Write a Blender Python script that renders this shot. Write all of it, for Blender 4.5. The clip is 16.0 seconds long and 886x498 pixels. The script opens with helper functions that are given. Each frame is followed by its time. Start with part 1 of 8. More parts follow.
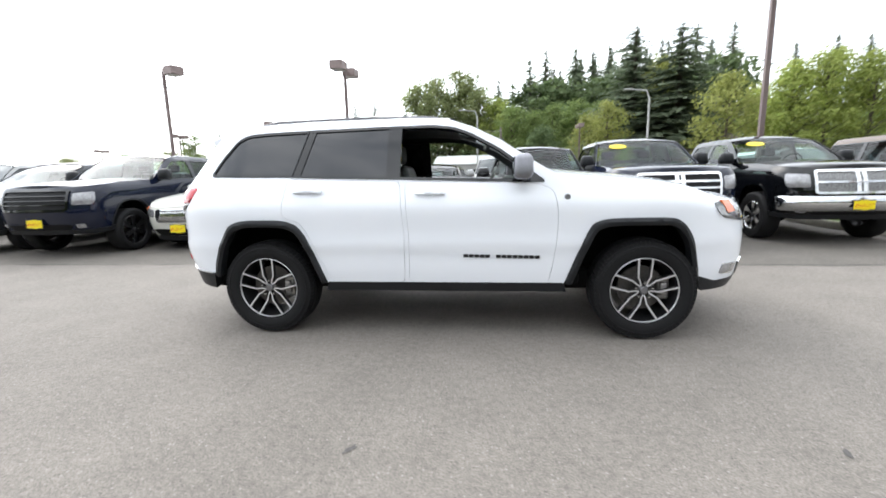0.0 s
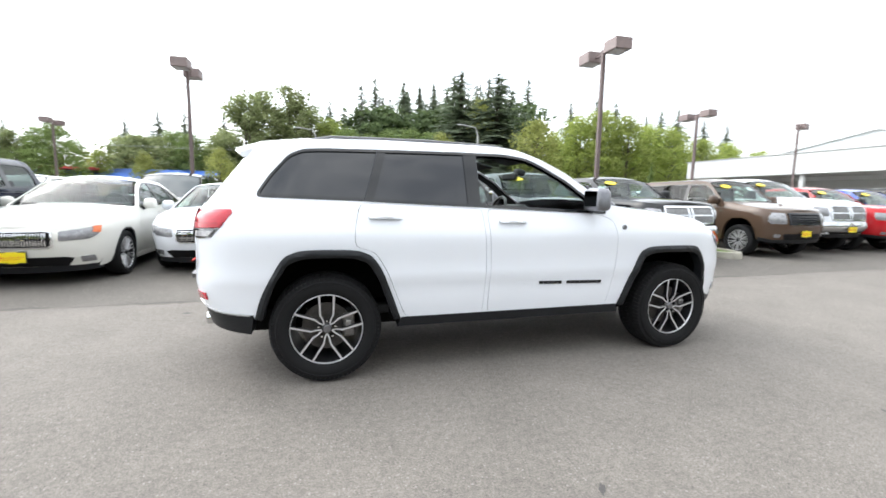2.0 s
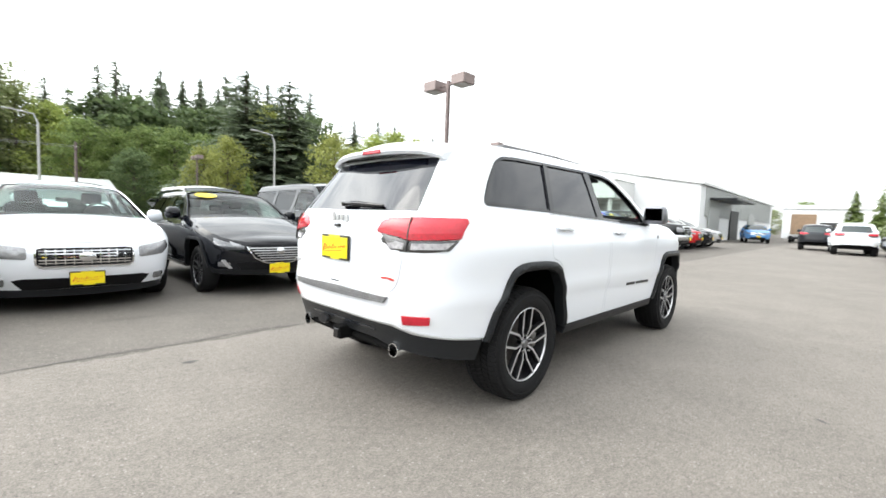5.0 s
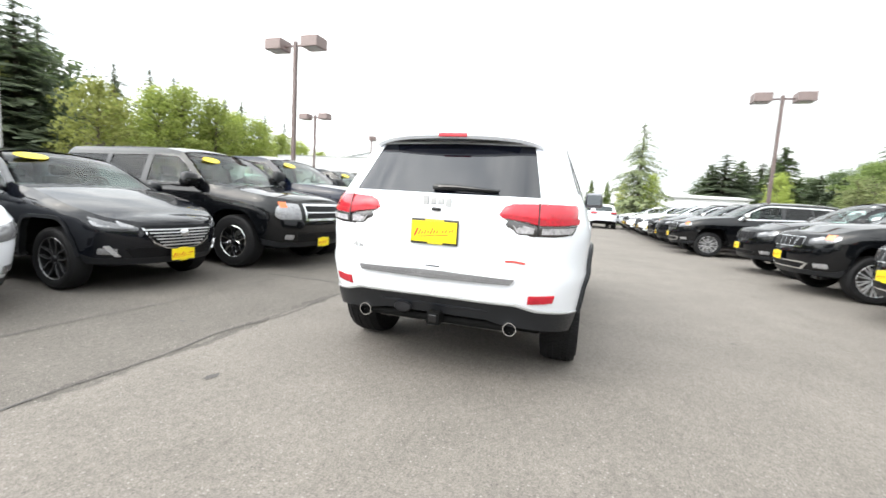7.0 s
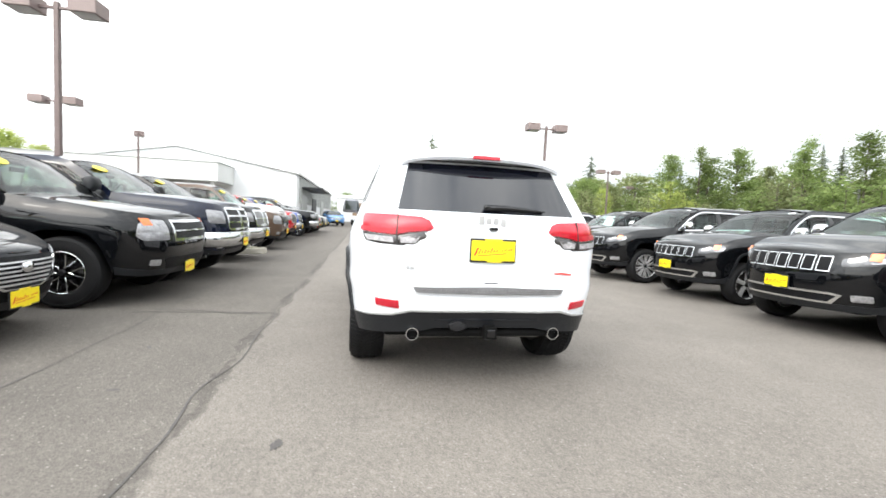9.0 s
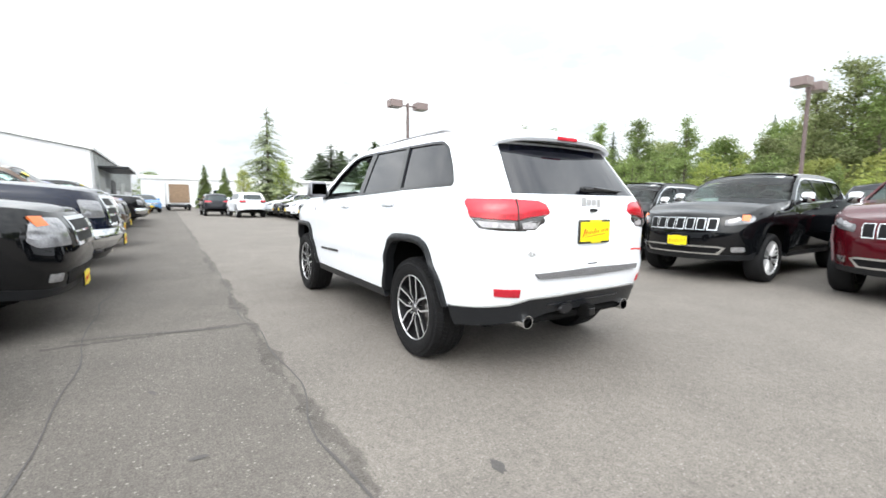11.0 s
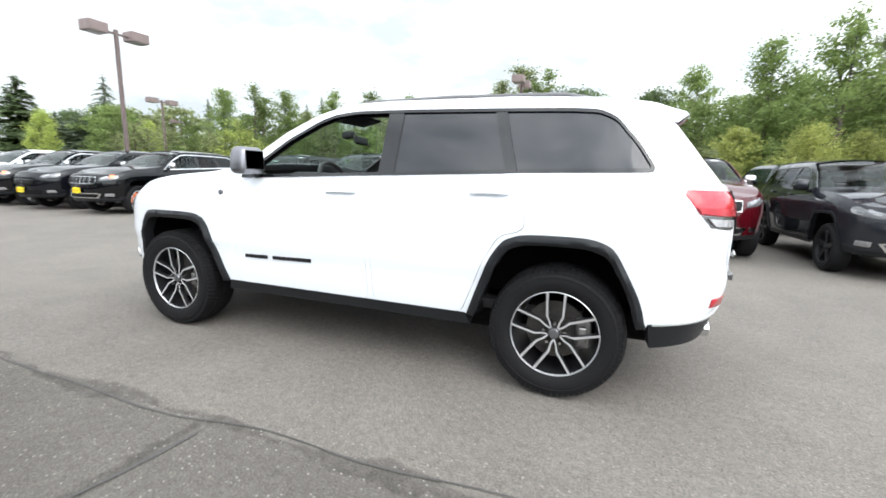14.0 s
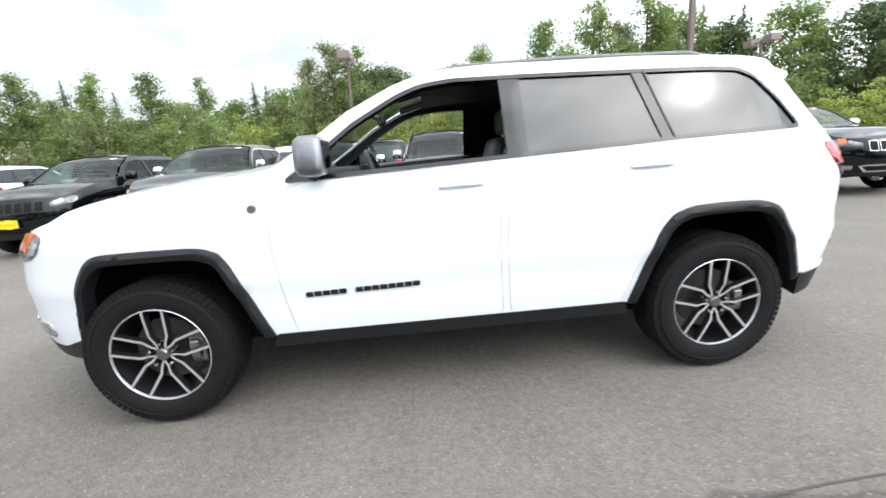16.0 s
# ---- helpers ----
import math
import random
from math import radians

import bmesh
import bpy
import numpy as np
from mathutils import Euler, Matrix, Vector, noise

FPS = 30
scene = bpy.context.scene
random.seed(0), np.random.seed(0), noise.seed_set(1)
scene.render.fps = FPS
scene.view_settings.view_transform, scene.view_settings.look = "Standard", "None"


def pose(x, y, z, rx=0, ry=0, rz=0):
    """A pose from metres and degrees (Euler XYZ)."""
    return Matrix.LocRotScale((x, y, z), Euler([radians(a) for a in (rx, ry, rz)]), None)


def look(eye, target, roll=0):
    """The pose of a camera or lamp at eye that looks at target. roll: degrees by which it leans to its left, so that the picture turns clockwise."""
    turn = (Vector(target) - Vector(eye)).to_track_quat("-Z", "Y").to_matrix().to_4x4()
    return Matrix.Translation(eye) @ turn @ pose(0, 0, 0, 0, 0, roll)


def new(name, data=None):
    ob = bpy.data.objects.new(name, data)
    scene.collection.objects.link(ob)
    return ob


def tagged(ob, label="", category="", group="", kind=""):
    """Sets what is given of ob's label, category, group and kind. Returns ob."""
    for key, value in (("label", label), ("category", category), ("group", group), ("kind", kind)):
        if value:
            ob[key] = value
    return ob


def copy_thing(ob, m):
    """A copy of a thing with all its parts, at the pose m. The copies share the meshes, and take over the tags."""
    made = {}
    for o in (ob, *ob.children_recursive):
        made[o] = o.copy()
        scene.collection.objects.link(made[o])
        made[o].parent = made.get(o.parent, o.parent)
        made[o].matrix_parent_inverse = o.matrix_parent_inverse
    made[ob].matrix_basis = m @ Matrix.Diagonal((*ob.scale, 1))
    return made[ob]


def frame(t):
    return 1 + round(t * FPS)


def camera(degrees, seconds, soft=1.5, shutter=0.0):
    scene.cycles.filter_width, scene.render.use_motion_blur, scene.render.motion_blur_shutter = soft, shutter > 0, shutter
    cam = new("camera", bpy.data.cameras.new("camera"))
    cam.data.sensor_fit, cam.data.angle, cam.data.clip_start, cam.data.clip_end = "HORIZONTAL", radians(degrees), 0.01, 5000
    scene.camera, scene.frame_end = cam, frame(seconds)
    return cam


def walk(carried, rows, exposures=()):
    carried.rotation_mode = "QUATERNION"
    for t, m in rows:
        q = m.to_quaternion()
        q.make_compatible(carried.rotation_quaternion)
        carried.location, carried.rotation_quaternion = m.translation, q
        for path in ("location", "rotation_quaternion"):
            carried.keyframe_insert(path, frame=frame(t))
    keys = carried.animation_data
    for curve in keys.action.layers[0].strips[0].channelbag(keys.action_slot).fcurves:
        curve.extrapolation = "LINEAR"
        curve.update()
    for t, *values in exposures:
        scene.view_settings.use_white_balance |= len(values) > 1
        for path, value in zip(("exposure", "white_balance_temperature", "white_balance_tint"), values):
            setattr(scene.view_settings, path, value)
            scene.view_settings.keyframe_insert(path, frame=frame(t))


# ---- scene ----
cam = camera(92.1, 16.0, soft=1.6, shutter=0.35)
PATH = [
    (0, (0.368, -4.081, 1.242), (0.129, -2.124, 0.905), -1.4),
    (0.5, (-0.119, -4.052, 1.24), (-0.149, -2.067, 0.996), 1.1),
    (1, (-0.597, -4.012, 1.251), (-0.421, -2.037, 0.996), 1.3),
    (1.5, (-1.03, -3.918, 1.287), (-0.743, -1.958, 1.009), 0.8),
    (2, (-1.511, -3.845, 1.291), (-0.947, -1.941, 1.051), 1.0),
    (2.5, (-1.95, -3.684, 1.276), (-1.167, -1.86, 1.034), 0.7),
    (3, (-2.394, -3.546, 1.28), (-1.455, -1.789, 1.101), 0.9),
    (5.5, (-4.178, -2.048, 1.175), (-2.589, -0.849, 0.979), 2.2),
    (6, (-4.462, -1.68, 1.171), (-2.744, -0.686, 0.921), 2.1),
    (6.5, (-4.667, -1.261, 1.176), (-2.892, -0.371, 0.934), 2.0),
    (7, (-4.885, -0.854, 1.166), (-2.988, -0.26, 0.949), 3.5),
    (7.5, (-4.989, -0.416, 1.161), (-3.037, -0.036, 0.947), 2.1),
    (8, (-5.084, -0.013, 1.153), (-3.096, 0.131, 0.985), 2.5),
    (8.5, (-5.115, 0.405, 1.161), (-3.131, 0.237, 0.968), 2.7),
    (9, (-5.05, 0.842, 1.165), (-3.089, 0.472, 1.031), 2.7),
    (11.5, (-3.913, 2.762, 1.167), (-2.394, 1.494, 0.881), 0.5),
    (12, (-3.537, 3.056, 1.194), (-2.184, 1.621, 0.858), 0.6),
    (12.5, (-3.069, 3.195, 1.214), (-1.815, 1.674, 0.881), -0.0),
    (13, (-2.592, 3.315, 1.217), (-1.566, 1.626, 0.907), -0.4),
    (13.5, (-2.111, 3.299, 1.227), (-1.261, 1.528, 0.854), -1.1),
    (14, (-1.658, 3.235, 1.234), (-0.971, 1.388, 0.893), 1.5),
    (14.5, (-1.191, 3.219, 1.241), (-0.737, 1.302, 0.893), 1.6),
    (15, (-0.733, 3.162, 1.259), (-0.438, 1.22, 0.885), 1.0),
    (15.5, (-0.294, 3.15, 1.269), (-0.293, 1.195, 0.848), -1.4),
    (16, (0.14, 2.977, 1.273), (0.017, 1.03, 0.832), -4.0),
]
EXPOSURES = ((0, 0.78, 6450, 9), (3, 0.85, 6450, 8), (5.5, 0.89, 6700, 7), (9, 0.88, 6700, 8), (11.5, 0.71, 6500, 8), (13.5, 0.68, 6400, 7), (16, 0.64, 6400, 7))
walk(cam, [(t, look(eye, target, roll)) for t, eye, target, roll in PATH], EXPOSURES)

# ---- world and sun: a bright, thinly overcast spring day ----
world = bpy.data.worlds.new("overcast_sky")
scene.world = world
world.use_nodes = True
wn, wl = world.node_tree.nodes, world.node_tree.links
wn.clear()
w_out, w_bg = wn.new("ShaderNodeOutputWorld"), wn.new("ShaderNodeBackground")
w_sky = wn.new("ShaderNodeTexSky")
w_sky.sky_type, w_sky.sun_disc = "NISHITA", False
w_sky.sun_elevation, w_sky.sun_rotation = radians(41), radians(313)
w_sky.air_density, w_sky.dust_density = 1.0, 2.0
w_co, w_map = wn.new("ShaderNodeTexCoord"), wn.new("ShaderNodeMapping")
w_map.inputs["Scale"].default_value = (1.2, 1.2, 3.2)
w_noise = wn.new("ShaderNodeTexNoise")
w_noise.inputs["Scale"].default_value, w_noise.inputs["Detail"].default_value = 3.4, 9
w_noise.inputs["Roughness"].default_value = 0.57
w_ramp = wn.new("ShaderNodeValToRGB")
w_ramp.color_ramp.elements[0].position, w_ramp.color_ramp.elements[0].color = 0.36, (0.0, 0.0, 0.0, 1)
w_ramp.color_ramp.elements[1].position, w_ramp.color_ramp.elements[1].color = 0.70, (1, 1, 1, 1)
w_cloud = wn.new("ShaderNodeMix")
w_cloud.data_type = "RGBA"
w_cloud.inputs["A"].default_value, w_cloud.inputs["B"].default_value = (6.4, 6.8, 7.3, 1), (12.2, 12.4, 12.6, 1)
w_mix = wn.new("ShaderNodeMix")
w_mix.data_type = "RGBA"
w_mix.inputs["Factor"].default_value = 0.86
wl.new(w_co.outputs["Generated"], w_map.inputs["Vector"])
wl.new(w_map.outputs["Vector"], w_noise.inputs["Vector"])
wl.new(w_noise.outputs["Fac"], w_ramp.inputs["Fac"])
wl.new(w_ramp.outputs["Color"], w_cloud.inputs["Factor"])
wl.new(w_sky.outputs["Color"], w_mix.inputs["A"])
wl.new(w_cloud.outputs["Result"], w_mix.inputs["B"])
# overcast gradient: brighter overhead and towards the veiled sun
w_sun, w_up = wn.new("ShaderNodeVectorMath"), wn.new("ShaderNodeVectorMath")
w_sun.operation = w_up.operation = "DOT_PRODUCT"
w_sun.inputs[1].default_value, w_up.inputs[1].default_value = (-0.731 * 0.30, 0.682 * 0.30, 0), (0, 0, 0.50)
w_add, w_one, w_mul = wn.new("ShaderNodeMath"), wn.new("ShaderNodeMath"), wn.new("ShaderNodeVectorMath")
w_one.inputs[1].default_value = 0.66
w_mul.operation = "SCALE"
for d in (w_sun, w_up):
    wl.new(w_co.outputs["Generated"], d.inputs[0])
wl.new(w_sun.outputs["Value"], w_add.inputs[0])
wl.new(w_up.outputs["Value"], w_add.inputs[1])
# the glow of the sun through the cloud
SUN_WAY = Vector((math.sin(radians(313)) * math.cos(radians(41)), math.cos(radians(313)) * math.cos(radians(41)), math.sin(radians(41))))
w_near, w_pow, w_glow, w_sum = wn.new("ShaderNodeVectorMath"), wn.new("ShaderNodeMath"), wn.new("ShaderNodeMath"), wn.new("ShaderNodeMath")
w_near.operation, w_near.inputs[1].default_value = "DOT_PRODUCT", SUN_WAY
w_pow.operation, w_pow.inputs[1].default_value = "POWER", 6.0
w_glow.operation, w_glow.inputs[1].default_value = "MULTIPLY", 0.85
w_pow.use_clamp = True
wl.new(w_co.outputs["Generated"], w_near.inputs[0])
wl.new(w_near.outputs["Value"], w_pow.inputs[0])
wl.new(w_pow.outputs[0], w_glow.inputs[0])
w_tip, w_core, w_both = wn.new("ShaderNodeMath"), wn.new("ShaderNodeMath"), wn.new("ShaderNodeMath")
w_tip.operation, w_tip.inputs[1].default_value, w_tip.use_clamp = "POWER", 1400.0, True
w_core.operation, w_core.inputs[1].default_value = "MULTIPLY", 4.0
wl.new(w_near.outputs["Value"], w_tip.inputs[0])
wl.new(w_tip.outputs[0], w_core.inputs[0])
wl.new(w_glow.outputs[0], w_both.inputs[0])
wl.new(w_core.outputs[0], w_both.inputs[1])
wl.new(w_add.outputs[0], w_sum.inputs[0])
wl.new(w_both.outputs[0], w_sum.inputs[1])
wl.new(w_sum.outputs[0], w_one.inputs[0])
wl.new(w_mix.outputs["Result"], w_mul.inputs[0])
wl.new(w_one.outputs[0], w_mul.inputs["Scale"])
wl.new(w_mul.outputs["Vector"], w_bg.inputs["Color"])
wl.new(w_bg.outputs["Background"], w_out.inputs["Surface"])
w_bg.inputs["Strength"].default_value = 0.182

sun = new("sun", bpy.data.lights.new("sun", "SUN"))
sun.data.energy, sun.data.angle, sun.data.color = 0.5, radians(40), (1.0, 0.96, 0.9)
sun.matrix_world = look((0, 0, 30), Vector((0, 0, 30)) - SUN_WAY)


# ---- materials ----
def shader(name):
    m = bpy.data.materials.new(name)
    m.use_nodes = True
    nodes, links = m.node_tree.nodes, m.node_tree.links
    return m, nodes, links, nodes["Principled BSDF"]


def plain(name, colour, rough=0.5, metal=0.0, coat=0.0, dirt=0.12, scale=3.0, bump=0.0, grain=60.0, spec=0.5, emit=None):
    """A surface with two scales of variation: broad dirt and fine grain."""
    m, n, l, b = shader(name)
    tc = n.new("ShaderNodeTexCoord")
    big, fine = n.new("ShaderNodeTexNoise"), n.new("ShaderNodeTexNoise")
    big.inputs["Scale"].default_value, big.inputs["Detail"].default_value = scale, 5
    fine.inputs["Scale"].default_value, fine.inputs["Detail"].default_value = grain, 3
    l.new(tc.outputs["Object"], big.inputs["Vector"])
    l.new(tc.outputs["Object"], fine.inputs["Vector"])
    add = n.new("ShaderNodeMath")
    add.operation = "ADD"
    l.new(big.outputs["Fac"], add.inputs[0])
    l.new(fine.outputs["Fac"], add.inputs[1])
    rng = n.new("ShaderNodeMapRange")
    rng.inputs["From Min"].default_value, rng.inputs["From Max"].default_value = 0.6, 1.4
    rng.inputs["To Min"].default_value, rng.inputs["To Max"].default_value = 1 - dirt, 1 + dirt
    l.new(add.outputs[0], rng.inputs["Value"])
    mix = n.new("ShaderNodeVectorMath")
    mix.operation = "SCALE"
    mix.inputs[0].default_value = colour
    l.new(rng.outputs["Result"], mix.inputs["Scale"])
    l.new(mix.outputs["Vector"], b.inputs["Base Color"])
    rr = n.new("ShaderNodeMapRange")
    rr.inputs["To Min"].default_value, rr.inputs["To Max"].default_value = max(rough * 0.8, 0.01), min(rough * 1.2, 1)
    l.new(big.outputs["Fac"], rr.inputs["Value"])
    l.new(rr.outputs["Result"], b.inputs["Roughness"])
    b.inputs["Metallic"].default_value = metal
    b.inputs["Specular IOR Level"].default_value = spec
    b.inputs["Coat Weight"].default_value, b.inputs["Coat Roughness"].default_value = coat, 0.03
    if bump:
        bp = n.new("ShaderNodeBump")
        bp.inputs["Strength"].default_value, bp.inputs["Distance"].default_value = bump, 0.004
        l.new(fine.outputs["Fac"], bp.inputs["Height"])
        l.new(bp.outputs["Normal"], b.inputs["Normal"])
    if emit:
        b.inputs["Emission Color"].default_value, b.inputs["Emission Strength"].default_value = (*emit[:3], 1), emit[3]
    return m


def paint(name, colour, metal=0.0, dirt=0.04, flake=0.3):
    m = plain(name, colour, rough=0.5, metal=metal * 0.35, coat=1.0, dirt=dirt, scale=1.4, grain=220, spec=0.0)
    m.node_tree.nodes["Principled BSDF"].inputs["Coat IOR"].default_value = 1.46
    return m


def clear_glass(name, colour=(0.75, 0.85, 0.8)):
    """Thin tinted glass: lets light through and mirrors the sky."""
    m, n, l, b = shader(name)
    n.remove(b)
    tr, gl, mix, fr = n.new("ShaderNodeBsdfTransparent"), n.new("ShaderNodeBsdfGlossy"), n.new("ShaderNodeMixShader"), n.new("ShaderNodeLayerWeight")
    fr.inputs["Blend"].default_value = 0.5
    steep, gloss = n.new("ShaderNodeMath"), n.new("ShaderNodeMapRange")
    steep.operation, steep.inputs[1].default_value = "POWER", 5.0
    gloss.inputs["To Min"].default_value, gloss.inputs["To Max"].default_value = 0.034, 0.95
    l.new(fr.outputs["Facing"], steep.inputs[0])
    l.new(steep.outputs[0], gloss.inputs["Value"])
    tr.inputs["Color"].default_value = (*colour, 1)
    gl.inputs["Roughness"].default_value = 0.02
    l.new(gloss.outputs["Result"], mix.inputs["Fac"])
    l.new(tr.outputs["BSDF"], mix.inputs[1])
    l.new(gl.outputs["BSDF"], mix.inputs[2])
    l.new(mix.outputs["Shader"], n["Material Output"].inputs["Surface"])
    return m


M_WHITE = paint("white_car_paint", (0.785, 0.805, 0.845), dirt=0.015)
M_PEARL = paint("pearl_white_paint", (0.72, 0.71, 0.66))
M_BLACK = paint("black_car_paint", (0.0030, 0.0034, 0.0042))
M_NAVY = paint("dark_blue_car_paint", (0.004, 0.007, 0.020), metal=0.2)
M_GREY = paint("charcoal_grey_paint", (0.018, 0.0195, 0.024), metal=0.4)
M_SLATE = paint("slate_black_paint", (0.0042, 0.005, 0.0075), metal=0.3)
M_MAROON = paint("maroon_car_paint", (0.060, 0.0025, 0.006), metal=0.25)
M_BROWN = paint("bronze_brown_paint", (0.085, 0.055, 0.038), metal=0.5)
M_RED = paint("bright_red_paint", (0.45, 0.015, 0.02))
M_BLUE = paint("bright_blue_paint", (0.02, 0.07, 0.38))
M_SKYBLUE = paint("light_blue_paint", (0.10, 0.26, 0.55), metal=0.2)
M_SILVER = paint("silver_car_paint", (0.42, 0.42, 0.42), metal=0.6)
M_PLASTIC = plain("black_textured_plastic", (0.013, 0.014, 0.016), rough=0.40, bump=0.2, grain=400, dirt=0.2, spec=0.28)
M_GLOSSBLACK = plain("gloss_black_trim", (0.004, 0.004, 0.005), rough=0.06, dirt=0.05, spec=0.6)
M_TINT = plain("tinted_privacy_glass", (0.004, 0.0048, 0.0085), rough=0.012, dirt=0.05, spec=0.75)
M_DARKGLASS = plain("dark_car_glass", (0.004, 0.014, 0.015), rough=0.02, dirt=0.4, scale=1.2, spec=0.8)
M_CLEAR = clear_glass("clear_car_glass", (0.72, 0.82, 0.77))
M_SCREEN = clear_glass("green_tinted_car_glass", (0.70, 0.84, 0.79))
M_PRIVACY = clear_glass("smoked_car_glass", (0.17, 0.20, 0.20))
M_HEADLINER = plain("grey_headliner", (0.10, 0.10, 0.10), rough=0.9)
M_SEATGREY = plain("dark_grey_seat_cloth", (0.045, 0.045, 0.047), rough=0.8, bump=0.2, grain=120, dirt=0.2)
M_RUBBER = plain("tyre_rubber", (0.0085, 0.0085, 0.0092), rough=0.7, bump=0.4, grain=160, dirt=0.35, scale=6, spec=0.22)
M_ALLOY = plain("machined_alloy", (0.60, 0.60, 0.61), rough=0.32, metal=0.6, dirt=0.06)
M_ALLOYDARK = plain("dark_painted_alloy", (0.018, 0.018, 0.020), rough=0.35, metal=0.3, spec=0.4)
M_HUBGREY = plain("grey_wheel_cap", (0.20, 0.20, 0.21), rough=0.3, metal=0.8, dirt=0.2, scale=40)
M_CHROME = plain("chrome", (0.72, 0.73, 0.74), rough=0.08, metal=1.0, dirt=0.04)
M_STEEL = plain("cast_steel", (0.30, 0.29, 0.28), rough=0.45, metal=0.9, dirt=0.2)
M_DISC = plain("brake_disc_iron", (0.10, 0.095, 0.09), rough=0.4, metal=0.8, dirt=0.3, scale=20)
M_BRONZE = plain("bronze_badge", (0.30, 0.20, 0.15), rough=0.35, metal=0.6)
M_BRAKERED = plain("red_reflector", (0.40, 0.02, 0.02), rough=0.35)
M_TAILRED = plain("red_lamp_lens", (0.48, 0.014, 0.030), rough=0.22, coat=0.7, dirt=0.2, scale=9, spec=0.3)
M_TAILDARK = plain("deep_red_lamp_lens", (0.36, 0.002, 0.012), rough=0.3, coat=0.4, dirt=0.3, scale=30, spec=0.2)
M_LAMPGREY = plain("clear_headlamp_lens", (0.28, 0.28, 0.29), rough=0.1, metal=0.3, coat=0.8, dirt=0.35, scale=14)
M_TAILGREY = plain("smoked_clear_lens", (0.040, 0.036, 0.036), rough=0.2, coat=0.6, dirt=0.5, scale=26)
M_LAMP = plain("clear_lamp_lens", (0.33, 0.33, 0.34), rough=0.12, metal=0.5, coat=0.8, dirt=0.45, scale=26)
M_CELL = plain("pale_reverse_lamp_lens", (0.34, 0.33, 0.34), rough=0.25, coat=0.6, dirt=0.5, scale=40)
M_LENSDARK = plain("smoked_headlamp_lens", (0.11, 0.113, 0.12), rough=0.08, coat=0.6, dirt=0.3, scale=22)
M_GREYMESH = plain("silver_grille_mesh", (0.20, 0.20, 0.20), rough=0.4, metal=0.5, bump=1.0, grain=45, dirt=0.6, scale=40)
M_EMBLEM = plain("satin_grey_emblem", (0.22, 0.22, 0.23), rough=0.3, metal=0.6)
M_AMBER = plain("amber_lens", (0.75, 0.16, 0.03), rough=0.1, coat=1.0)
M_YELLOW = plain("yellow_plate", (0.80, 0.63, 0.01), rough=0.35, dirt=0.08)
M_STICKER = plain("yellow_sticker", (0.85, 0.66, 0.02), rough=0.4)
M_REDINK = plain("red_ink", (0.55, 0.03, 0.02), rough=0.4)
M_BLACKINK = plain("black_ink", (0.015, 0.015, 0.015), rough=0.4)
M_STRIP = plain("grey_ribbed_plastic", (0.15, 0.147, 0.15), rough=0.42, dirt=0.25, scale=12)
M_BADGE = plain("dark_badge", (0.02, 0.02, 0.022), rough=0.3, metal=0.4)
M_INTERIOR = plain("black_interior", (0.02, 0.02, 0.021), rough=0.7, bump=0.15, grain=150)
M_LEATHER = plain("black_leather", (0.025, 0.024, 0.024), rough=0.45, bump=0.15, grain=90)
M_MIRROR = plain("mirror_glass", (0.11, 0.12, 0.13), rough=0.03, metal=1.0)
M_CAP = plain("satin_grey_cap", (0.24, 0.24, 0.26), rough=0.3, metal=0.85)
M_PAPER = plain("white_paper", (0.75, 0.76, 0.78), rough=0.7)
M_UNDER = plain("underbody_black", (0.006, 0.006, 0.006), rough=0.9, spec=0.08)
M_MESHGRILLE = plain("black_grille_mesh", (0.007, 0.007, 0.008), rough=0.5, bump=0.8, grain=90, spec=0.15)


# ---- mesh tools ----
from mathutils.geometry import delaunay_2d_cdt


def part(name, mesh, material, parent=None, label="", m=None):
    """Links a mesh (or bmesh) as one object under a thing or a part."""
    if isinstance(mesh, bmesh.types.BMesh):
        data = bpy.data.meshes.new(name)
        mesh.to_mesh(data)
        mesh.free()
        mesh = data
    if material is not None:
        mesh.materials.clear()
        mesh.materials.append(material)
    ob = new(name, mesh)
    if parent is not None:
        ob.parent = parent
    if m is not None:
        ob.matrix_local = m
    if label:
        tagged(ob, label)
    return ob


def as_mesh(name, verts, faces, smooth=True, sharp=38):
    me = bpy.data.meshes.new(name)
    me.from_pydata([tuple(map(float, v)) for v in verts], [], [tuple(int(i) for i in f) for f in faces])
    if smooth:
        me.polygons.foreach_set("use_smooth", [True] * len(me.polygons))
        me.set_sharp_from_angle(angle=radians(sharp))
    me.update()
    return me


def soft_box(sx, sy, sz, bevel=0.01, at=(0, 0, 0), segments=2, bm=None):
    """A box with rounded edges, centred on at."""
    own = bmesh.new()
    bmesh.ops.create_cube(own, size=1)
    bmesh.ops.scale(own, vec=(sx, sy, sz), verts=own.verts)
    if bevel:
        bmesh.ops.bevel(own, geom=own.edges[:], offset=min(bevel, min(sx, sy, sz) * 0.45), segments=segments, profile=0.5, affect="EDGES")
    bmesh.ops.translate(own, vec=at, verts=own.verts)
    if bm is None:
        return own
    me = bpy.data.meshes.new("tmp")
    own.to_mesh(me)
    own.free()
    bm.from_mesh(me)
    bpy.data.meshes.remove(me)
    return bm


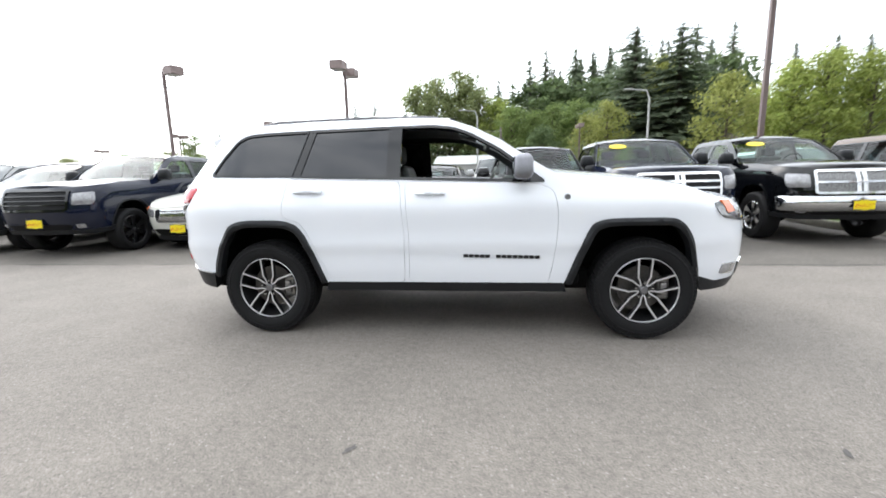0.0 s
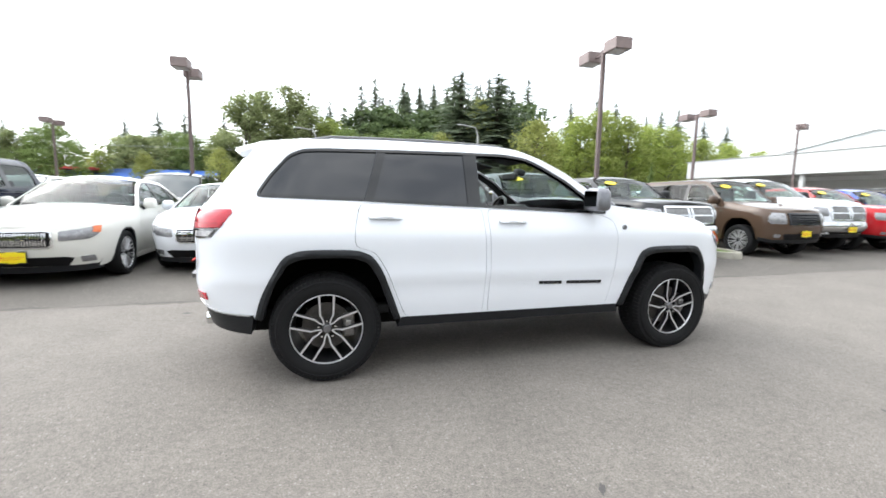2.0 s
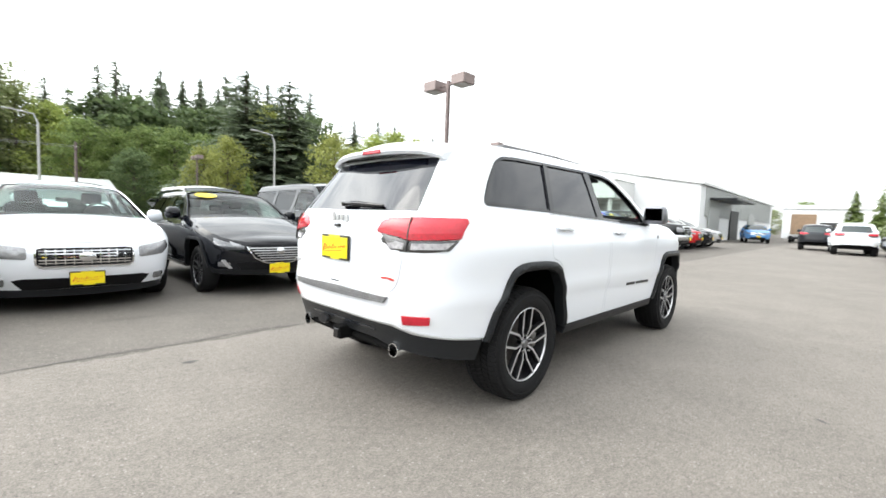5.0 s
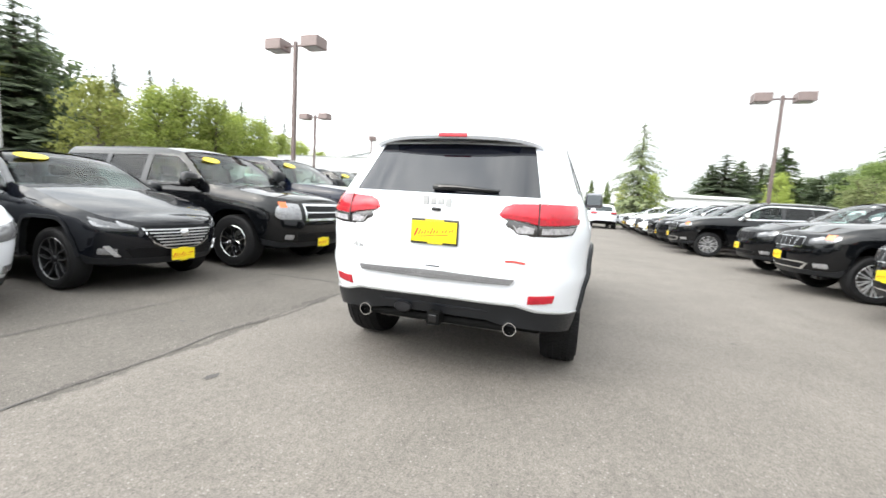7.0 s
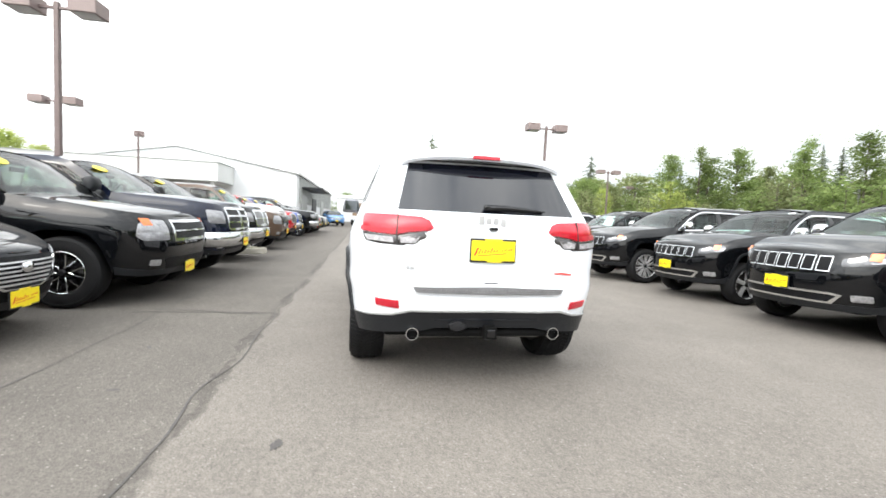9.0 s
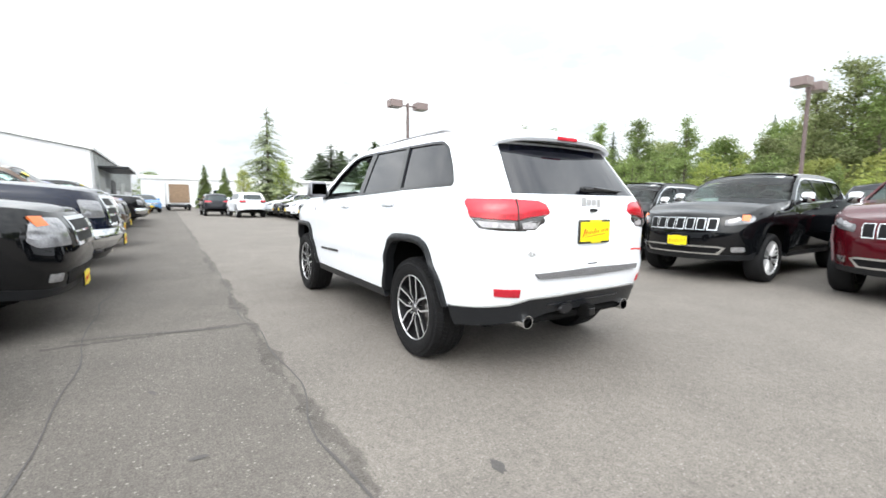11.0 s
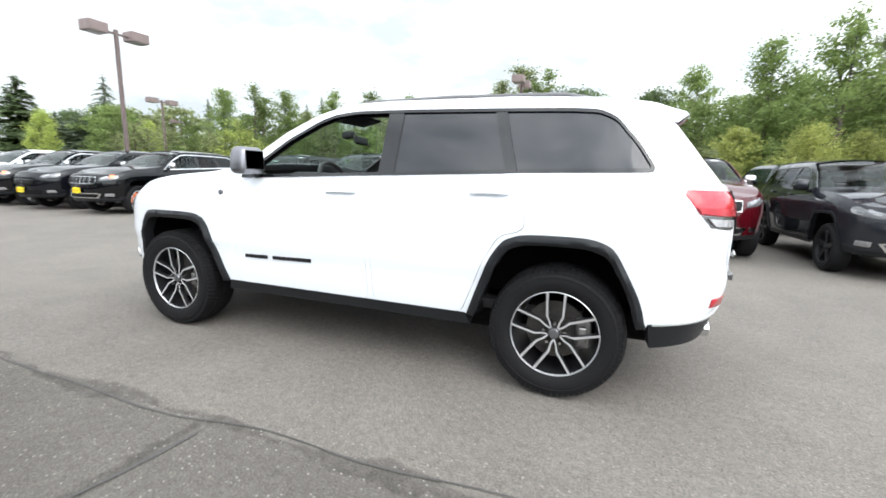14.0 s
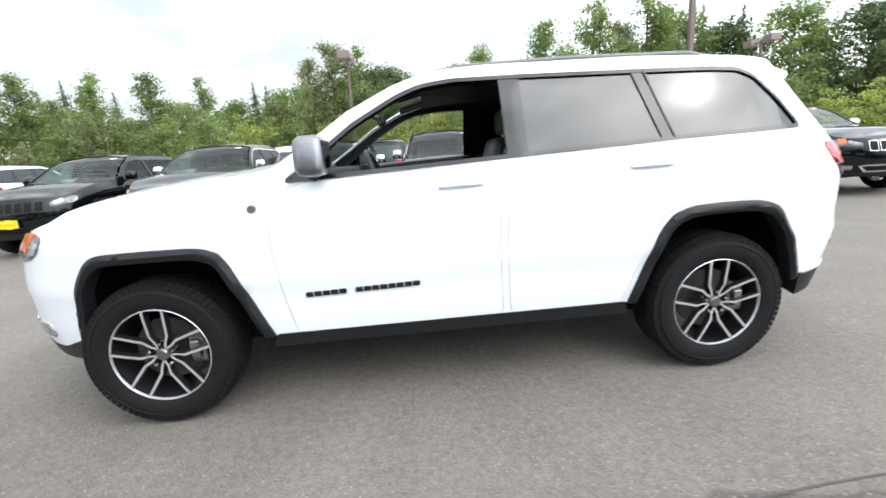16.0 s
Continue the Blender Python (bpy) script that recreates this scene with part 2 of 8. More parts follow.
def lathe(profile, n=48, axis="y", smooth=True):
    """Turns (radius, along) pairs round an axis."""
    verts, faces = [], []
    for k in range(n):
        c, s = math.cos(2 * math.pi * k / n), math.sin(2 * math.pi * k / n)
        for r, h in profile:
            verts.append((r * c, h, r * s) if axis == "y" else (r * c, r * s, h))
    q = len(profile)
    for k in range(n):
        for j in range(q - 1):
            a, b = k * q + j, ((k + 1) % n) * q + j
            faces.append((a, a + 1, b + 1, b) if axis == "y" else (a, b, b + 1, a + 1))
    return as_mesh("lathe", verts, faces, smooth)


def tube(points, radius, n=8, cap=True):
    """A round bar through points; radius may be a list."""
    pts = [Vector(p) for p in points]
    rad = radius if isinstance(radius, (list, tuple)) else [radius] * len(pts)
    verts, faces = [], []
    side = None
    for i, p in enumerate(pts):
        d = (pts[min(i + 1, len(pts) - 1)] - pts[max(i - 1, 0)]).normalized()
        if side is None:
            side = d.orthogonal().normalized()
        side = (side - d * side.dot(d)).normalized()
        up = d.cross(side)
        for k in range(n):
            t = 2 * math.pi * k / n
            verts.append(p + (side * math.cos(t) + up * math.sin(t)) * rad[i])
    for i in range(len(pts) - 1):
        for k in range(n):
            a, b = i * n + k, i * n + (k + 1) % n
            faces.append((a, b, b + n, a + n))
    if cap:
        faces += [tuple(range(n))[::-1], tuple(range((len(pts) - 1) * n, len(pts) * n))]
    return as_mesh("tube", verts, faces)


def inside(pts, ring):
    """Even-odd test of points (N,2) against a closed ring."""
    x, y = pts[:, 0], pts[:, 1]
    hit = np.zeros(len(pts), bool)
    r = np.asarray(ring)
    for (x0, y0), (x1, y1) in zip(r, np.roll(r, -1, 0)):
        if y0 != y1:
            cross = ((y0 > y) != (y1 > y)) & (x < (x1 - x0) * (y - y0) / (y1 - y0) + x0)
            hit ^= cross
    return hit


def fine_ring(ring, h):
    out = []
    for p, q in zip(ring, ring[1:] + ring[:1]):
        n = max(1, int(math.hypot(q[0] - p[0], q[1] - p[1]) / h + 0.5))
        out += [(p[0] + (q[0] - p[0]) * k / n, p[1] + (q[1] - p[1]) * k / n) for k in range(n)]
    return out


def rounded(ring, r=0.05, n=4):
    """A closed ring with its corners rounded."""
    out = []
    for a, b, c in zip(ring[-1:] + ring[:-1], ring, ring[1:] + ring[:1]):
        A, B, C = Vector(a), Vector(b), Vector(c)
        ra = min(r, (A - B).length * 0.45, (C - B).length * 0.45)
        p, q = B + (A - B).normalized() * ra, B + (C - B).normalized() * ra
        for k in range(n + 1):
            t = k / n
            v = p * (1 - t) ** 2 + B * 2 * t * (1 - t) + q * t * t
            out.append((v.x, v.y))
    return out


def eased(pts, n=4):
    """An open line through its points with soft bends."""
    P = [np.array(p) for p in [pts[0]] + list(pts) + [pts[-1]]]
    out = []
    for a, b, c, d in zip(P, P[1:], P[2:], P[3:]):
        for k in range(n):
            t = k / n
            v = 0.5 * (2 * b + (c - a) * t + (2 * a - 5 * b + 4 * c - d) * t * t + (3 * b - a - 3 * c + d) * t ** 3)
            out.append((float(v[0]), float(v[1])))
    return out + [tuple(pts[-1])]


def grown(ring, d):
    """A closed ring moved outwards by d (inwards if negative)."""
    area = sum(p[0] * q[1] - q[0] * p[1] for p, q in zip(ring, ring[1:] + ring[:1]))
    sgn = 1 if area > 0 else -1
    out = []
    for a, b, c in zip(ring[-1:] + ring[:-1], ring, ring[1:] + ring[:1]):
        A, B, C = Vector(a), Vector(b), Vector(c)
        u, v = (B - A), (C - B)
        if u.length < 1e-6 or v.length < 1e-6:
            out.append(b)
            continue
        nu, nv = Vector((u.y, -u.x)).normalized(), Vector((v.y, -v.x)).normalized()
        w = (nu + nv)
        w = w / max(w.length_squared, 0.35) * 2 if w.length > 1e-6 else nu
        out.append((b[0] + sgn * d * w.x, b[1] + sgn * d * w.y))
    return out


def cdt(ring, holes=(), h=0.05, hx=None):
    """Triangles that fill a ring less its holes, with a grid of inner points h apart."""
    rings = [fine_ring(list(ring), h)] + [fine_ring(list(r), h) for r in holes]
    allp = np.array(rings[0])
    lo, hi = allp.min(0), allp.max(0)
    gx, gy = np.meshgrid(np.arange(lo[0] + h / 2, hi[0], h), np.arange(lo[1] + h / 2, hi[1], h))
    gx = gx + (np.arange(gx.shape[0]) % 2)[:, None] * h * 0.5
    grid = np.stack([gx.ravel(), gy.ravel()], 1)
    keep = inside(grid, rings[0])
    for r in rings[1:]:
        keep &= ~inside(grid, r)
    grid = grid[keep]
    edge = np.concatenate([np.array(r) for r in rings])
    if len(grid):
        near = np.concatenate([((grid[i : i + 200, None] - edge[None]) ** 2).sum(-1).min(1) for i in range(0, len(grid), 200)])
        grid = grid[near > (0.45 * h) ** 2]
    verts = [Vector(p) for p in edge] + [Vector(p) for p in grid]
    edges, k = [], 0
    for r in rings:
        edges += [(k + i, k + (i + 1) % len(r)) for i in range(len(r))]
        k += len(r)
    v, e, f, *_ = delaunay_2d_cdt(verts, edges, [], 0, 1e-6)
    v = np.array([tuple(p) for p in v])
    f = np.array([t for t in f if len(t) == 3])
    mid = v[f].mean(1)
    keep = inside(mid, rings[0])
    for r in rings[1:]:
        keep &= ~inside(mid, r)
    f = f[keep]
    a = v[f]
    area = (a[:, 1, 0] - a[:, 0, 0]) * (a[:, 2, 1] - a[:, 0, 1]) - (a[:, 2, 0] - a[:, 0, 0]) * (a[:, 1, 1] - a[:, 0, 1])
    f[area < 0] = f[area < 0][:, ::-1]
    f = f[np.abs(area) > 1e-9]
    return v, f


def slab(v2, f, top, bottom):
    """Verts and faces of a sheet with its rim: top and bottom are (N,3) places of the same points."""
    n = len(v2)
    faces = [tuple(t) for t in f]
    count = {}
    for t in f:
        for a, b in ((t[0], t[1]), (t[1], t[2]), (t[2], t[0])):
            count[(a, b)] = count.get((a, b), 0) + 1
    rim = [(a, b) for a, b in count if (b, a) not in count]
    verts = list(top)
    idx = {}
    for a, b in rim:
        for k in (a, b):
            if k not in idx:
                idx[k] = len(verts)
                verts.append(bottom[k])
    faces += [(b, a, idx[a], idx[b]) for a, b in rim]
    return verts, faces


# ---- the skin of a car: a is the way round its plan, z the height ----
def table(rows, soft=0.03):
    rows = sorted(rows)
    z = np.linspace(rows[0][0] - 0.4, rows[-1][0] + 0.4, 800)
    v = np.interp(z, *np.array(rows).T)
    k = max(1, int(soft / (z[1] - z[0])))
    pad = np.pad(v, k, mode="edge")
    v = np.convolve(pad, np.ones(2 * k + 1) / (2 * k + 1), "valid")
    return lambda q: np.interp(q, z, v)


class Skin:
    def __init__(s, W, xr, xf, cr, cf, pr=3.2, pf=2.8, xm=-0.9, xn=1.2, hood=None, edge=0.05, sx=1.0, sy=1.0, sz=1.0):
        s.W, s.xr, s.xf = table(W), table(xr, 0.05), table(xf, 0.05)
        s.xr0, s.xf0 = min(x for _, x in xr), max(x for _, x in xf)
        s.cr, s.cf, s.xm, s.xn, s.edge = cr, cf, xm, xn, edge
        s.hood = table(hood, 0.04) if hood else None
        s.hood_x = min(x for x, _ in hood) if hood else 99
        s.scale = np.array([sx, sy, sz])
        th = np.linspace(0, math.pi / 2, 400)
        s.rear = s.corner(th, cr, pr)
        s.front = s.corner(th, cf, pf)
        s.rs, s.fs = s.xr0 + cr, s.xf0 - cf
        s.a0, s.a1 = s.rs - s.rear[0][-1], s.fs + s.front[0][-1]

    @staticmethod
    def corner(th, c, p):
        dx, eta = c * (1 - np.cos(th) ** (2 / p)), np.sin(th) ** (2 / p)
        arc = np.r_[0, np.cumsum(np.hypot(np.diff(dx), np.diff(eta) * 0.92))]
        return arc, dx, eta

    def P(s, a, z):
        a, z = np.asarray(a, float), np.asarray(z, float)
        arc, dx, eta = s.rear
        ar = np.clip(arc[-1] - (s.rs - a), 0, arc[-1])
        x = np.where(a < s.rs, s.xr0 + np.interp(ar, arc, dx), a)
        e = np.where(a < s.rs, np.interp(ar, arc, eta), 1.0)
        arc, dx, eta = s.front
        af = np.clip(arc[-1] - (a - s.fs), 0, arc[-1])
        x = np.where(a > s.fs, s.xf0 - np.interp(af, arc, dx), x)
        e = np.where(a > s.fs, np.interp(af, arc, eta), e)
        wr = np.clip((s.xm - x) / (s.xm - s.xr0), 0, 1) ** 2
        wf = np.clip((x - s.xn) / (s.xf0 - s.xn), 0, 1) ** 2
        X = x + (s.xr(z) - s.xr0) * wr + (s.xf(z) - s.xf0) * wf
        w = s.W(z)
        if s.hood:
            top = s.hood(np.clip(X, s.hood_x, None))
            t = np.clip((z - (top - 0.12)) / 0.12, 0, 1.3) * np.clip((X - s.hood_x) / 0.25, 0, 1)
            w = w - s.edge * t * t
        return np.stack([X, -e * w, z], -1)

    def at(s, pts):
        """(a, z) of points: (x, z) on the side, ('r', y, z) on the tail, ('f', y, z) on the nose."""
        kind = np.array([0 if p[0] not in ("r", "f") else (1 if p[0] == "r" else 2) for p in pts])
        val = np.array([p[0] if k == 0 else p[1] for p, k in zip(pts, kind)], float)
        z = np.array([p[-1] for p in pts], float)
        lo = np.where(kind == 2, s.fs - 0.3, s.a0)
        hi = np.where(kind == 1, s.rs + 0.3, s.a1)
        for _ in range(30):
            mid = (lo + hi) / 2
            q = s.P(mid, z)
            up = np.where(kind == 0, q[:, 0] < val, np.where(kind == 1, -q[:, 1] < val, -q[:, 1] > val))
            lo, hi = np.where(up, mid, lo), np.where(up, hi, mid)
        a = (lo + hi) / 2
        a = np.where((kind == 1) & (val <= 0), s.a0, np.where((kind == 2) & (val <= 0), s.a1, a))
        return [(float(i), float(j)) for i, j in zip(a, z)]

    def on(s, v, off):
        a, z = v[:, 0], v[:, 1]
        p = s.P(a, z)
        e = 0.004
        da = s.P(np.minimum(a + e, s.a1), z) - s.P(np.maximum(a - e, s.a0), z)
        dz = s.P(a, z + e) - s.P(a, z - e)
        n = np.cross(da, dz)
        n /= np.maximum(np.linalg.norm(n, axis=1, keepdims=True), 1e-9)
        p = p + n * (np.asarray(off).reshape(-1, 1) if np.ndim(off) else off)
        centre = (np.abs(a - s.a0) < 1e-5) | (np.abs(a - s.a1) < 1e-5)
        p[centre, 1] = 0
        return p * s.scale

    def sheet(s, ring, holes=(), h=0.05, off=0.0, thick=0.012, side=0, raw=False, bulge=0.0):
        """A piece of the skin. side: -1 right, 1 left, 0 both halves in one mesh (for a piece over the middle)."""
        ring = ring if raw else s.at(ring)
        holes = [r if raw else s.at(r) for r in holes]
        v, f = cdt(ring, holes, h)
        o = off
        if bulge:
            rr = np.array(fine_ring(list(ring), h))
            d = np.sqrt(((v[:, None] - rr[None]) ** 2).sum(-1).min(1))
            o = off + bulge * np.clip(d / max(d.max(), 1e-6), 0, 1) ** 0.6
        top, bot = s.on(v, o), s.on(v, off - thick)
        V, F = slab(v, f, top, bot)
        V = np.array(V)
        F = list(F)
        if side == -1:
            return as_mesh("sheet", V, F)
        L = V * (1, -1, 1)
        FL = [t[::-1] for t in F]
        if side == 1:
            return as_mesh("sheet", L, FL)
        n = len(V)
        me = as_mesh("sheet", np.concatenate([V, L]), F + [tuple(i + n for i in t) for t in FL])
        bm = bmesh.new()
        bm.from_mesh(me)
        bmesh.ops.remove_doubles(bm, verts=[w for w in bm.verts if abs(w.co.y) < 1e-4], dist=2e-4)
        bmesh.ops.delete(bm, geom=[q for q in bm.faces if all(abs(w.co.y) < 1e-4 for w in q.verts)], context="FACES_ONLY")
        bm.to_mesh(me)
        bm.free()
        me.set_sharp_from_angle(angle=radians(38))
        return me

    def cap(s, line, crown, n=14, off=0.0, thick=0.0, bow=0.0, step=0.05, inset=0.0):
        """A sheet across the car between a line of (a, z) on the right and its mirror: roof, hood, windscreen."""
        pts = []
        for p, q in zip(line, line[1:]):
            k = max(1, int(math.hypot(q[0] - p[0], q[1] - p[1]) / step + 0.5))
            pts += [(p[0] + (q[0] - p[0]) * i / k, p[1] + (q[1] - p[1]) * i / k) for i in range(k)]
        pts.append(line[-1])
        e = s.P(np.array([p[0] for p in pts]), np.array([p[1] for p in pts]))
        u = np.linspace(-1, 1, n + 1)
        rows = []
        for i in range(len(pts)):
            x, y, z = e[i]
            y = min(y + inset, 0)
            d = e[min(i + 1, len(pts) - 1)] - e[max(i - 1, 0)]
            nx, nz = (-d[2], d[0]) if d[0] >= 0 else (d[2], -d[0])
            ln = max(math.hypot(nx, nz), 1e-6)
            nx, nz = nx / ln, nz / ln
            wd = min(1.0, abs(y) / 0.45)
            up = (1 - np.abs(u) ** 2.2) * crown * wd + off
            rows.append(np.stack([x + nx * up * (1 if bow == 0 else 1) + bow * (1 - u**2), u * -y * -1, z + nz * up], 1))
        V = np.concatenate(rows)
        m = n + 1
        F = [(i * m + j, i * m + j + 1, (i + 1) * m + j + 1, (i + 1) * m + j) for i in range(len(rows) - 1) for j in range(n)]
        if thick:
            k = len(V)
            V = np.concatenate([V, V - (0, 0, thick)])
            F += [tuple(q + k for q in f[::-1]) for f in F]
        return as_mesh("cap", V * s.scale, F)


# ---- wheels ----
def tyre_profile(R, w, rim):
    h = w / 2
    return [(rim - 0.012, -h * 0.80), (rim + 0.004, -h * 0.93), (rim + 0.03, -h * 0.98), ((R + rim) / 2 - 0.01, -h * 1.03), (R - 0.052, -h * 1.005), (R - 0.050, -h * 1.035), (R - 0.042, -h * 1.03), (R - 0.040, -h * 0.985),
            (R - 0.014, -h * 0.86), (R - 0.003, -h * 0.62), (R, 0), (R - 0.003, h * 0.62), (R - 0.014, h * 0.86), (R - 0.045, h * 0.99),
            ((R + rim) / 2, h * 1.03), (rim + 0.03, h * 0.98), (rim + 0.004, h * 0.93), (rim - 0.012, h * 0.80)]


def spoke_mesh(path, depth):
    """A bar of varying width: rows of (radius, sideways, half width, height of its face)."""
    verts, faces = [], []
    for r, q, hw, y in path:
        verts += [(r, y + 0.006, q - hw), (r, y, q - hw * 0.72), (r, y, q + hw * 0.72), (r, y + 0.006, q + hw), (r, y + depth, q + hw * 0.9), (r, y + depth, q - hw * 0.9)]
    for i in range(len(path) - 1):
        for k in range(6):
            a, b = i * 6 + k, i * 6 + (k + 1) % 6
            faces.append((a, b, b + 6, a + 6))
    n = len(path) - 1
    faces += [tuple(range(6))[::-1], tuple(n * 6 + k for k in range(6))]
    return verts, faces


def rim_spokes(style, rr, y):
    """All the spokes of a wheel in one mesh; y is the outer face (towards -y)."""
    V, F = [], []
    if style == "twin":
        kinds = [(5, (-1, 1), 0.0)]
    elif style == "multi":
        kinds = [(10, (-1, 1), 0.0)]
    else:
        kinds = [(5 if style == "five" else 6, (0,), 0.0)]
    for count, sides, _ in kinds:
        for k in range(count):
            t = 2 * math.pi * k / count + math.pi / 2
            for sd in sides:
                if style == "twin":
                    path = [(0.030, sd * 0.019, 0.007, y + 0.022), (0.062, sd * 0.026, 0.0082, y + 0.018), (0.098, sd * 0.043, 0.0092, y + 0.012), (rr - 0.05, sd * 0.047, 0.0094, y + 0.004), (rr - 0.006, sd * 0.048, 0.0096, y + 0.001)]
                elif style == "multi":
                    path = [(0.04, 0, 0.012, y + 0.02), (rr * 0.5, sd * 0.012, 0.009, y + 0.012), (rr - 0.01, sd * 0.03, 0.009, y + 0.004)]
                else:
                    fat = 1.45 if style == "six" else 1.0
                    path = [(0.04, 0, 0.034, y + 0.02), (rr * 0.5, 0, 0.030 * fat, y + 0.012), (rr - 0.01, 0, 0.042 * fat, y + 0.004)]
                v, f = spoke_mesh(path, 0.035)
                n = len(V)
                c, s = math.cos(t), math.sin(t)
                V += [(a * c - b * s, q, a * s + b * c) for a, q, b in v]
                F += [tuple(i + n for i in g) for g in f]
    me = as_mesh("spokes", V, F, smooth=False)
    if style == "twin":
        # machined faces over dark painted flanks
        per = 6 * 4 + 2
        me.polygons.foreach_set("material_index", [0 if i % per < 24 and (i % per) % 6 == 1 else 1 for i in range(len(me.polygons))])
    return me


def tread_mesh(R, w, n=72):
    """Blocks round a tyre's tread: shoulder lugs and three rows of centre blocks."""
    V, F = [], []

    def block(t, y0, y1, dt, skew, top, low):
        i = len(V)
        for (yy, tt) in ((y0, -dt), (y1, -dt), (y1, dt), (y0, dt)):
            for r in (low, top):
                ang = t + tt + skew * (yy - (y0 + y1) / 2)
                rr = r - (0.016 if abs(yy) > w * 0.42 else 0)
                V.append((rr * math.cos(ang), yy, rr * math.sin(ang)))
        F.extend([(i + 1, i + 3, i + 5, i + 7), (i, i + 1, i + 7, i + 6), (i + 2, i + 4, i + 5, i + 3), (i, i + 2, i + 3, i + 1), (i + 4, i + 6, i + 7, i + 5)])

    step = 2 * math.pi / n
    for k in range(n):
        t = k * step
        for sd in (-1, 1):
            block(t + sd * step * 0.2, sd * w * 0.30, sd * w * 0.475, step * 0.42, 0.4 * sd, R - 0.001, R - 0.03)
            block(t + step * 0.5, sd * w * 0.12, sd * w * 0.27, step * 0.38, 1.2 * sd, R, R - 0.02)
        block(t, -w * 0.09, w * 0.09, step * 0.40, 1.5, R, R - 0.02)
    return as_mesh("tread", V, F, smooth=False)


WHEELS = {}


def make_wheel(R, w, rr, style="five", face=None, dark=None, tread=False, full=False, lite=False):
    """An Empty with tyre, rim and hub parts; the outer face looks to -y and the hub is the origin."""
    wheel = new("wheel")
    face, dark = face or M_ALLOY, dark or M_ALLOYDARK
    key = (R, w, rr, style, face.name, tread, full, lite)
    seg = 72 if full else (20 if lite else 32)
    if key not in WHEELS:
        y = -w / 2 + 0.012
        meshes = dict(tyre=lathe(tyre_profile(R if not tread else R - 0.007, w, rr)[:: 2 if lite else 1], seg))
        meshes["lip"] = lathe([(rr - 0.009, y + 0.02), (rr - 0.008, y + 0.004), (rr - 0.004, y - 0.001), (rr + 0.003, y + 0.004), (rr + 0.004, y + 0.03)][:: 2 if lite else 1], seg)
        meshes["barrel"] = lathe([(rr - 0.01, y + 0.01), (rr - 0.02, y + 0.06), (rr - 0.035, 0.03), (rr - 0.03, w / 2), (rr, w / 2)], 40 if full else 24)
        meshes["spokes"] = rim_spokes(style, rr, y)
        meshes["disc"] = lathe([(0.0, y + 0.10), (rr * 0.68, y + 0.10), (rr * 0.68, y + 0.125), (0, y + 0.125)], 32 if full else 16)
        meshes["hub"] = lathe([(0.0, y + 0.008), (0.024, y + 0.009), (0.030, y + 0.015), (0.032, y + 0.02), (0.034, y + 0.06)] if full else [(0.0, y + 0.006), (0.026, y + 0.007), (0.032, y + 0.014), (0.034, y + 0.02), (0.072, y + 0.026), (0.078, y + 0.06)], 24)
        if tread:
            meshes["tread"] = tread_mesh(R, w)
        if full:
            V = soft_box(0.09, 0.07, 0.17, 0.02, at=(rr * 0.62, y + 0.10, 0.0), segments=3)
            soft_box(0.05, 0.05, 0.10, 0.012, at=(rr * 0.60, y + 0.062, 0.0), bm=V)
            me = bpy.data.meshes.new("caliper")
            V.to_mesh(me)
            V.free()
            meshes["caliper"] = me
            nut = lathe([(0, -0.016), (0.008, -0.015), (0.0095, -0.006), (0.0095, 0.03)], 12)
            meshes["nut"] = nut
        for nm, mt in (("tyre", M_RUBBER), ("tread", M_RUBBER), ("lip", face), ("barrel", dark), ("spokes", face), ("disc", M_DISC), ("hub", M_HUBGREY if full else dark), ("caliper", M_STEEL), ("nut", M_CHROME)):
            if nm in meshes:
                meshes[nm].materials.append(mt)
                meshes[nm].name = nm
        if style == "twin":
            meshes["spokes"].materials.append(dark)
        WHEELS[key] = meshes
    ms = WHEELS[key]
    y = -w / 2 + 0.012
    part("tyre", ms["tyre"], None, wheel)
    if tread:
        tagged(part("tyre_tread", ms["tread"], None, wheel, "blocky all-terrain tyre tread"), kind="stuff")
    for nm, on in (("rim_lip", "lip"), ("rim", "spokes"), ("brake_disc", "disc")) if lite else (("rim_lip", "lip"), ("rim_barrel", "barrel"), ("rim", "spokes"), ("brake_disc", "disc"), ("hub_cap", "hub")):
        part(nm, ms[on], None, wheel)
    if full:
        part("brake_caliper", ms["caliper"], None, wheel)
        for k in range(5):
            t = 2 * math.pi * k / 5 + math.pi / 2
            part("wheel_nut", ms["nut"], None, wheel, m=pose(0.060 * math.cos(t), y + 0.020, 0.060 * math.sin(t)))
    return wheel


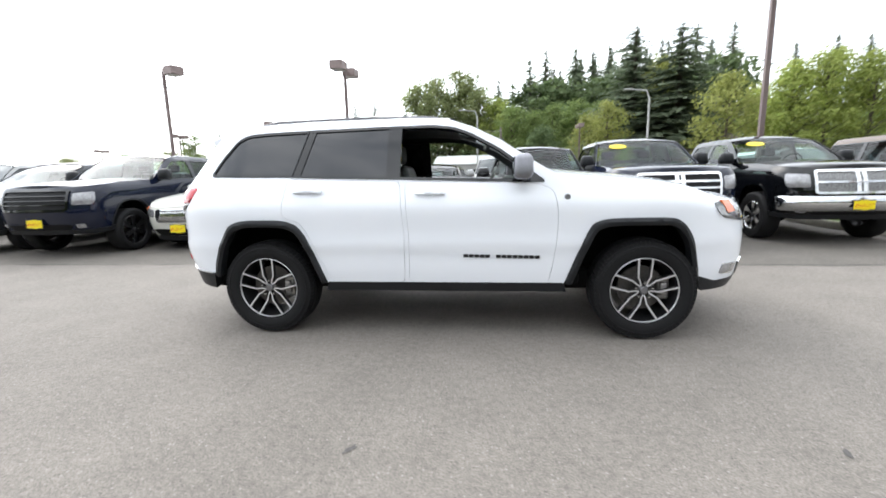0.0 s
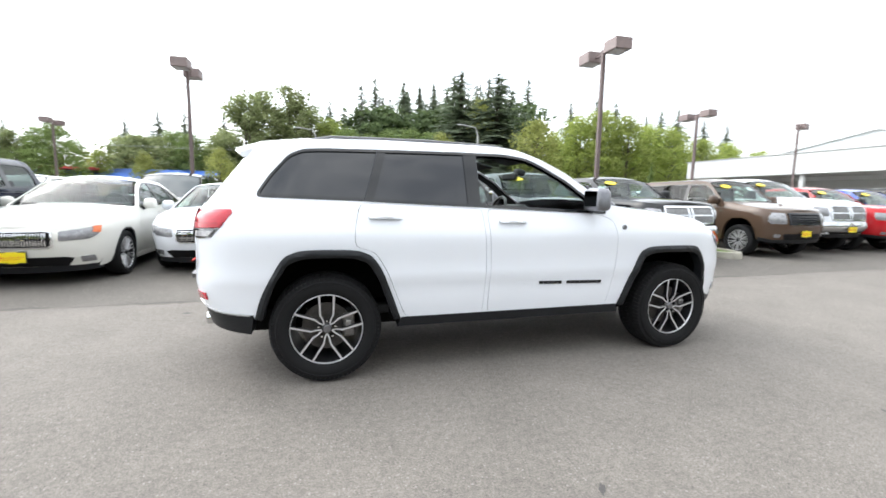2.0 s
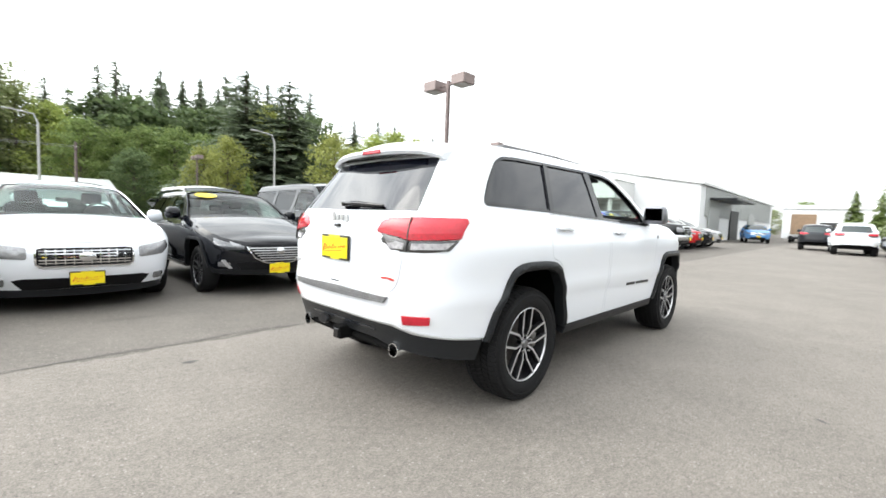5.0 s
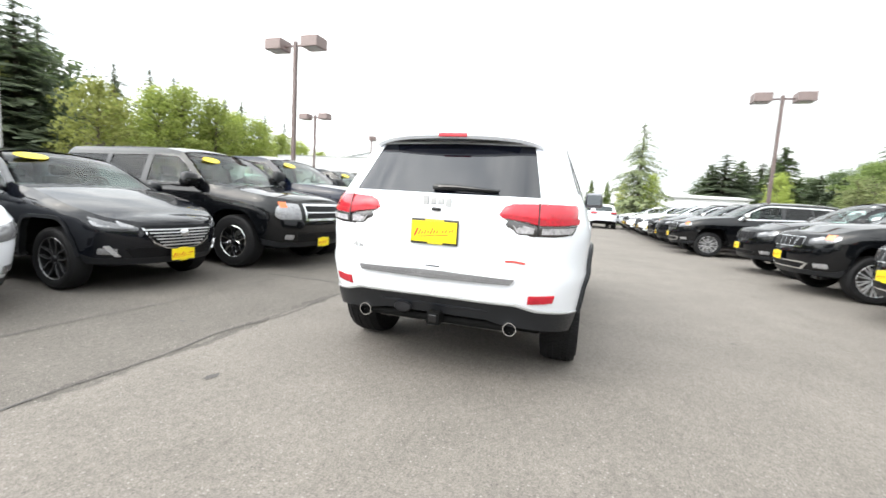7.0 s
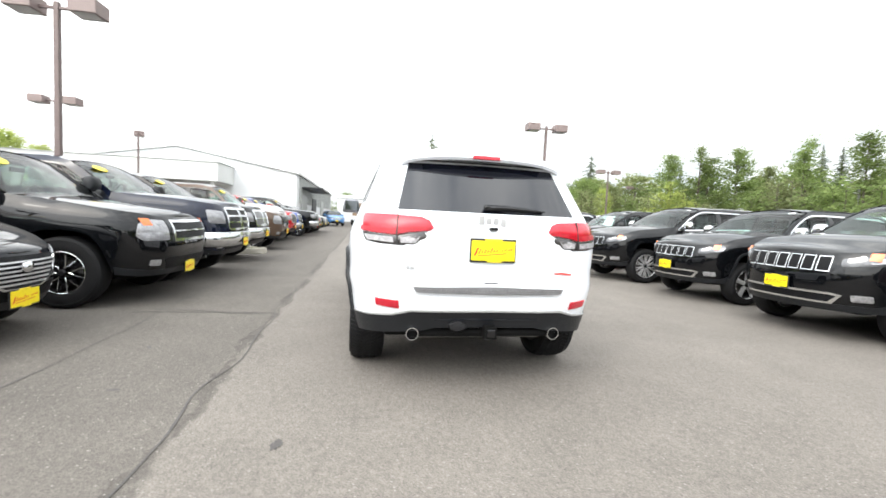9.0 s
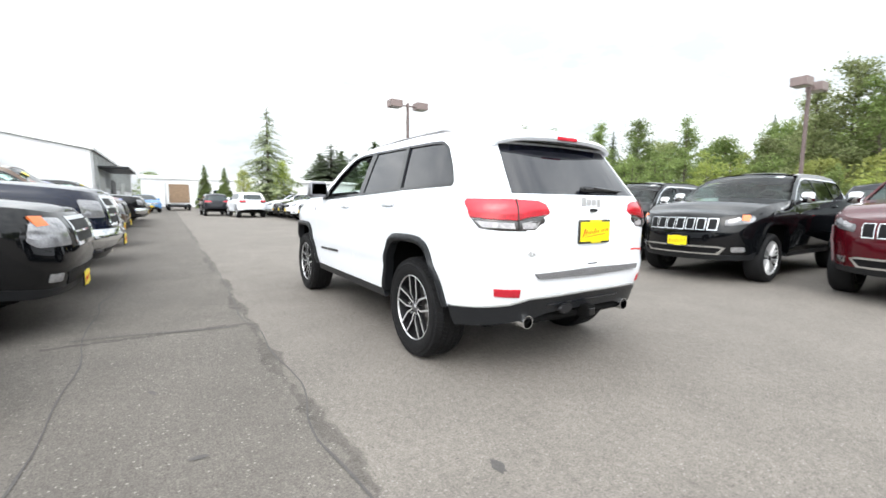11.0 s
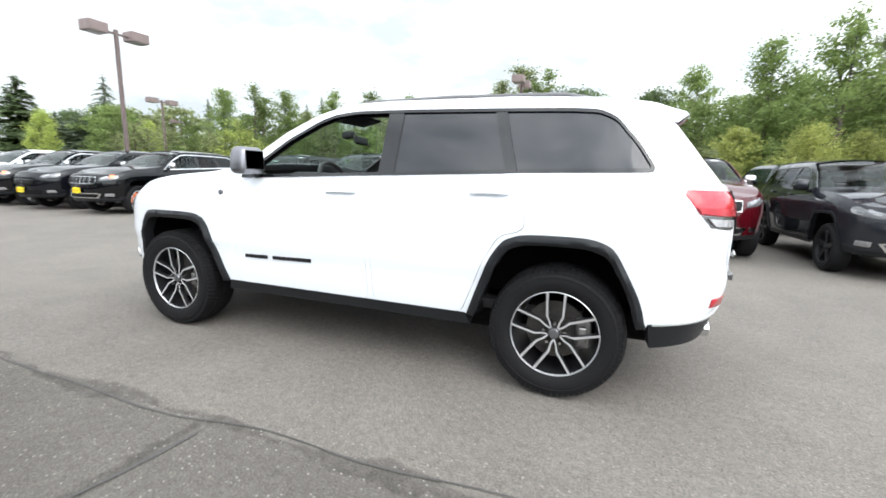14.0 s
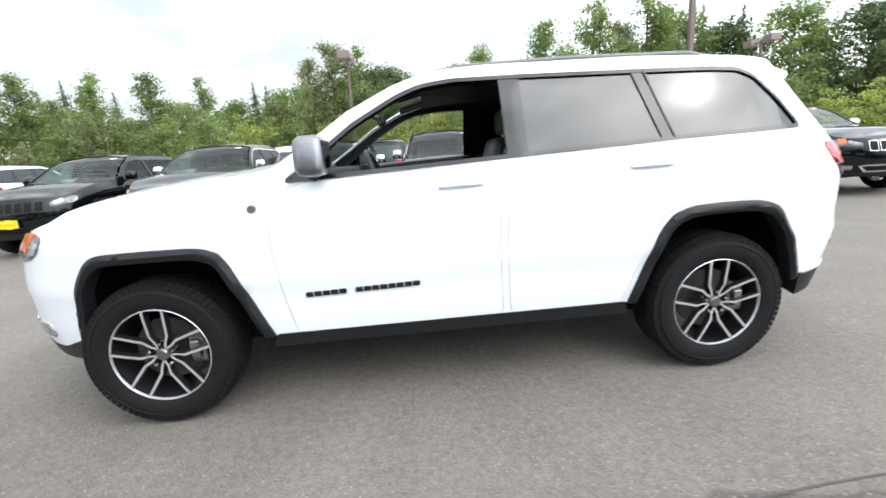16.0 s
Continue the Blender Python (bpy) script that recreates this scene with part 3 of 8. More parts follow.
# ---- car bodies, as numbers: x ahead from between the axles, z up ----
SUV = dict(
    skin=dict(W=[(0.30, 0.86), (0.40, 0.895), (0.52, 0.915), (0.66, 0.925), (0.73, 0.945), (0.80, 0.938), (0.98, 0.95), (1.05, 0.945), (1.12, 0.915), (1.20, 0.89), (1.26, 0.865), (1.60, 0.725), (1.66, 0.685), (1.70, 0.62)],
              xr=[(0.30, -2.24), (0.50, -2.29), (0.60, -2.343), (0.70, -2.364), (0.78, -2.344), (0.95, -2.345), (1.10, -2.338), (1.19, -2.32), (1.24, -2.275), (1.56, -2.02), (1.70, -1.93)],
              xf=[(0.25, 2.24), (0.40, 2.35), (0.60, 2.395), (0.76, 2.39), (0.90, 2.36), (0.97, 2.325), (1.04, 2.275), (1.2, 2.14)], cr=1.00, cf=1.1, pr=4.0, pf=2.6,
              hood=[(0.80, 1.25), (1.08, 1.215), (1.30, 1.196), (1.50, 1.174), (1.68, 1.143), (1.80, 1.112), (1.90, 1.068), (2.1, 1.025), (2.4, 0.985)]),
    rear_low=[("r", 0, 0.575), ("r", 0.52, 0.57), ("r", 0.64, 0.535), ("r", 0.80, 0.515), (-1.93, 0.50)],
    rear_arch=[(-1.91, 0.48), (-1.84, 0.688), (-1.743, 0.861), (-1.67, 0.913), (-1.56, 0.933), (-1.3, 0.93), (-1.2, 0.908), (-1.14, 0.868), (-1.067, 0.747), (-0.948, 0.43)],
    front_arch=[(0.88, 0.43), (0.97, 0.668), (1.051, 0.851), (1.11, 0.898), (1.22, 0.918), (1.56, 0.918), (1.66, 0.898), (1.73, 0.828), (1.777, 0.726), (1.841, 0.45)],
    front_low=[("f", 0.80, 0.42), ("f", 0, 0.40)],
    hood_line=[("f", 0, 0.995), ("f", 0.45, 1.005), ("f", 0.70, 1.03), (1.90, 1.068), (1.80, 1.112), (1.68, 1.143), (1.50, 1.174), (1.30, 1.196), (1.08, 1.215), (0.80, 1.25)],
    screen_line=[(0.80, 1.25), (0.63, 1.355), (0.42, 1.50), (0.20, 1.61), (0.02, 1.675)],
    roof_line=[(0.02, 1.675), (-0.12, 1.692), (-0.30, 1.70), (-1.10, 1.70), (-1.60, 1.675), (-1.80, 1.65), ("r", 0.50, 1.64), ("r", 0, 1.64)],
    rear_glass=[("r", 0, 1.575), ("r", 0.54, 1.565), ("r", 0.625, 1.225), ("r", 0, 1.222)],
    dlo=[(-1.888, 1.283), (-1.80, 1.42), (-1.69, 1.55), (-1.60, 1.592), (-1.45, 1.603), (-1.0, 1.613), (-0.44, 1.621), (-0.10, 1.620), (0.06, 1.600), (0.183, 1.553), (0.40, 1.433), (0.70, 1.208), (0.725, 1.190), (-0.24, 1.227), (-1.06, 1.258), (-1.225, 1.266)],
    pillars=[(-1.165, 1.266, -1.06, 1.611, 0.068), (-0.393, 1.236, -0.390, 1.622, 0.105)],
    doors=[[(-0.285, 0.43), (-0.272, 0.80), (-0.30, 1.21), (0.66, 1.178), (0.795, 1.13), (0.822, 1.0), (0.825, 0.85), (0.80, 0.62), (0.765, 0.43)],
           [(-0.325, 0.43), (-0.312, 0.80), (-0.34, 1.211), (-1.225, 1.245), (-1.262, 1.08), (-1.268, 0.95), (-1.13, 0.915), (-1.045, 0.77), (-0.91, 0.43)]],
    handles=[(-0.215, 1.12, 0.225), (-1.175, 1.148, 0.23)],
    tail_lamp=[("r", 0.392, 1.110), ("r", 0.420, 1.160), ("r", 0.47, 1.180), ("r", 0.66, 1.190), (-2.035, 1.192), (-2.030, 1.168), (-2.104, 1.074), ("r", 0.785, 1.066), ("r", 0.63, 1.058), ("r", 0.56, 1.076), ("r", 0.41, 1.094)],
    tail_low=[("r", 0.405, 1.092), ("r", 0.56, 1.074), ("r", 0.63, 1.056), ("r", 0.785, 1.064), (-2.108, 1.070), (-2.16, 1.010), ("r", 0.72, 0.996), ("r", 0.52, 0.992), ("r", 0.45, 1.03)],
    tailgate=[("r", 0, 0.735), ("r", 0.50, 0.735), ("r", 0.565, 0.80), ("r", 0.60, 0.98), ("r", 0.36, 1.13), ("r", 0, 1.135)],
    hub=(1.4575, -1.4575), track=0.785, crown=(0.045, 0.05, 0.06), mirror=(0.56, 1.285), height=1.70,
    grille=(0.53, 0.785, 0.968, 0.51), lamp=[("f", 0.575, 0.852), ("f", 0.565, 0.942), ("f", 0.74, 0.985), (1.995, 1.018), (1.915, 1.008), (1.95, 0.945), ("f", 0.80, 0.895)],
    intake=(0.60, 0.43, 0.56, 0.52), plate_z=0.62, rear_plate=(0.98, 2.375),
)
# a crossover: the same body with a lower, falling nose and slim lamps
CROSS = dict(SUV, skin=dict(SUV["skin"], hood=[(0.80, 1.25), (1.08, 1.215), (1.55, 1.10), (1.92, 0.985), (2.1, 0.92), (2.4, 0.86)],
                            xf=[(0.25, 2.22), (0.40, 2.33), (0.60, 2.39), (0.75, 2.39), (0.88, 2.34), (1.00, 2.27), (1.2, 2.12)]),
             hood_line=[("f", 0, 0.855), ("f", 0.45, 0.875), ("f", 0.70, 0.925), (1.92, 0.985), (1.55, 1.10), (1.08, 1.215), (0.80, 1.25)],
             lamp=[("f", 0.50, 0.770), ("f", 0.49, 0.812), ("f", 0.72, 0.882), (1.93, 0.935), (1.99, 0.865), ("f", 0.76, 0.792)])
TALL = dict(
    skin=dict(W=[(0.35, 0.92), (0.48, 0.96), (0.75, 0.985), (0.95, 0.99), (1.15, 0.965), (1.25, 0.93), (1.70, 0.78), (1.80, 0.74), (1.84, 0.66)],
              xr=[(0.35, -2.50), (0.55, -2.60), (0.75, -2.62), (1.1, -2.58), (1.25, -2.56), (1.7, -2.45), (1.84, -2.38)],
              xf=[(0.3, 2.35), (0.5, 2.46), (0.7, 2.50), (0.95, 2.46), (1.1, 2.36), (1.2, 2.26)], cr=0.40, cf=0.75, pr=4.0, pf=3.2, xm=-1.6, xn=1.6,
              hood=[(0.98, 1.28), (1.3, 1.25), (1.8, 1.18), (2.2, 1.13), (2.5, 1.08)]),
    rear_low=[("r", 0, 0.48), ("r", 0.7, 0.47), (-2.05, 0.46)],
    rear_arch=[(-2.02, 0.44), (-1.96, 0.66), (-1.84, 0.84), (-1.66, 0.92), (-1.36, 0.92), (-1.18, 0.84), (-1.06, 0.66), (-1.0, 0.42)],
    front_arch=[(1.02, 0.42), (1.08, 0.66), (1.20, 0.84), (1.38, 0.92), (1.68, 0.92), (1.86, 0.84), (1.97, 0.66), (2.03, 0.44)],
    front_low=[("f", 0.8, 0.42), ("f", 0, 0.40)],
    hood_line=[("f", 0, 1.08), ("f", 0.6, 1.09), (2.2, 1.125), (1.8, 1.18), (1.3, 1.25), (0.98, 1.28)],
    screen_line=[(0.98, 1.28), (0.80, 1.42), (0.55, 1.62), (0.34, 1.77)],
    roof_line=[(0.34, 1.77), (0.15, 1.81), (-0.1, 1.84), (-2.0, 1.84), (-2.25, 1.82), ("r", 0.55, 1.80), ("r", 0, 1.80)],
    rear_glass=[("r", 0, 1.68), ("r", 0.62, 1.67), ("r", 0.70, 1.26), ("r", 0, 1.25)],
    dlo=[(-2.28, 1.27), (-2.30, 1.60), (-2.24, 1.70), (-0.1, 1.73), (0.28, 1.70), (0.5, 1.56), (0.88, 1.27)],
    pillars=[(-1.24, 1.27, -1.24, 1.73, 0.11), (-0.32, 1.27, -0.32, 1.73, 0.13)],
    doors=[[(-0.26, 0.46), (-0.26, 1.25), (0.88, 1.25), (0.97, 1.1), (0.97, 0.62), (0.90, 0.46)], [(-0.30, 0.46), (-0.30, 1.25), (-1.22, 1.25), (-1.25, 1.0), (-1.10, 0.86), (-0.95, 0.46)]],
    handles=[(-0.18, 1.1, 0.22), (-1.15, 1.1, 0.22)],
    tail_lamp=[("r", 0.78, 1.05), ("r", 0.78, 1.34), (-2.46, 1.34), (-2.46, 1.05)],
    tail_low=None, tailgate=[("r", 0, 0.62), ("r", 0.74, 0.62), ("r", 0.74, 1.2), ("r", 0, 1.2)],
    hub=(1.525, -1.475), track=0.84, crown=(0.045, 0.05, 0.06), mirror=(0.78, 1.32), height=1.84,
    grille=(0.50, 0.78, 1.04, 0.50), lamp=[("f", 0.56, 0.80), ("f", 0.56, 1.04), ("f", 0.86, 1.06), (2.24, 1.06), (2.22, 0.86), ("f", 0.86, 0.80)],
    intake=(0.62, 0.44, 0.58, 0.55), plate_z=0.58, rear_plate=(0.95, 2.58),
)
PICKUP = dict(
    skin=dict(W=[(0.42, 0.93), (0.55, 0.97), (0.80, 0.99), (1.05, 0.995), (1.25, 0.98), (1.34, 0.95), (1.75, 0.80), (1.84, 0.76), (1.88, 0.68)],
              xr=[(0.42, -2.85), (0.6, -2.92), (0.9, -2.92), (1.4, -2.90), (1.9, -2.9)],
              xf=[(0.4, 2.62), (0.6, 2.74), (0.8, 2.78), (1.05, 2.74), (1.2, 2.66), (1.35, 2.5)], cr=0.18, cf=0.75, pr=4.5, pf=3.4, xm=-2.0, xn=1.8,
              hood=[(1.12, 1.36), (1.5, 1.345), (2.0, 1.315), (2.45, 1.275), (2.8, 1.235)]),
    rear_low=[("r", 0, 0.62), ("r", 0.8, 0.62), (-2.4, 0.58)],
    rear_arch=[(-2.30, 0.50), (-2.24, 0.72), (-2.12, 0.90), (-1.95, 0.99), (-1.65, 0.99), (-1.48, 0.90), (-1.36, 0.72), (-1.30, 0.50)],
    front_arch=[(1.27, 0.50), (1.33, 0.72), (1.45, 0.90), (1.62, 0.99), (1.92, 0.99), (2.09, 0.90), (2.21, 0.72), (2.27, 0.52)],
    front_low=[("f", 0.85, 0.50), ("f", 0, 0.48)],
    hood_line=[("f", 0, 1.235), ("f", 0.6, 1.245), (2.45, 1.27), (2.0, 1.315), (1.5, 1.345), (1.12, 1.36)],
    screen_line=[(1.12, 1.36), (0.92, 1.50), (0.66, 1.68), (0.44, 1.81)],
    roof_line=[(0.44, 1.81), (0.28, 1.85), (0.05, 1.88), (-0.6, 1.88), (-0.95, 1.87), (-1.08, 1.84)],
    back_line=[(-1.08, 1.84), (-1.20, 1.40)],
    bed_line=[(-1.26, 1.38), (-2.2, 1.38), ("r", 0.8, 1.37), ("r", 0, 1.37)],
    dlo=[(-1.02, 1.39), (-1.02, 1.66), (-0.92, 1.765), (0.05, 1.775), (0.36, 1.745), (0.62, 1.58), (0.98, 1.35)],
    pillars=[(-0.20, 1.37, -0.20, 1.775, 0.13)],
    doors=[[(-0.16, 0.52), (-0.16, 1.335), (0.98, 1.32), (1.08, 1.15), (1.08, 0.68), (1.0, 0.52)], [(-0.20, 0.52), (-0.20, 1.335), (-1.08, 1.345), (-1.12, 1.0), (-1.12, 0.52)]],
    handles=[(-0.10, 1.16, 0.22), (-1.05, 1.17, 0.22)],
    tail_lamp=[("r", 0.84, 0.95), ("r", 0.84, 1.32), (-2.80, 1.32), (-2.80, 0.95)],
    tail_low=None, tailgate=[("r", 0, 0.75), ("r", 0.78, 0.75), ("r", 0.78, 1.33), ("r", 0, 1.33)], rear_glass=None,
    hub=(1.78, -1.80), track=0.86, crown=(0.05, 0.05, 0.05), mirror=(0.90, 1.45), height=1.88,
    grille=(0.62, 0.83, 1.20, 0.58), lamp=[("f", 0.67, 0.94), ("f", 0.67, 1.14), ("f", 0.90, 1.16), (2.46, 1.15), (2.50, 0.98), ("f", 0.90, 0.94)],
    intake=(0.62, 0.50, 0.60, 0.55), plate_z=0.62, rear_plate=(0.70, 2.92),
)
SEDAN = dict(
    skin=dict(W=[(0.22, 0.84), (0.34, 0.89), (0.6, 0.925), (0.80, 0.93), (0.92, 0.90), (1.0, 0.87), (1.30, 0.70), (1.39, 0.64), (1.43, 0.56)],
              xr=[(0.25, -2.44), (0.5, -2.54), (0.75, -2.56), (0.95, -2.50), (1.05, -2.44), (1.5, -2.4)],
              xf=[(0.2, 2.28), (0.4, 2.42), (0.6, 2.46), (0.75, 2.42), (0.9, 2.30)], cr=0.55, cf=0.95, pr=3.4, pf=2.8, xm=-1.6, xn=1.4,
              hood=[(0.92, 0.98), (1.3, 0.95), (1.8, 0.88), (2.2, 0.80), (2.46, 0.74)]),
    rear_low=[("r", 0, 0.30), ("r", 0.7, 0.30), (-1.90, 0.27)],
    rear_arch=[(-1.83, 0.25), (-1.78, 0.46), (-1.68, 0.62), (-1.54, 0.69), (-1.34, 0.69), (-1.20, 0.62), (-1.10, 0.46), (-1.05, 0.25)],
    front_arch=[(1.05, 0.25), (1.10, 0.46), (1.20, 0.62), (1.34, 0.69), (1.54, 0.69), (1.68, 0.62), (1.78, 0.46), (1.83, 0.25)],
    front_low=[("f", 0.8, 0.22), ("f", 0, 0.20)],
    hood_line=[("f", 0, 0.745), ("f", 0.6, 0.76), (2.2, 0.80), (1.8, 0.88), (1.3, 0.95), (0.92, 0.98)],
    screen_line=[(0.92, 0.98), (0.66, 1.14), (0.36, 1.31), (0.16, 1.385)],
    roof_line=[(0.16, 1.385), (0.0, 1.42), (-0.2, 1.43), (-0.7, 1.42), (-0.95, 1.39)],
    back_line=[(-0.95, 1.39), (-1.25, 1.26), (-1.62, 1.06)],
    bed_line=[(-1.62, 1.06), (-2.0, 1.03), ("r", 0.6, 1.0), ("r", 0, 0.99)],
    dlo=[(-1.42, 1.04), (-1.12, 1.23), (-0.85, 1.33), (-0.3, 1.365), (0.02, 1.355), (0.34, 1.24), (0.80, 0.97)],
    pillars=[(-1.10, 1.02, -0.98, 1.29, 0.07), (-0.24, 0.99, -0.24, 1.365, 0.11)],
    doors=[[(-0.20, 0.27), (-0.20, 0.95), (0.80, 0.94), (0.90, 0.8), (0.90, 0.45), (0.84, 0.27)], [(-0.24, 0.27), (-0.24, 0.95), (-1.20, 0.98), (-1.25, 0.75), (-1.10, 0.62), (-0.98, 0.27)]],
    handles=[(-0.14, 0.88, 0.2), (-1.1, 0.90, 0.2)],
    tail_lamp=[("r", 0.45, 0.75), ("r", 0.45, 0.92), ("r", 0.8, 0.95), (-2.24, 0.92), ("r", 0.82, 0.78)],
    tail_low=None, tailgate=[("r", 0, 0.62), ("r", 0.6, 0.62), ("r", 0.62, 0.95), ("r", 0, 0.95)], rear_glass=None,
    hub=(1.44, -1.44), track=0.80, crown=(0.045, 0.05, 0.05), mirror=(0.66, 1.02), height=1.43,
    grille=(0.42, 0.50, 0.71, 0.38), lamp=[("f", 0.48, 0.58), ("f", 0.48, 0.70), ("f", 0.78, 0.75), (2.08, 0.76), (2.10, 0.66), ("f", 0.76, 0.60)],
    intake=(0.60, 0.26, 0.38, 0.52), plate_z=0.44, rear_plate=(0.75, 2.55),
)


def seven_slots(sk, car, frame_mat, lite):
    for k in range(7):
        y = (k - 3) * 0.146
        w = 0.050
        if k == 3:
            ring, side = [("f", 0, 0.798), ("f", w, 0.798), ("f", w, 0.954), ("f", 0, 0.954)], 0
        else:
            y0, y1, side = abs(y) - w, abs(y) + w, (-1 if y < 0 else 1)
            ring = [("f", y1, 0.800), ("f", y1, 0.954), ("f", y0, 0.954), ("f", y0, 0.800)]
        slot = part("grille_slot", sk.sheet(ring, h=0.06, off=0.012, thick=0.01, side=side), M_MESHGRILLE, car)
        if lite:
            continue
        ra = sk.at(ring)
        if k == 3:
            frame_ring = [(ra[0][0], ra[0][1] - 0.012), (ra[1][0] - 0.012, ra[1][1] - 0.012), (ra[2][0] - 0.012, ra[2][1] + 0.012), (ra[3][0], ra[3][1] + 0.012)]
        else:
            frame_ring = grown(ra, 0.010)
        part("slot_frame", sk.sheet(frame_ring, h=0.06, off=0.008, thick=0.01, side=side, raw=True), frame_mat, slot)


def plate(name, car, at, turn, frame_mat=None, label="yellow dealer plate in a black frame with red script"):
    """A dealer plate: frame, yellow face, and bars for its script."""
    fr = part(name, soft_box(0.016, 0.311, 0.158, 0.006), frame_mat or M_BLACKINK, car, label, m=pose(*at, 0, 0, turn))
    part("plate_face", soft_box(0.006, 0.296, 0.130, 0.002, at=(0.009, 0, 0)), M_YELLOW, fr)
    bm = soft_box(0.003, 0.012, 0.050, 0, at=(0.0125, -0.118, 0.004))
    for k, (y, hh) in enumerate(((0.095, 0.040), (0.075, 0.022), (0.056, 0.030), (0.036, 0.020), (0.016, 0.044), (-0.004, 0.022), (-0.024, 0.020), (-0.060, 0.018), (-0.080, 0.022), (-0.105, 0.018), (-0.122, 0.020))):
        soft_box(0.003, 0.0065, hh * 0.8, 0, at=(0.0125, -y, -0.006 + hh * 0.26), bm=bm)
    soft_box(0.003, 0.20, 0.004, 0, at=(0.0125, 0.005, -0.024), bm=bm)
    for v in bm.verts:
        v.co.y += v.co.z * 0.45
        v.co.z += v.co.y * 0.10
    part("plate_script", bm, M_REDINK, fr, "slanted red script bars")
    part("plate_strip", soft_box(0.004, 0.12, 0.010, 0.001, at=(0.0085, 0, 0.0715)), M_STICKER, fr)
    part("plate_strip", soft_box(0.004, 0.10, 0.010, 0.001, at=(0.0085, 0.01, -0.0715)), M_STICKER, fr)
    return fr


def cabin(car, sp, sk, roof, sx, sy, sz):
    """What shows through the glass of a parked car: dashboard, wheel, seats, bench, floor and headliner."""
    xs, belt = sp["screen_line"][0][0], sp["dlo"][0][1]

    def box(bx, by, bz, r, x, y, z, tilt=0.0):
        bm = soft_box(bx * sx, by * sy, bz * sz, r, segments=2)
        if tilt:
            bmesh.ops.rotate(bm, cent=(0, 0, 0), matrix=Matrix.Rotation(radians(tilt), 3, "Y"), verts=bm.verts)
        bmesh.ops.translate(bm, vec=(x * sx, y * sy, z * sz), verts=bm.verts)
        return bm

    part("headliner", sk.cap(roof[::-1], 0.03, n=8, off=-0.045, step=0.14, inset=0.05), M_HEADLINER, car)
    part("dashboard", box(0.46, 1.42, 0.26, 0.06, xs - 0.20, 0, belt - 0.14), M_INTERIOR, car)
    part("cabin_floor", box(2.7, 1.46, 0.05, 0.01, xs - 1.45, 0, belt - 0.74), M_INTERIOR, car)
    ring = [(xs - 0.60 + 0.06 * math.sin(a), 0.37 + 0.185 * math.cos(a), belt - 0.03 + 0.17 * math.sin(a)) for a in np.linspace(0, 2 * math.pi, 21)]
    part("steering_wheel", tube([(x * sx, y * sy, z * sz) for x, y, z in ring], 0.015, 6), M_LEATHER, car)
    for y in (-0.38, 0.38):
        seat = part("front_seat", box(0.52, 0.50, 0.18, 0.05, xs - 1.00, y, belt - 0.55), M_SEATGREY, car)
        part("seat_back", box(0.15, 0.48, 0.62, 0.05, xs - 1.30, y, belt - 0.20, -15), M_SEATGREY, seat)
        part("headrest", box(0.10, 0.26, 0.17, 0.035, xs - 1.41, y, belt + 0.21, -10), M_SEATGREY, seat)
    if xs > 0.7 and sp is not PICKUP:
        bench = part("rear_bench", box(0.16, 0.94, 0.62, 0.05, xs - 2.20, 0, belt - 0.24, -14), M_SEATGREY, car)
        for y in (-0.28, 0.28):
            part("headrest", box(0.09, 0.25, 0.14, 0.03, xs - 2.29, y, belt + 0.13, -10), M_SEATGREY, bench)
    else:
        part("rear_bench", box(0.14, 1.24, 0.62, 0.05, xs - 2.02, 0, belt - 0.20, -6), M_SEATGREY, car)
    part("inside_mirror", box(0.03, 0.22, 0.06, 0.012, sp["screen_line"][-1][0] + 0.14, 0, sp["screen_line"][-1][1] - 0.17), M_INTERIOR, car)


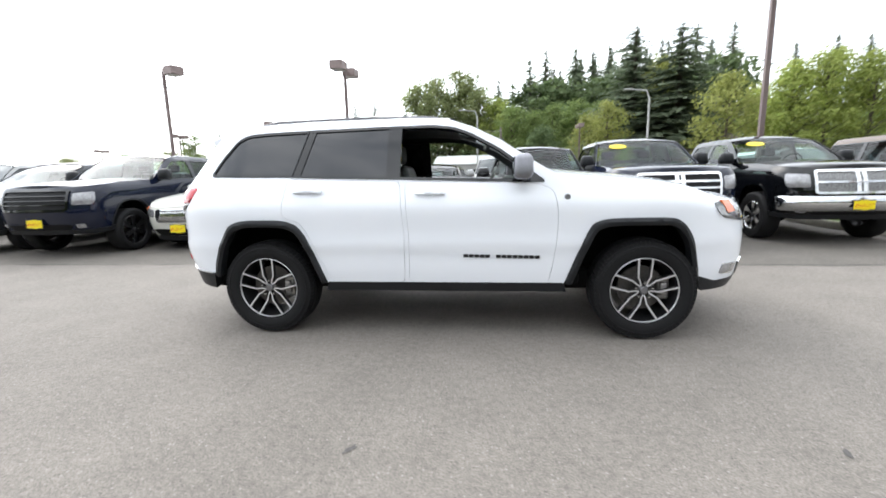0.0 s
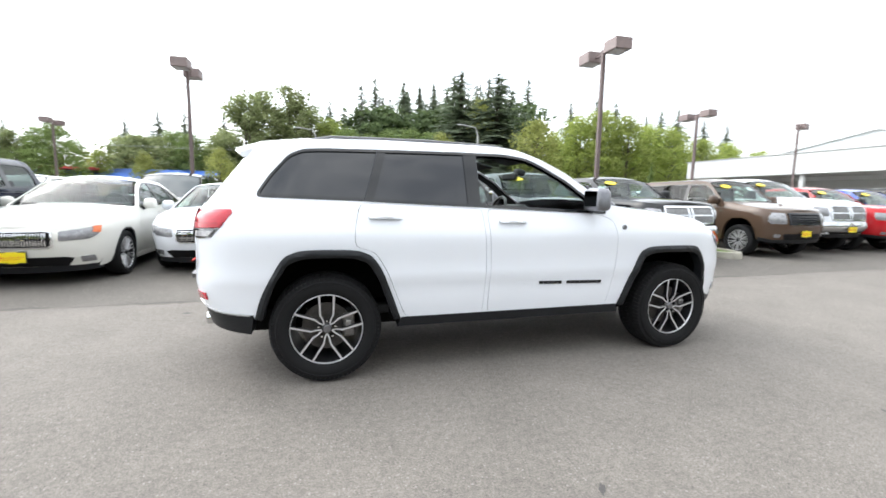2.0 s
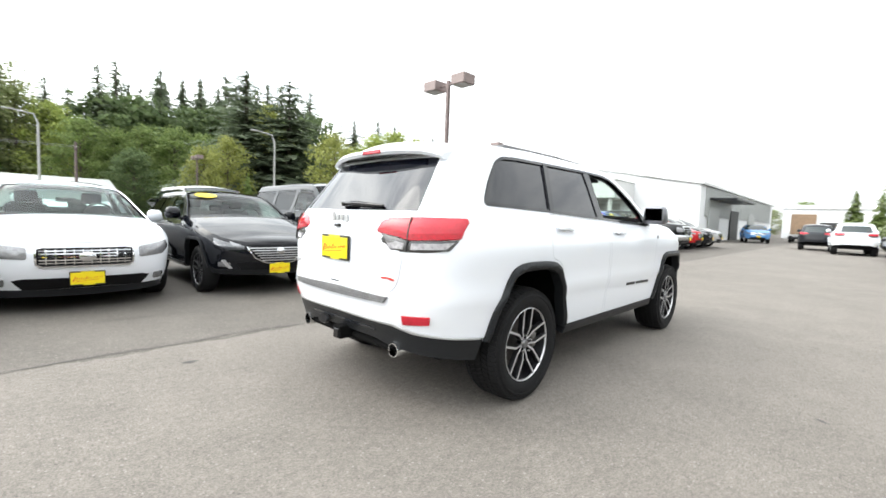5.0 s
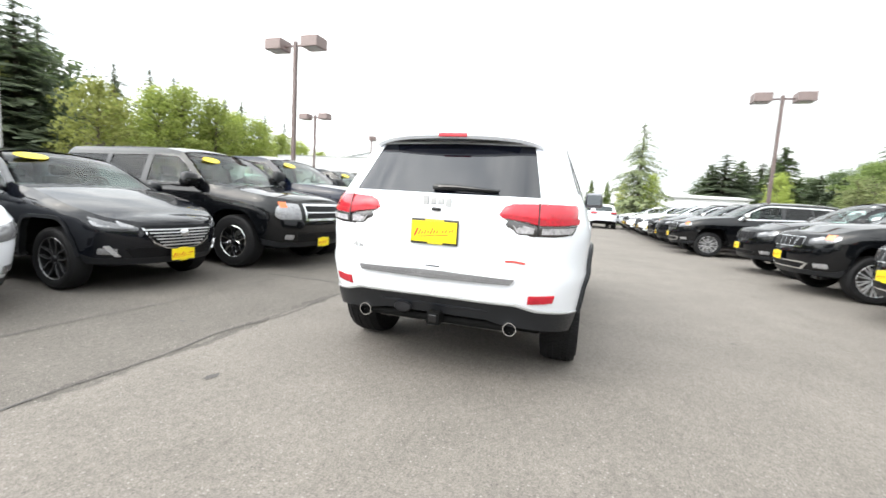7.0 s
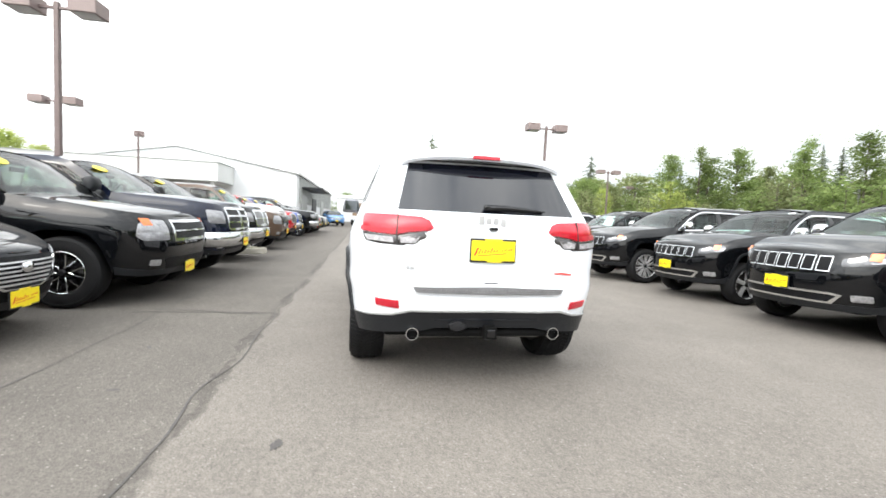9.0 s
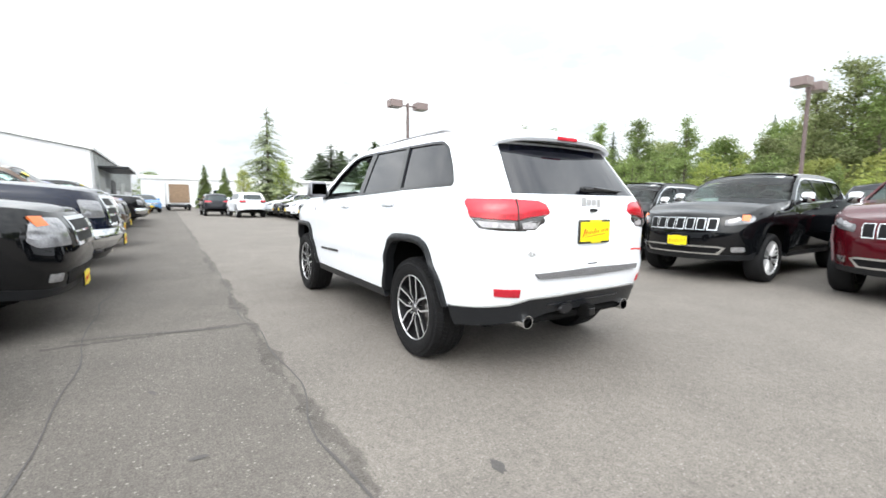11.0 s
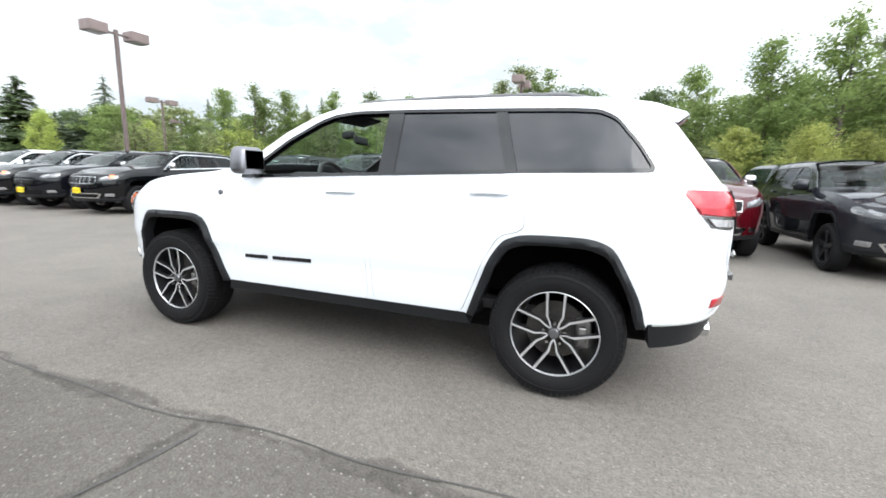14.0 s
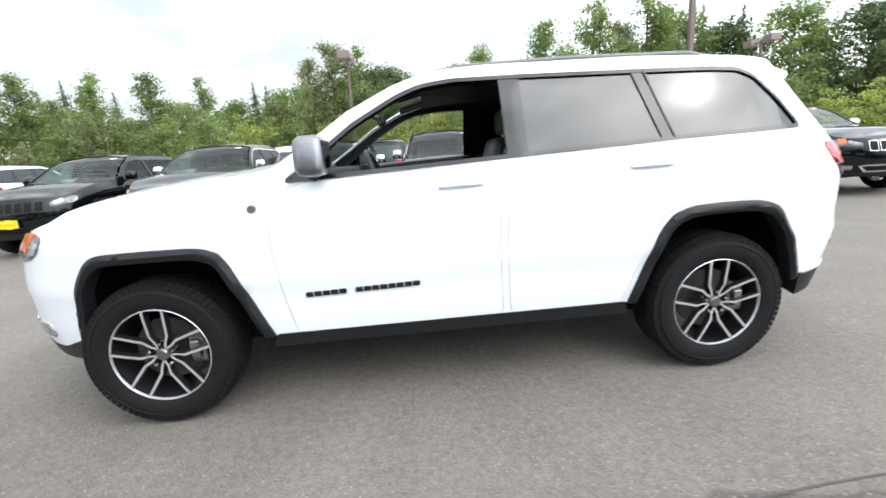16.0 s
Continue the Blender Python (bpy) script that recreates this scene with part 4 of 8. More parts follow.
def build_car(name, spec, body, label, category="car", sx=1.0, sy=1.0, sz=1.0, R=0.36, rr=0.235, tw=0.235, wheel="five", rim=None, front="slots", trim=None, flare=None,
              frame_mat=None, glass=None, hero=False, sticker=False, fine=0.075, group="cars parked in the lot", fog=None, grille=None, amber=False, plate_z=None, plate_on=True, lite=False, roof_rail=None, has_front=True, bright=False, shield=False, emblem=None, tag=False):
    car = tagged(new(name), label, category, group)
    sp, trim, flare = spec, trim or M_PLASTIC, flare or M_PLASTIC
    frame_mat, glass = frame_mat or M_CHROME, glass or M_DARKGLASS
    sk = Skin(**sp["skin"], sx=sx, sy=sy, sz=sz)
    h = fine
    hood, screen, roof = sk.at(sp["hood_line"]), sk.at(sp["screen_line"]), sk.at(sp["roof_line"])
    tail = sk.at(sp["back_line"])[1:] + sk.at(sp["bed_line"]) if "bed_line" in sp else []
    low_r, arch_r, arch_f, low_f = sk.at(sp["rear_low"]), sk.at(sp["rear_arch"]), sk.at(sp["front_arch"]), sk.at(sp["front_low"])
    if not lite:
        arch_r, arch_f = eased(arch_r), eased(arch_f)
    ring = low_r + arch_r + arch_f + low_f + hood[:-1] + screen[:-1] + roof + tail
    if sp.get("rear_glass"):
        g = sk.at(sp["rear_glass"])
        ring += g
    dlo = rounded(sk.at(sp["dlo"]), 0.04)
    doors = [rounded(sk.at(d), 0.05) for d in sp["doors"]]
    body_ob = part("body", sk.sheet(ring, [dlo] + [grown(d, 0.003) for d in doors], h=h, off=0, thick=0.02, raw=True), body, car)
    if not lite:
        zb, zt = sp["doors"][0][0][1] + 0.02, sp["doors"][0][1][1] - 0.03
        for side in (-1, 1):
            part("body_lining", sk.sheet([(-0.88, zb), (0.82, zb), (0.82, zt - 0.03), (-1.0, zt)], h=0.12, off=-0.035, thick=0.02, side=side), M_INTERIOR, body_ob)
    c_hood, c_screen, c_roof = sp["crown"]
    part("hood", sk.cap(hood[::-1], c_hood, n=16 if hero else 10, step=0.05 if hero else 0.09, thick=0.012 if hero else 0.0), body, car)
    wind = part("windshield", sk.cap(screen, c_screen, off=-0.004, inset=0.055), M_CLEAR if hero else glass if lite else M_SCREEN, car)
    if hero:
        wind.visible_shadow = False
    part("roof", sk.cap(roof[::-1], c_roof, n=16 if hero else 8, step=0.05 if hero else 0.10, thick=0.03 if hero else 0.0), body, car)
    if tail:
        part("rear_window", sk.cap(sk.at(sp["back_line"])[::-1], 0.02, inset=0.05, off=0.004), glass if lite else M_SCREEN, car)
        if lite:
            part("rear_panel", sk.cap(sk.at(sp["back_line"])[::-1], 0.016), body, car)
        if sp is PICKUP:
            part("cargo_bed_cover", sk.cap(sk.at(sp["bed_line"])[::-1], 0.02), M_PLASTIC, car)
        else:
            part("boot_lid", sk.cap(sk.at(sp["bed_line"])[::-1], 0.03), body, car)
    for side in (-1, 1):
        for k, d in enumerate(doors):
            dm = part("front_door" if k == 0 else "rear_door", sk.sheet(d, h=h, off=0.0, thick=0.018, raw=True, side=side), body, car)
            x, z, ln = sp["handles"][k]
            hr = rounded(sk.at([(x, z - 0.016), (x + ln, z - 0.019), (x + ln, z + 0.008), (x, z + 0.011)]), 0.012)
            part("door_handle", sk.sheet(hr, h=0.03, off=0.030, thick=0.02, raw=True, side=side, bulge=0.008), body, dm)
            if lite:
                continue
            cup = rounded(sk.at([(x + 0.03, z - 0.022), (x + ln - 0.03, z - 0.024), (x + ln - 0.05, z - 0.004), (x + 0.05, z - 0.002)]), 0.012)
            part("handle_recess", sk.sheet(cup, h=0.03, off=0.0015, thick=0.003, raw=True, side=side), body, dm)
        # windows: a dark frame, the panes, and the pillars between
        part("window_trim", sk.sheet(grown(dlo, 0.010 if hero else 0.014), [grown(dlo, -0.010)], h=0.05, off=0.004, thick=0.03, raw=True, side=side), M_CHROME if bright else M_GLOSSBLACK, car)
        cuts = [(sk.at([(p[0], p[1])])[0], sk.at([(p[2], p[3])])[0], p[4]) for p in sp["pillars"]]
        inner = np.array(dlo)
        lo_x, hi_x = inner[:, 0].min() - 0.1, inner[:, 0].max() + 0.1
        edges = [None] + cuts + [None]
        for k in range(len(edges) - 1):
            def line(c, s):
                (xa, za), (xb, zb), w = c
                sl = (xb - xa) / (zb - za)
                return lambda z: xa + sl * (z - za) + s * w / 2
            fl = line(edges[k], 1) if edges[k] else (lambda z: lo_x)
            fr = line(edges[k + 1], -1) if edges[k + 1] else (lambda z: hi_x)
            pane = clip_ring(fine_ring(list(dlo), 0.06), fl, fr)
            if len(pane) > 2 and not (hero and k == len(edges) - 2):
                part("window_pane", sk.sheet(pane, h=0.12, off=-0.006, thick=0.003, raw=True, side=side), M_TINT if hero else glass if lite else M_SCREEN if k == len(edges) - 2 else M_PRIVACY, car)
        for c in cuts:
            (xa, za), (xb, zb), w = c
            sl = (xb - xa) / (zb - za)
            pil = clip_ring(fine_ring(list(dlo), 0.06), lambda z: xa + sl * (z - za) - w / 2, lambda z: xa + sl * (z - za) + w / 2)
            if len(pil) > 2:
                part("pillar_trim", sk.sheet(pil, h=0.09, off=0.002, thick=0.03, raw=True, side=side), M_GLOSSBLACK, car)
        # arches and sills
        for arc, cx in ((arch_r, sp["hub"][1]), (arch_f, sp["hub"][0])):
            cz = 0.36 if sp in (SUV, CROSS) else (0.28 if sp is SEDAN else 0.42)
            k_in = 0.905 if hero else (0.93 if sp in (SUV, CROSS) else 0.95)
            inn = [(cx + (p[0] - cx) * k_in, cz + (p[1] - cz) * k_in if p[1] > cz else p[1]) for p in arc]
            band = arc + inn[::-1]
            part("wheel_arch_trim", sk.sheet(band, h=0.022 if hero else 0.06, off=0.014 if hero else 0.022 if sp in (SUV, CROSS) else 0.008, thick=0.07, raw=True, side=side, bulge=0.016 if hero else 0.0), flare, car)
            # liner of the arch
            V, F = [], []
            pts = [(p[0], p[1] + 0.02) for p in fine_ring(list(arc), 0.08)[: -max(1, int(abs(arc[0][0] - arc[-1][0]) / 0.08 + 0.5))]] + [arc[-1]]
            for p in pts:
                o = sk.P(p[0], p[1])
                V += [(o[0] * sx, side * abs(o[1] - 0.0) * sy * 0.985, p[1] * sz), (o[0] * sx, side * 0.50 * sy, p[1] * sz)]
            F = [(2 * i, 2 * i + 1, 2 * i + 3, 2 * i + 2) for i in range(len(pts) - 1)]
            m0 = len(V)
            V.append((cx * sx, side * 0.50 * sy, 0.30))
            F += [(2 * i + 1, 2 * i + 3, m0) for i in range(len(pts) - 1)]
            part("arch_liner", as_mesh("liner", V, F, smooth=False), M_UNDER, car)
        zs = arch_r[-1][1]
        sill = [(arch_r[-1][0] - 0.02, zs - 0.065), (arch_f[0][0] + 0.02, zs - 0.065), (arch_f[0][0] - 0.01, zs + 0.005), (arch_r[-1][0] + 0.01, zs + 0.005)]
        part("sill_trim", sk.sheet(sill, h=0.08, off=0.006, thick=0.10, raw=True, side=side), trim if sp in (SUV, CROSS) else body, car)
        # lamps
        part("tail_lamp", sk.sheet(sp["tail_lamp"], h=0.04, off=0.004, thick=0.02, side=side, bulge=0.014), M_TAILRED, car)
        if sp["tail_low"]:
            part("reverse_lamp", sk.sheet(sp["tail_low"], h=0.04, off=0.003, thick=0.02, side=side, bulge=0.010), M_TAILGREY, car)
        hl = part("head_lamp", sk.sheet(rounded(sk.at(sp["lamp"]), 0.03), h=0.05, off=0.004, thick=0.02, raw=True, side=side, bulge=0.012), M_LENSDARK if sp in (SUV, CROSS) and not lite else M_LAMPGREY, car)
        if not lite:
            la = np.array(sk.at(sp["lamp"]))
            mid = la.mean(axis=0)
            for q, (fx, fz, dx) in enumerate(((0.42, 0.50, -0.22), (0.36, 0.50, 0.26))):
                ext = (la.max(axis=0) - la.min(axis=0))[0]
                part("lamp_reflector", sk.sheet(rounded([tuple(mid + (v - mid) * (fx, fz) + (dx * ext, 0)) for v in la], 0.02), h=0.06, off=0.013, thick=0.008, raw=True, side=side), M_LAMP, hl)
        b0, b1 = sk.at([sp["lamp"][2], sp["lamp"][3]])
        amber and part("turn_lamp", sk.sheet([(b1[0] + 0.0, b1[1] - 0.085), (b1[0] + 0.10, b1[1] - 0.08), (b1[0] + 0.08, b1[1] - 0.005), (b1[0] - 0.03, b1[1] - 0.0)], h=0.05, off=0.018, thick=0.02, raw=True, side=side), M_AMBER, hl)
        # door mirror
        mx, mz = sp["mirror"]
        big = 1.25 if sp in (TALL, PICKUP) else 1.0
        wy = abs(float(sk.P(mx, mz)[1])) * sy
        bm = soft_box(0.115 * big, 0.20 * big, 0.175 * big, 0.038 if hero else 0.05, segments=4 if hero else 2)
        for v in bm.verts:
            if v.co.x > 0:
                v.co.x += 0.05 * (1 - abs(v.co.z) / 0.12) * (1 - abs(v.co.y) / 0.16)
            v.co.y *= 1 - 0.25 * (v.co.z / 0.18)
        mir = part("side_mirror", bm, M_CAP if hero else M_CHROME if bright else (body if sp is not PICKUP else M_PLASTIC), car, m=pose(mx * sx, side * (wy + 0.145), mz * sz + 0.01))
        for p in mir.data.polygons:
            p.use_smooth = True
        lite or part("mirror_glass", soft_box(0.006, 0.155 * big, 0.12 * big, 0.003, at=(-0.0555 * big, 0, 0.005)), M_MIRROR, mir)
        lite or part("mirror_arm", tube([(0.03, -side * 0.08, -0.07), (0.03, -side * 0.14, -0.10), (0.05, -side * 0.19, -0.115)], [0.03, 0.028, 0.034]), M_PLASTIC, mir)
    if sp.get("rear_glass"):
        part("rear_window", sk.sheet(g, h=0.08, off=-0.005, thick=0.004, raw=True), M_TINT if hero else glass if lite else M_PRIVACY, car)
    tg = sk.at(sp["tailgate"])
    gate = part("tailgate", sk.sheet([tg[0]] + rounded(tg[1:-1], 0.04) + [tg[-1]], h=h, off=0.006, thick=0.012, raw=True), body, car)
    # nose
    if has_front:
        gw, z0, z1, gw2 = grille or sp["grille"]
        ft = min(0.035 if sp in (TALL, PICKUP) else 0.016, 0.14 * (z1 - z0))
        panel = sk.at([("f", 0, z0), ("f", gw2, z0), ("f", gw, z0 + 0.03), ("f", gw, z1 - 0.02), ("f", gw2, z1), ("f", 0, z1)])
        if front == "slots":
            part("grille_panel", sk.sheet(panel, h=0.08, off=0.003, thick=0.01, raw=True), body, car)
            seven_slots(sk, car, frame_mat, lite)
        else:
            if shield:
                # a shield: widest under the hood, drawn in towards the bumper, with a bright lower edge
                hh = z1 - z0
                panel = sk.at([("f", 0, z0), ("f", gw * 0.45, z0 + 0.01), ("f", gw * 0.78, z0 + 0.30 * hh), ("f", gw, z1 - 0.035), ("f", gw * 0.97, z1), ("f", 0, z1)])
            gr = part("grille", sk.sheet(panel, h=0.08, off=0.004, thick=0.01, raw=True), M_GREYMESH if front == "x1" else M_MESHGRILLE, car)
            outer = [panel[0]] + grown(panel[1:-1], 0.0) + [panel[-1]]
            rim_in = sk.at([("f", 0, z0 + ft), ("f", gw2 - 0.02, z0 + ft), ("f", gw - ft, z0 + 0.02 + ft), ("f", gw - ft, z1 - 0.012 - ft), ("f", gw2 - 0.02, z1 - ft), ("f", 0, z1 - ft)])
            if shield:
                rim_in = sk.at([("f", 0, z0 + ft), ("f", gw * 0.45 - 0.01, z0 + 0.01 + ft), ("f", gw * 0.78 - ft, z0 + 0.30 * hh + 0.008), ("f", gw - 1.3 * ft, z1 - 0.035)])
                outer = panel[:4]
            if emblem:
                ez = emblem[1] if len(emblem) > 1 else (z0 + z1) / 2
                ex_ = float(sk.P(sk.a1, ez)[0]) * sx
                part("grille_emblem", lathe([(0, -0.012), (emblem[0] * 0.8, -0.010), (emblem[0], -0.002), (emblem[0], 0.01)], 24), M_CHROME, gr, "plain oval chrome emblem", m=pose(ex_ + 0.03, 0, ez * sz, 0, 0, 90) @ Matrix.Diagonal((1.0, 1.0, 0.72, 1)))
            part("grille_frame", sk.sheet(outer + rim_in[::-1], h=0.06, off=0.022, thick=0.03, raw=True), frame_mat, gr)
            kind, count = front[0], int(front[1:]) if front[1:].isdigit() else 4
            if kind in "hxe":
                for k in range(count):
                    z = z0 + ft + (z1 - z0 - 2 * ft) * (k + 1) / (count + 1)
                    t = 0.015 if kind == "x" else min(0.009, 0.14 * (z1 - z0) / count)
                    gx = (gw - 0.03) if not shield else gw * min(0.95, 0.5 + 0.52 * (k + 1) / (count + 1)) - 0.01
                    part("grille_bar", sk.sheet([("f", 0, z - t), ("f", gx, z - t), ("f", gx, z + t), ("f", 0, z + t)], h=0.08, off=0.018, thick=0.012), M_ALLOY if shield else frame_mat, gr)
            if kind in "vxe":
                cnt = {"v": count, "x": 1, "e": 5}[kind]
                for k in range(cnt):
                    y = (gw - 0.05) * (k + 0.5) / cnt if kind != "x" else 0.045
                    t = {"v": 0.007, "x": 0.030, "e": 0.005}[kind]
                    for side in (-1, 1):
                        part("grille_bar", sk.sheet([("f", y + t, z0 + 0.03), ("f", y + t, z1 - 0.03), ("f", max(y - t, 0.001), z1 - 0.03), ("f", max(y - t, 0.001), z0 + 0.03)], h=0.06, off=0.020, thick=0.014, side=side), frame_mat, gr)
        iw, i0, i1, iw2 = sp["intake"]
        ring_i = sk.at([("f", 0, i0), ("f", iw2, i0), ("f", iw, i1 - 0.02), ("f", iw2, i1), ("f", 0, i1)])
        it = part("bumper_intake", sk.sheet(ring_i, h=0.08, off=0.004, thick=0.01, raw=True), M_MESHGRILLE, car)
        if front == "slots" or fog is M_CHROME:
            part("intake_trim", sk.sheet(ring_i + sk.at([("f", 0, i1 - 0.025), ("f", iw2 - 0.02, i1 - 0.025), ("f", iw - 0.04, i1 - 0.035), ("f", iw2 - 0.03, i0 + 0.022), ("f", 0, i0 + 0.022)]), h=0.06, off=0.012, thick=0.015, raw=True), fog or frame_mat, it)
        if sp is PICKUP and frame_mat is M_CHROME:
            part("chrome_bumper", sk.sheet([("f", 0, 0.57), ("f", 0.92, 0.57), (2.40, 0.58), (2.38, 0.79), ("f", 0.92, 0.80), ("f", 0, 0.80)], h=0.05, off=0.03, thick=0.06, bulge=0.05), M_CHROME, car)
        for side in (-1, 1):
            fz = (i0 + i1) / 2 + 0.02
            lite or part("fog_lamp", sk.sheet(rounded(sk.at([("f", iw + 0.05, fz - 0.04), ("f", iw + 0.17, fz - 0.035), ("f", iw + 0.17, fz + 0.04), ("f", iw + 0.05, fz + 0.035)]), 0.02), h=0.05, off=0.008, thick=0.02, raw=True, side=side, bulge=0.008), fog or M_LAMP, car)
        chin = sk.at([("f", 0, i0 - 0.09), ("f", 0.80, i0 - 0.07), (2.02 if sp not in (SUV, CROSS) else 1.86, i0 - 0.04), (2.02 if sp not in (SUV, CROSS) else 1.84, i0 + 0.05), ("f", 0.78, i0), ("f", 0, i0 - 0.005)])
        part("chin_spoiler", sk.sheet(chin, h=0.08, off=0.004, thick=0.03, raw=True), trim, car)
        if plate_on:
            pz = plate_z or sp["plate_z"]
            px = float(sk.P(sk.a1, pz)[0]) * sx
            plate("front_plate", car, (px + (0.095 if sp is PICKUP and frame_mat is M_CHROME else 0.035), 0, pz * sz), 0)
    if not hero and not lite:
        cabin(car, sp, sk, roof, sx, sy, sz)
    if tag:
        st = sk.P(*[float(np.interp(0.84, np.linspace(0, 1, len(screen)), np.array(screen)[:, k])) for k in (0, 1)]) * sk.scale
        d = sk.P(*screen[-1]) - sk.P(*screen[0])
        part("window_tag", soft_box(0.045, 0.13, 0.004, 0.001), M_PAPER, car, "small white paper tag on the windshield", m=pose(st[0] + 0.012, 0.46 * sy, st[2] + 0.022, 0, math.degrees(math.atan2(d[2] * sz, -d[0] * sx)), 0))
    # underside
    bm = soft_box((sp["hub"][0] - sp["hub"][1] + 1.2) * sx, 1.36 * sy, 0.16, 0.03, at=(0, 0, (arch_r[-1][1] - 0.02) * sz))
    soft_box((sp["hub"][0] - sp["hub"][1] - 0.9) * sx, 1.66 * sy, 0.10, 0.03, at=(0, 0, (arch_r[-1][1] + 0.02) * sz), bm=bm)
    part("underbody", bm, M_UNDER, car)
    if sticker:
        zc = np.array(screen)[:, 1]
        i = 0.72
        st = sk.P(*[float(np.interp(i, np.linspace(0, 1, len(screen)), np.array(screen)[:, k])) for k in (0, 1)]) * sk.scale
        d = sk.P(*screen[-1]) - sk.P(*screen[0])
        ang = math.degrees(math.atan2(d[2] * sz, -d[0] * sx))
        bm = bmesh.new()
        bmesh.ops.create_circle(bm, cap_ends=True, radius=0.5, segments=24)
        ex = bmesh.ops.extrude_face_region(bm, geom=bm.faces[:])
        bmesh.ops.translate(bm, vec=(0, 0, 0.006), verts=[v for v in ex["geom"] if isinstance(v, bmesh.types.BMVert)])
        bmesh.ops.scale(bm, vec=(0.15, 0.34, 1), verts=bm.verts)
        sgn = sticker
        part("price_sticker", bm, M_STICKER, car, "yellow oval sticker on the windshield", m=pose(st[0] + 0.035, sgn * 0.42 * sy, st[2] + 0.034, 0, ang, 0))
    if roof_rail:
        for side in (-1, 1):
            zr = sp["height"]
            pts = [(x, zz) for x, zz in ((-1.55, zr - 0.02), (-1.40, zr + 0.008), (-0.7, zr + 0.016), (-0.15, zr + 0.004), (0.0, zr - 0.022))]
            part("roof_rail", tube([(x * sx, side * 0.60 * sy, zz * sz) for x, zz in pts], 0.011), roof_rail, car)
    # wheels
    for ax in sp["hub"]:
        for side in (-1, 1):
            w = make_wheel(R, tw, rr, wheel, rim or M_ALLOY, tread=hero, full=hero, lite=lite)
            w.parent = car
            w.matrix_local = pose(ax * sx, side * sp["track"] * sy, R, 0, 0, 0 if side == -1 else 180)
    return car, sk


def clip_ring(ring, f_lo, f_hi):
    """The part of a ring between two slanted lines x = f(z)."""
    def cut(r, f, sgn):
        out = []
        for p, q in zip(r, r[1:] + r[:1]):
            dp, dq = sgn * (p[0] - f(p[1])), sgn * (q[0] - f(q[1]))
            if dp >= 0:
                out.append(p)
            if (dp >= 0) != (dq >= 0):
                t = dp / (dp - dq)
                out.append((p[0] + (q[0] - p[0]) * t, p[1] + (q[1] - p[1]) * t))
        return out
    r = cut(list(ring), f_lo, 1)
    return cut(r, f_hi, -1) if len(r) > 2 else r


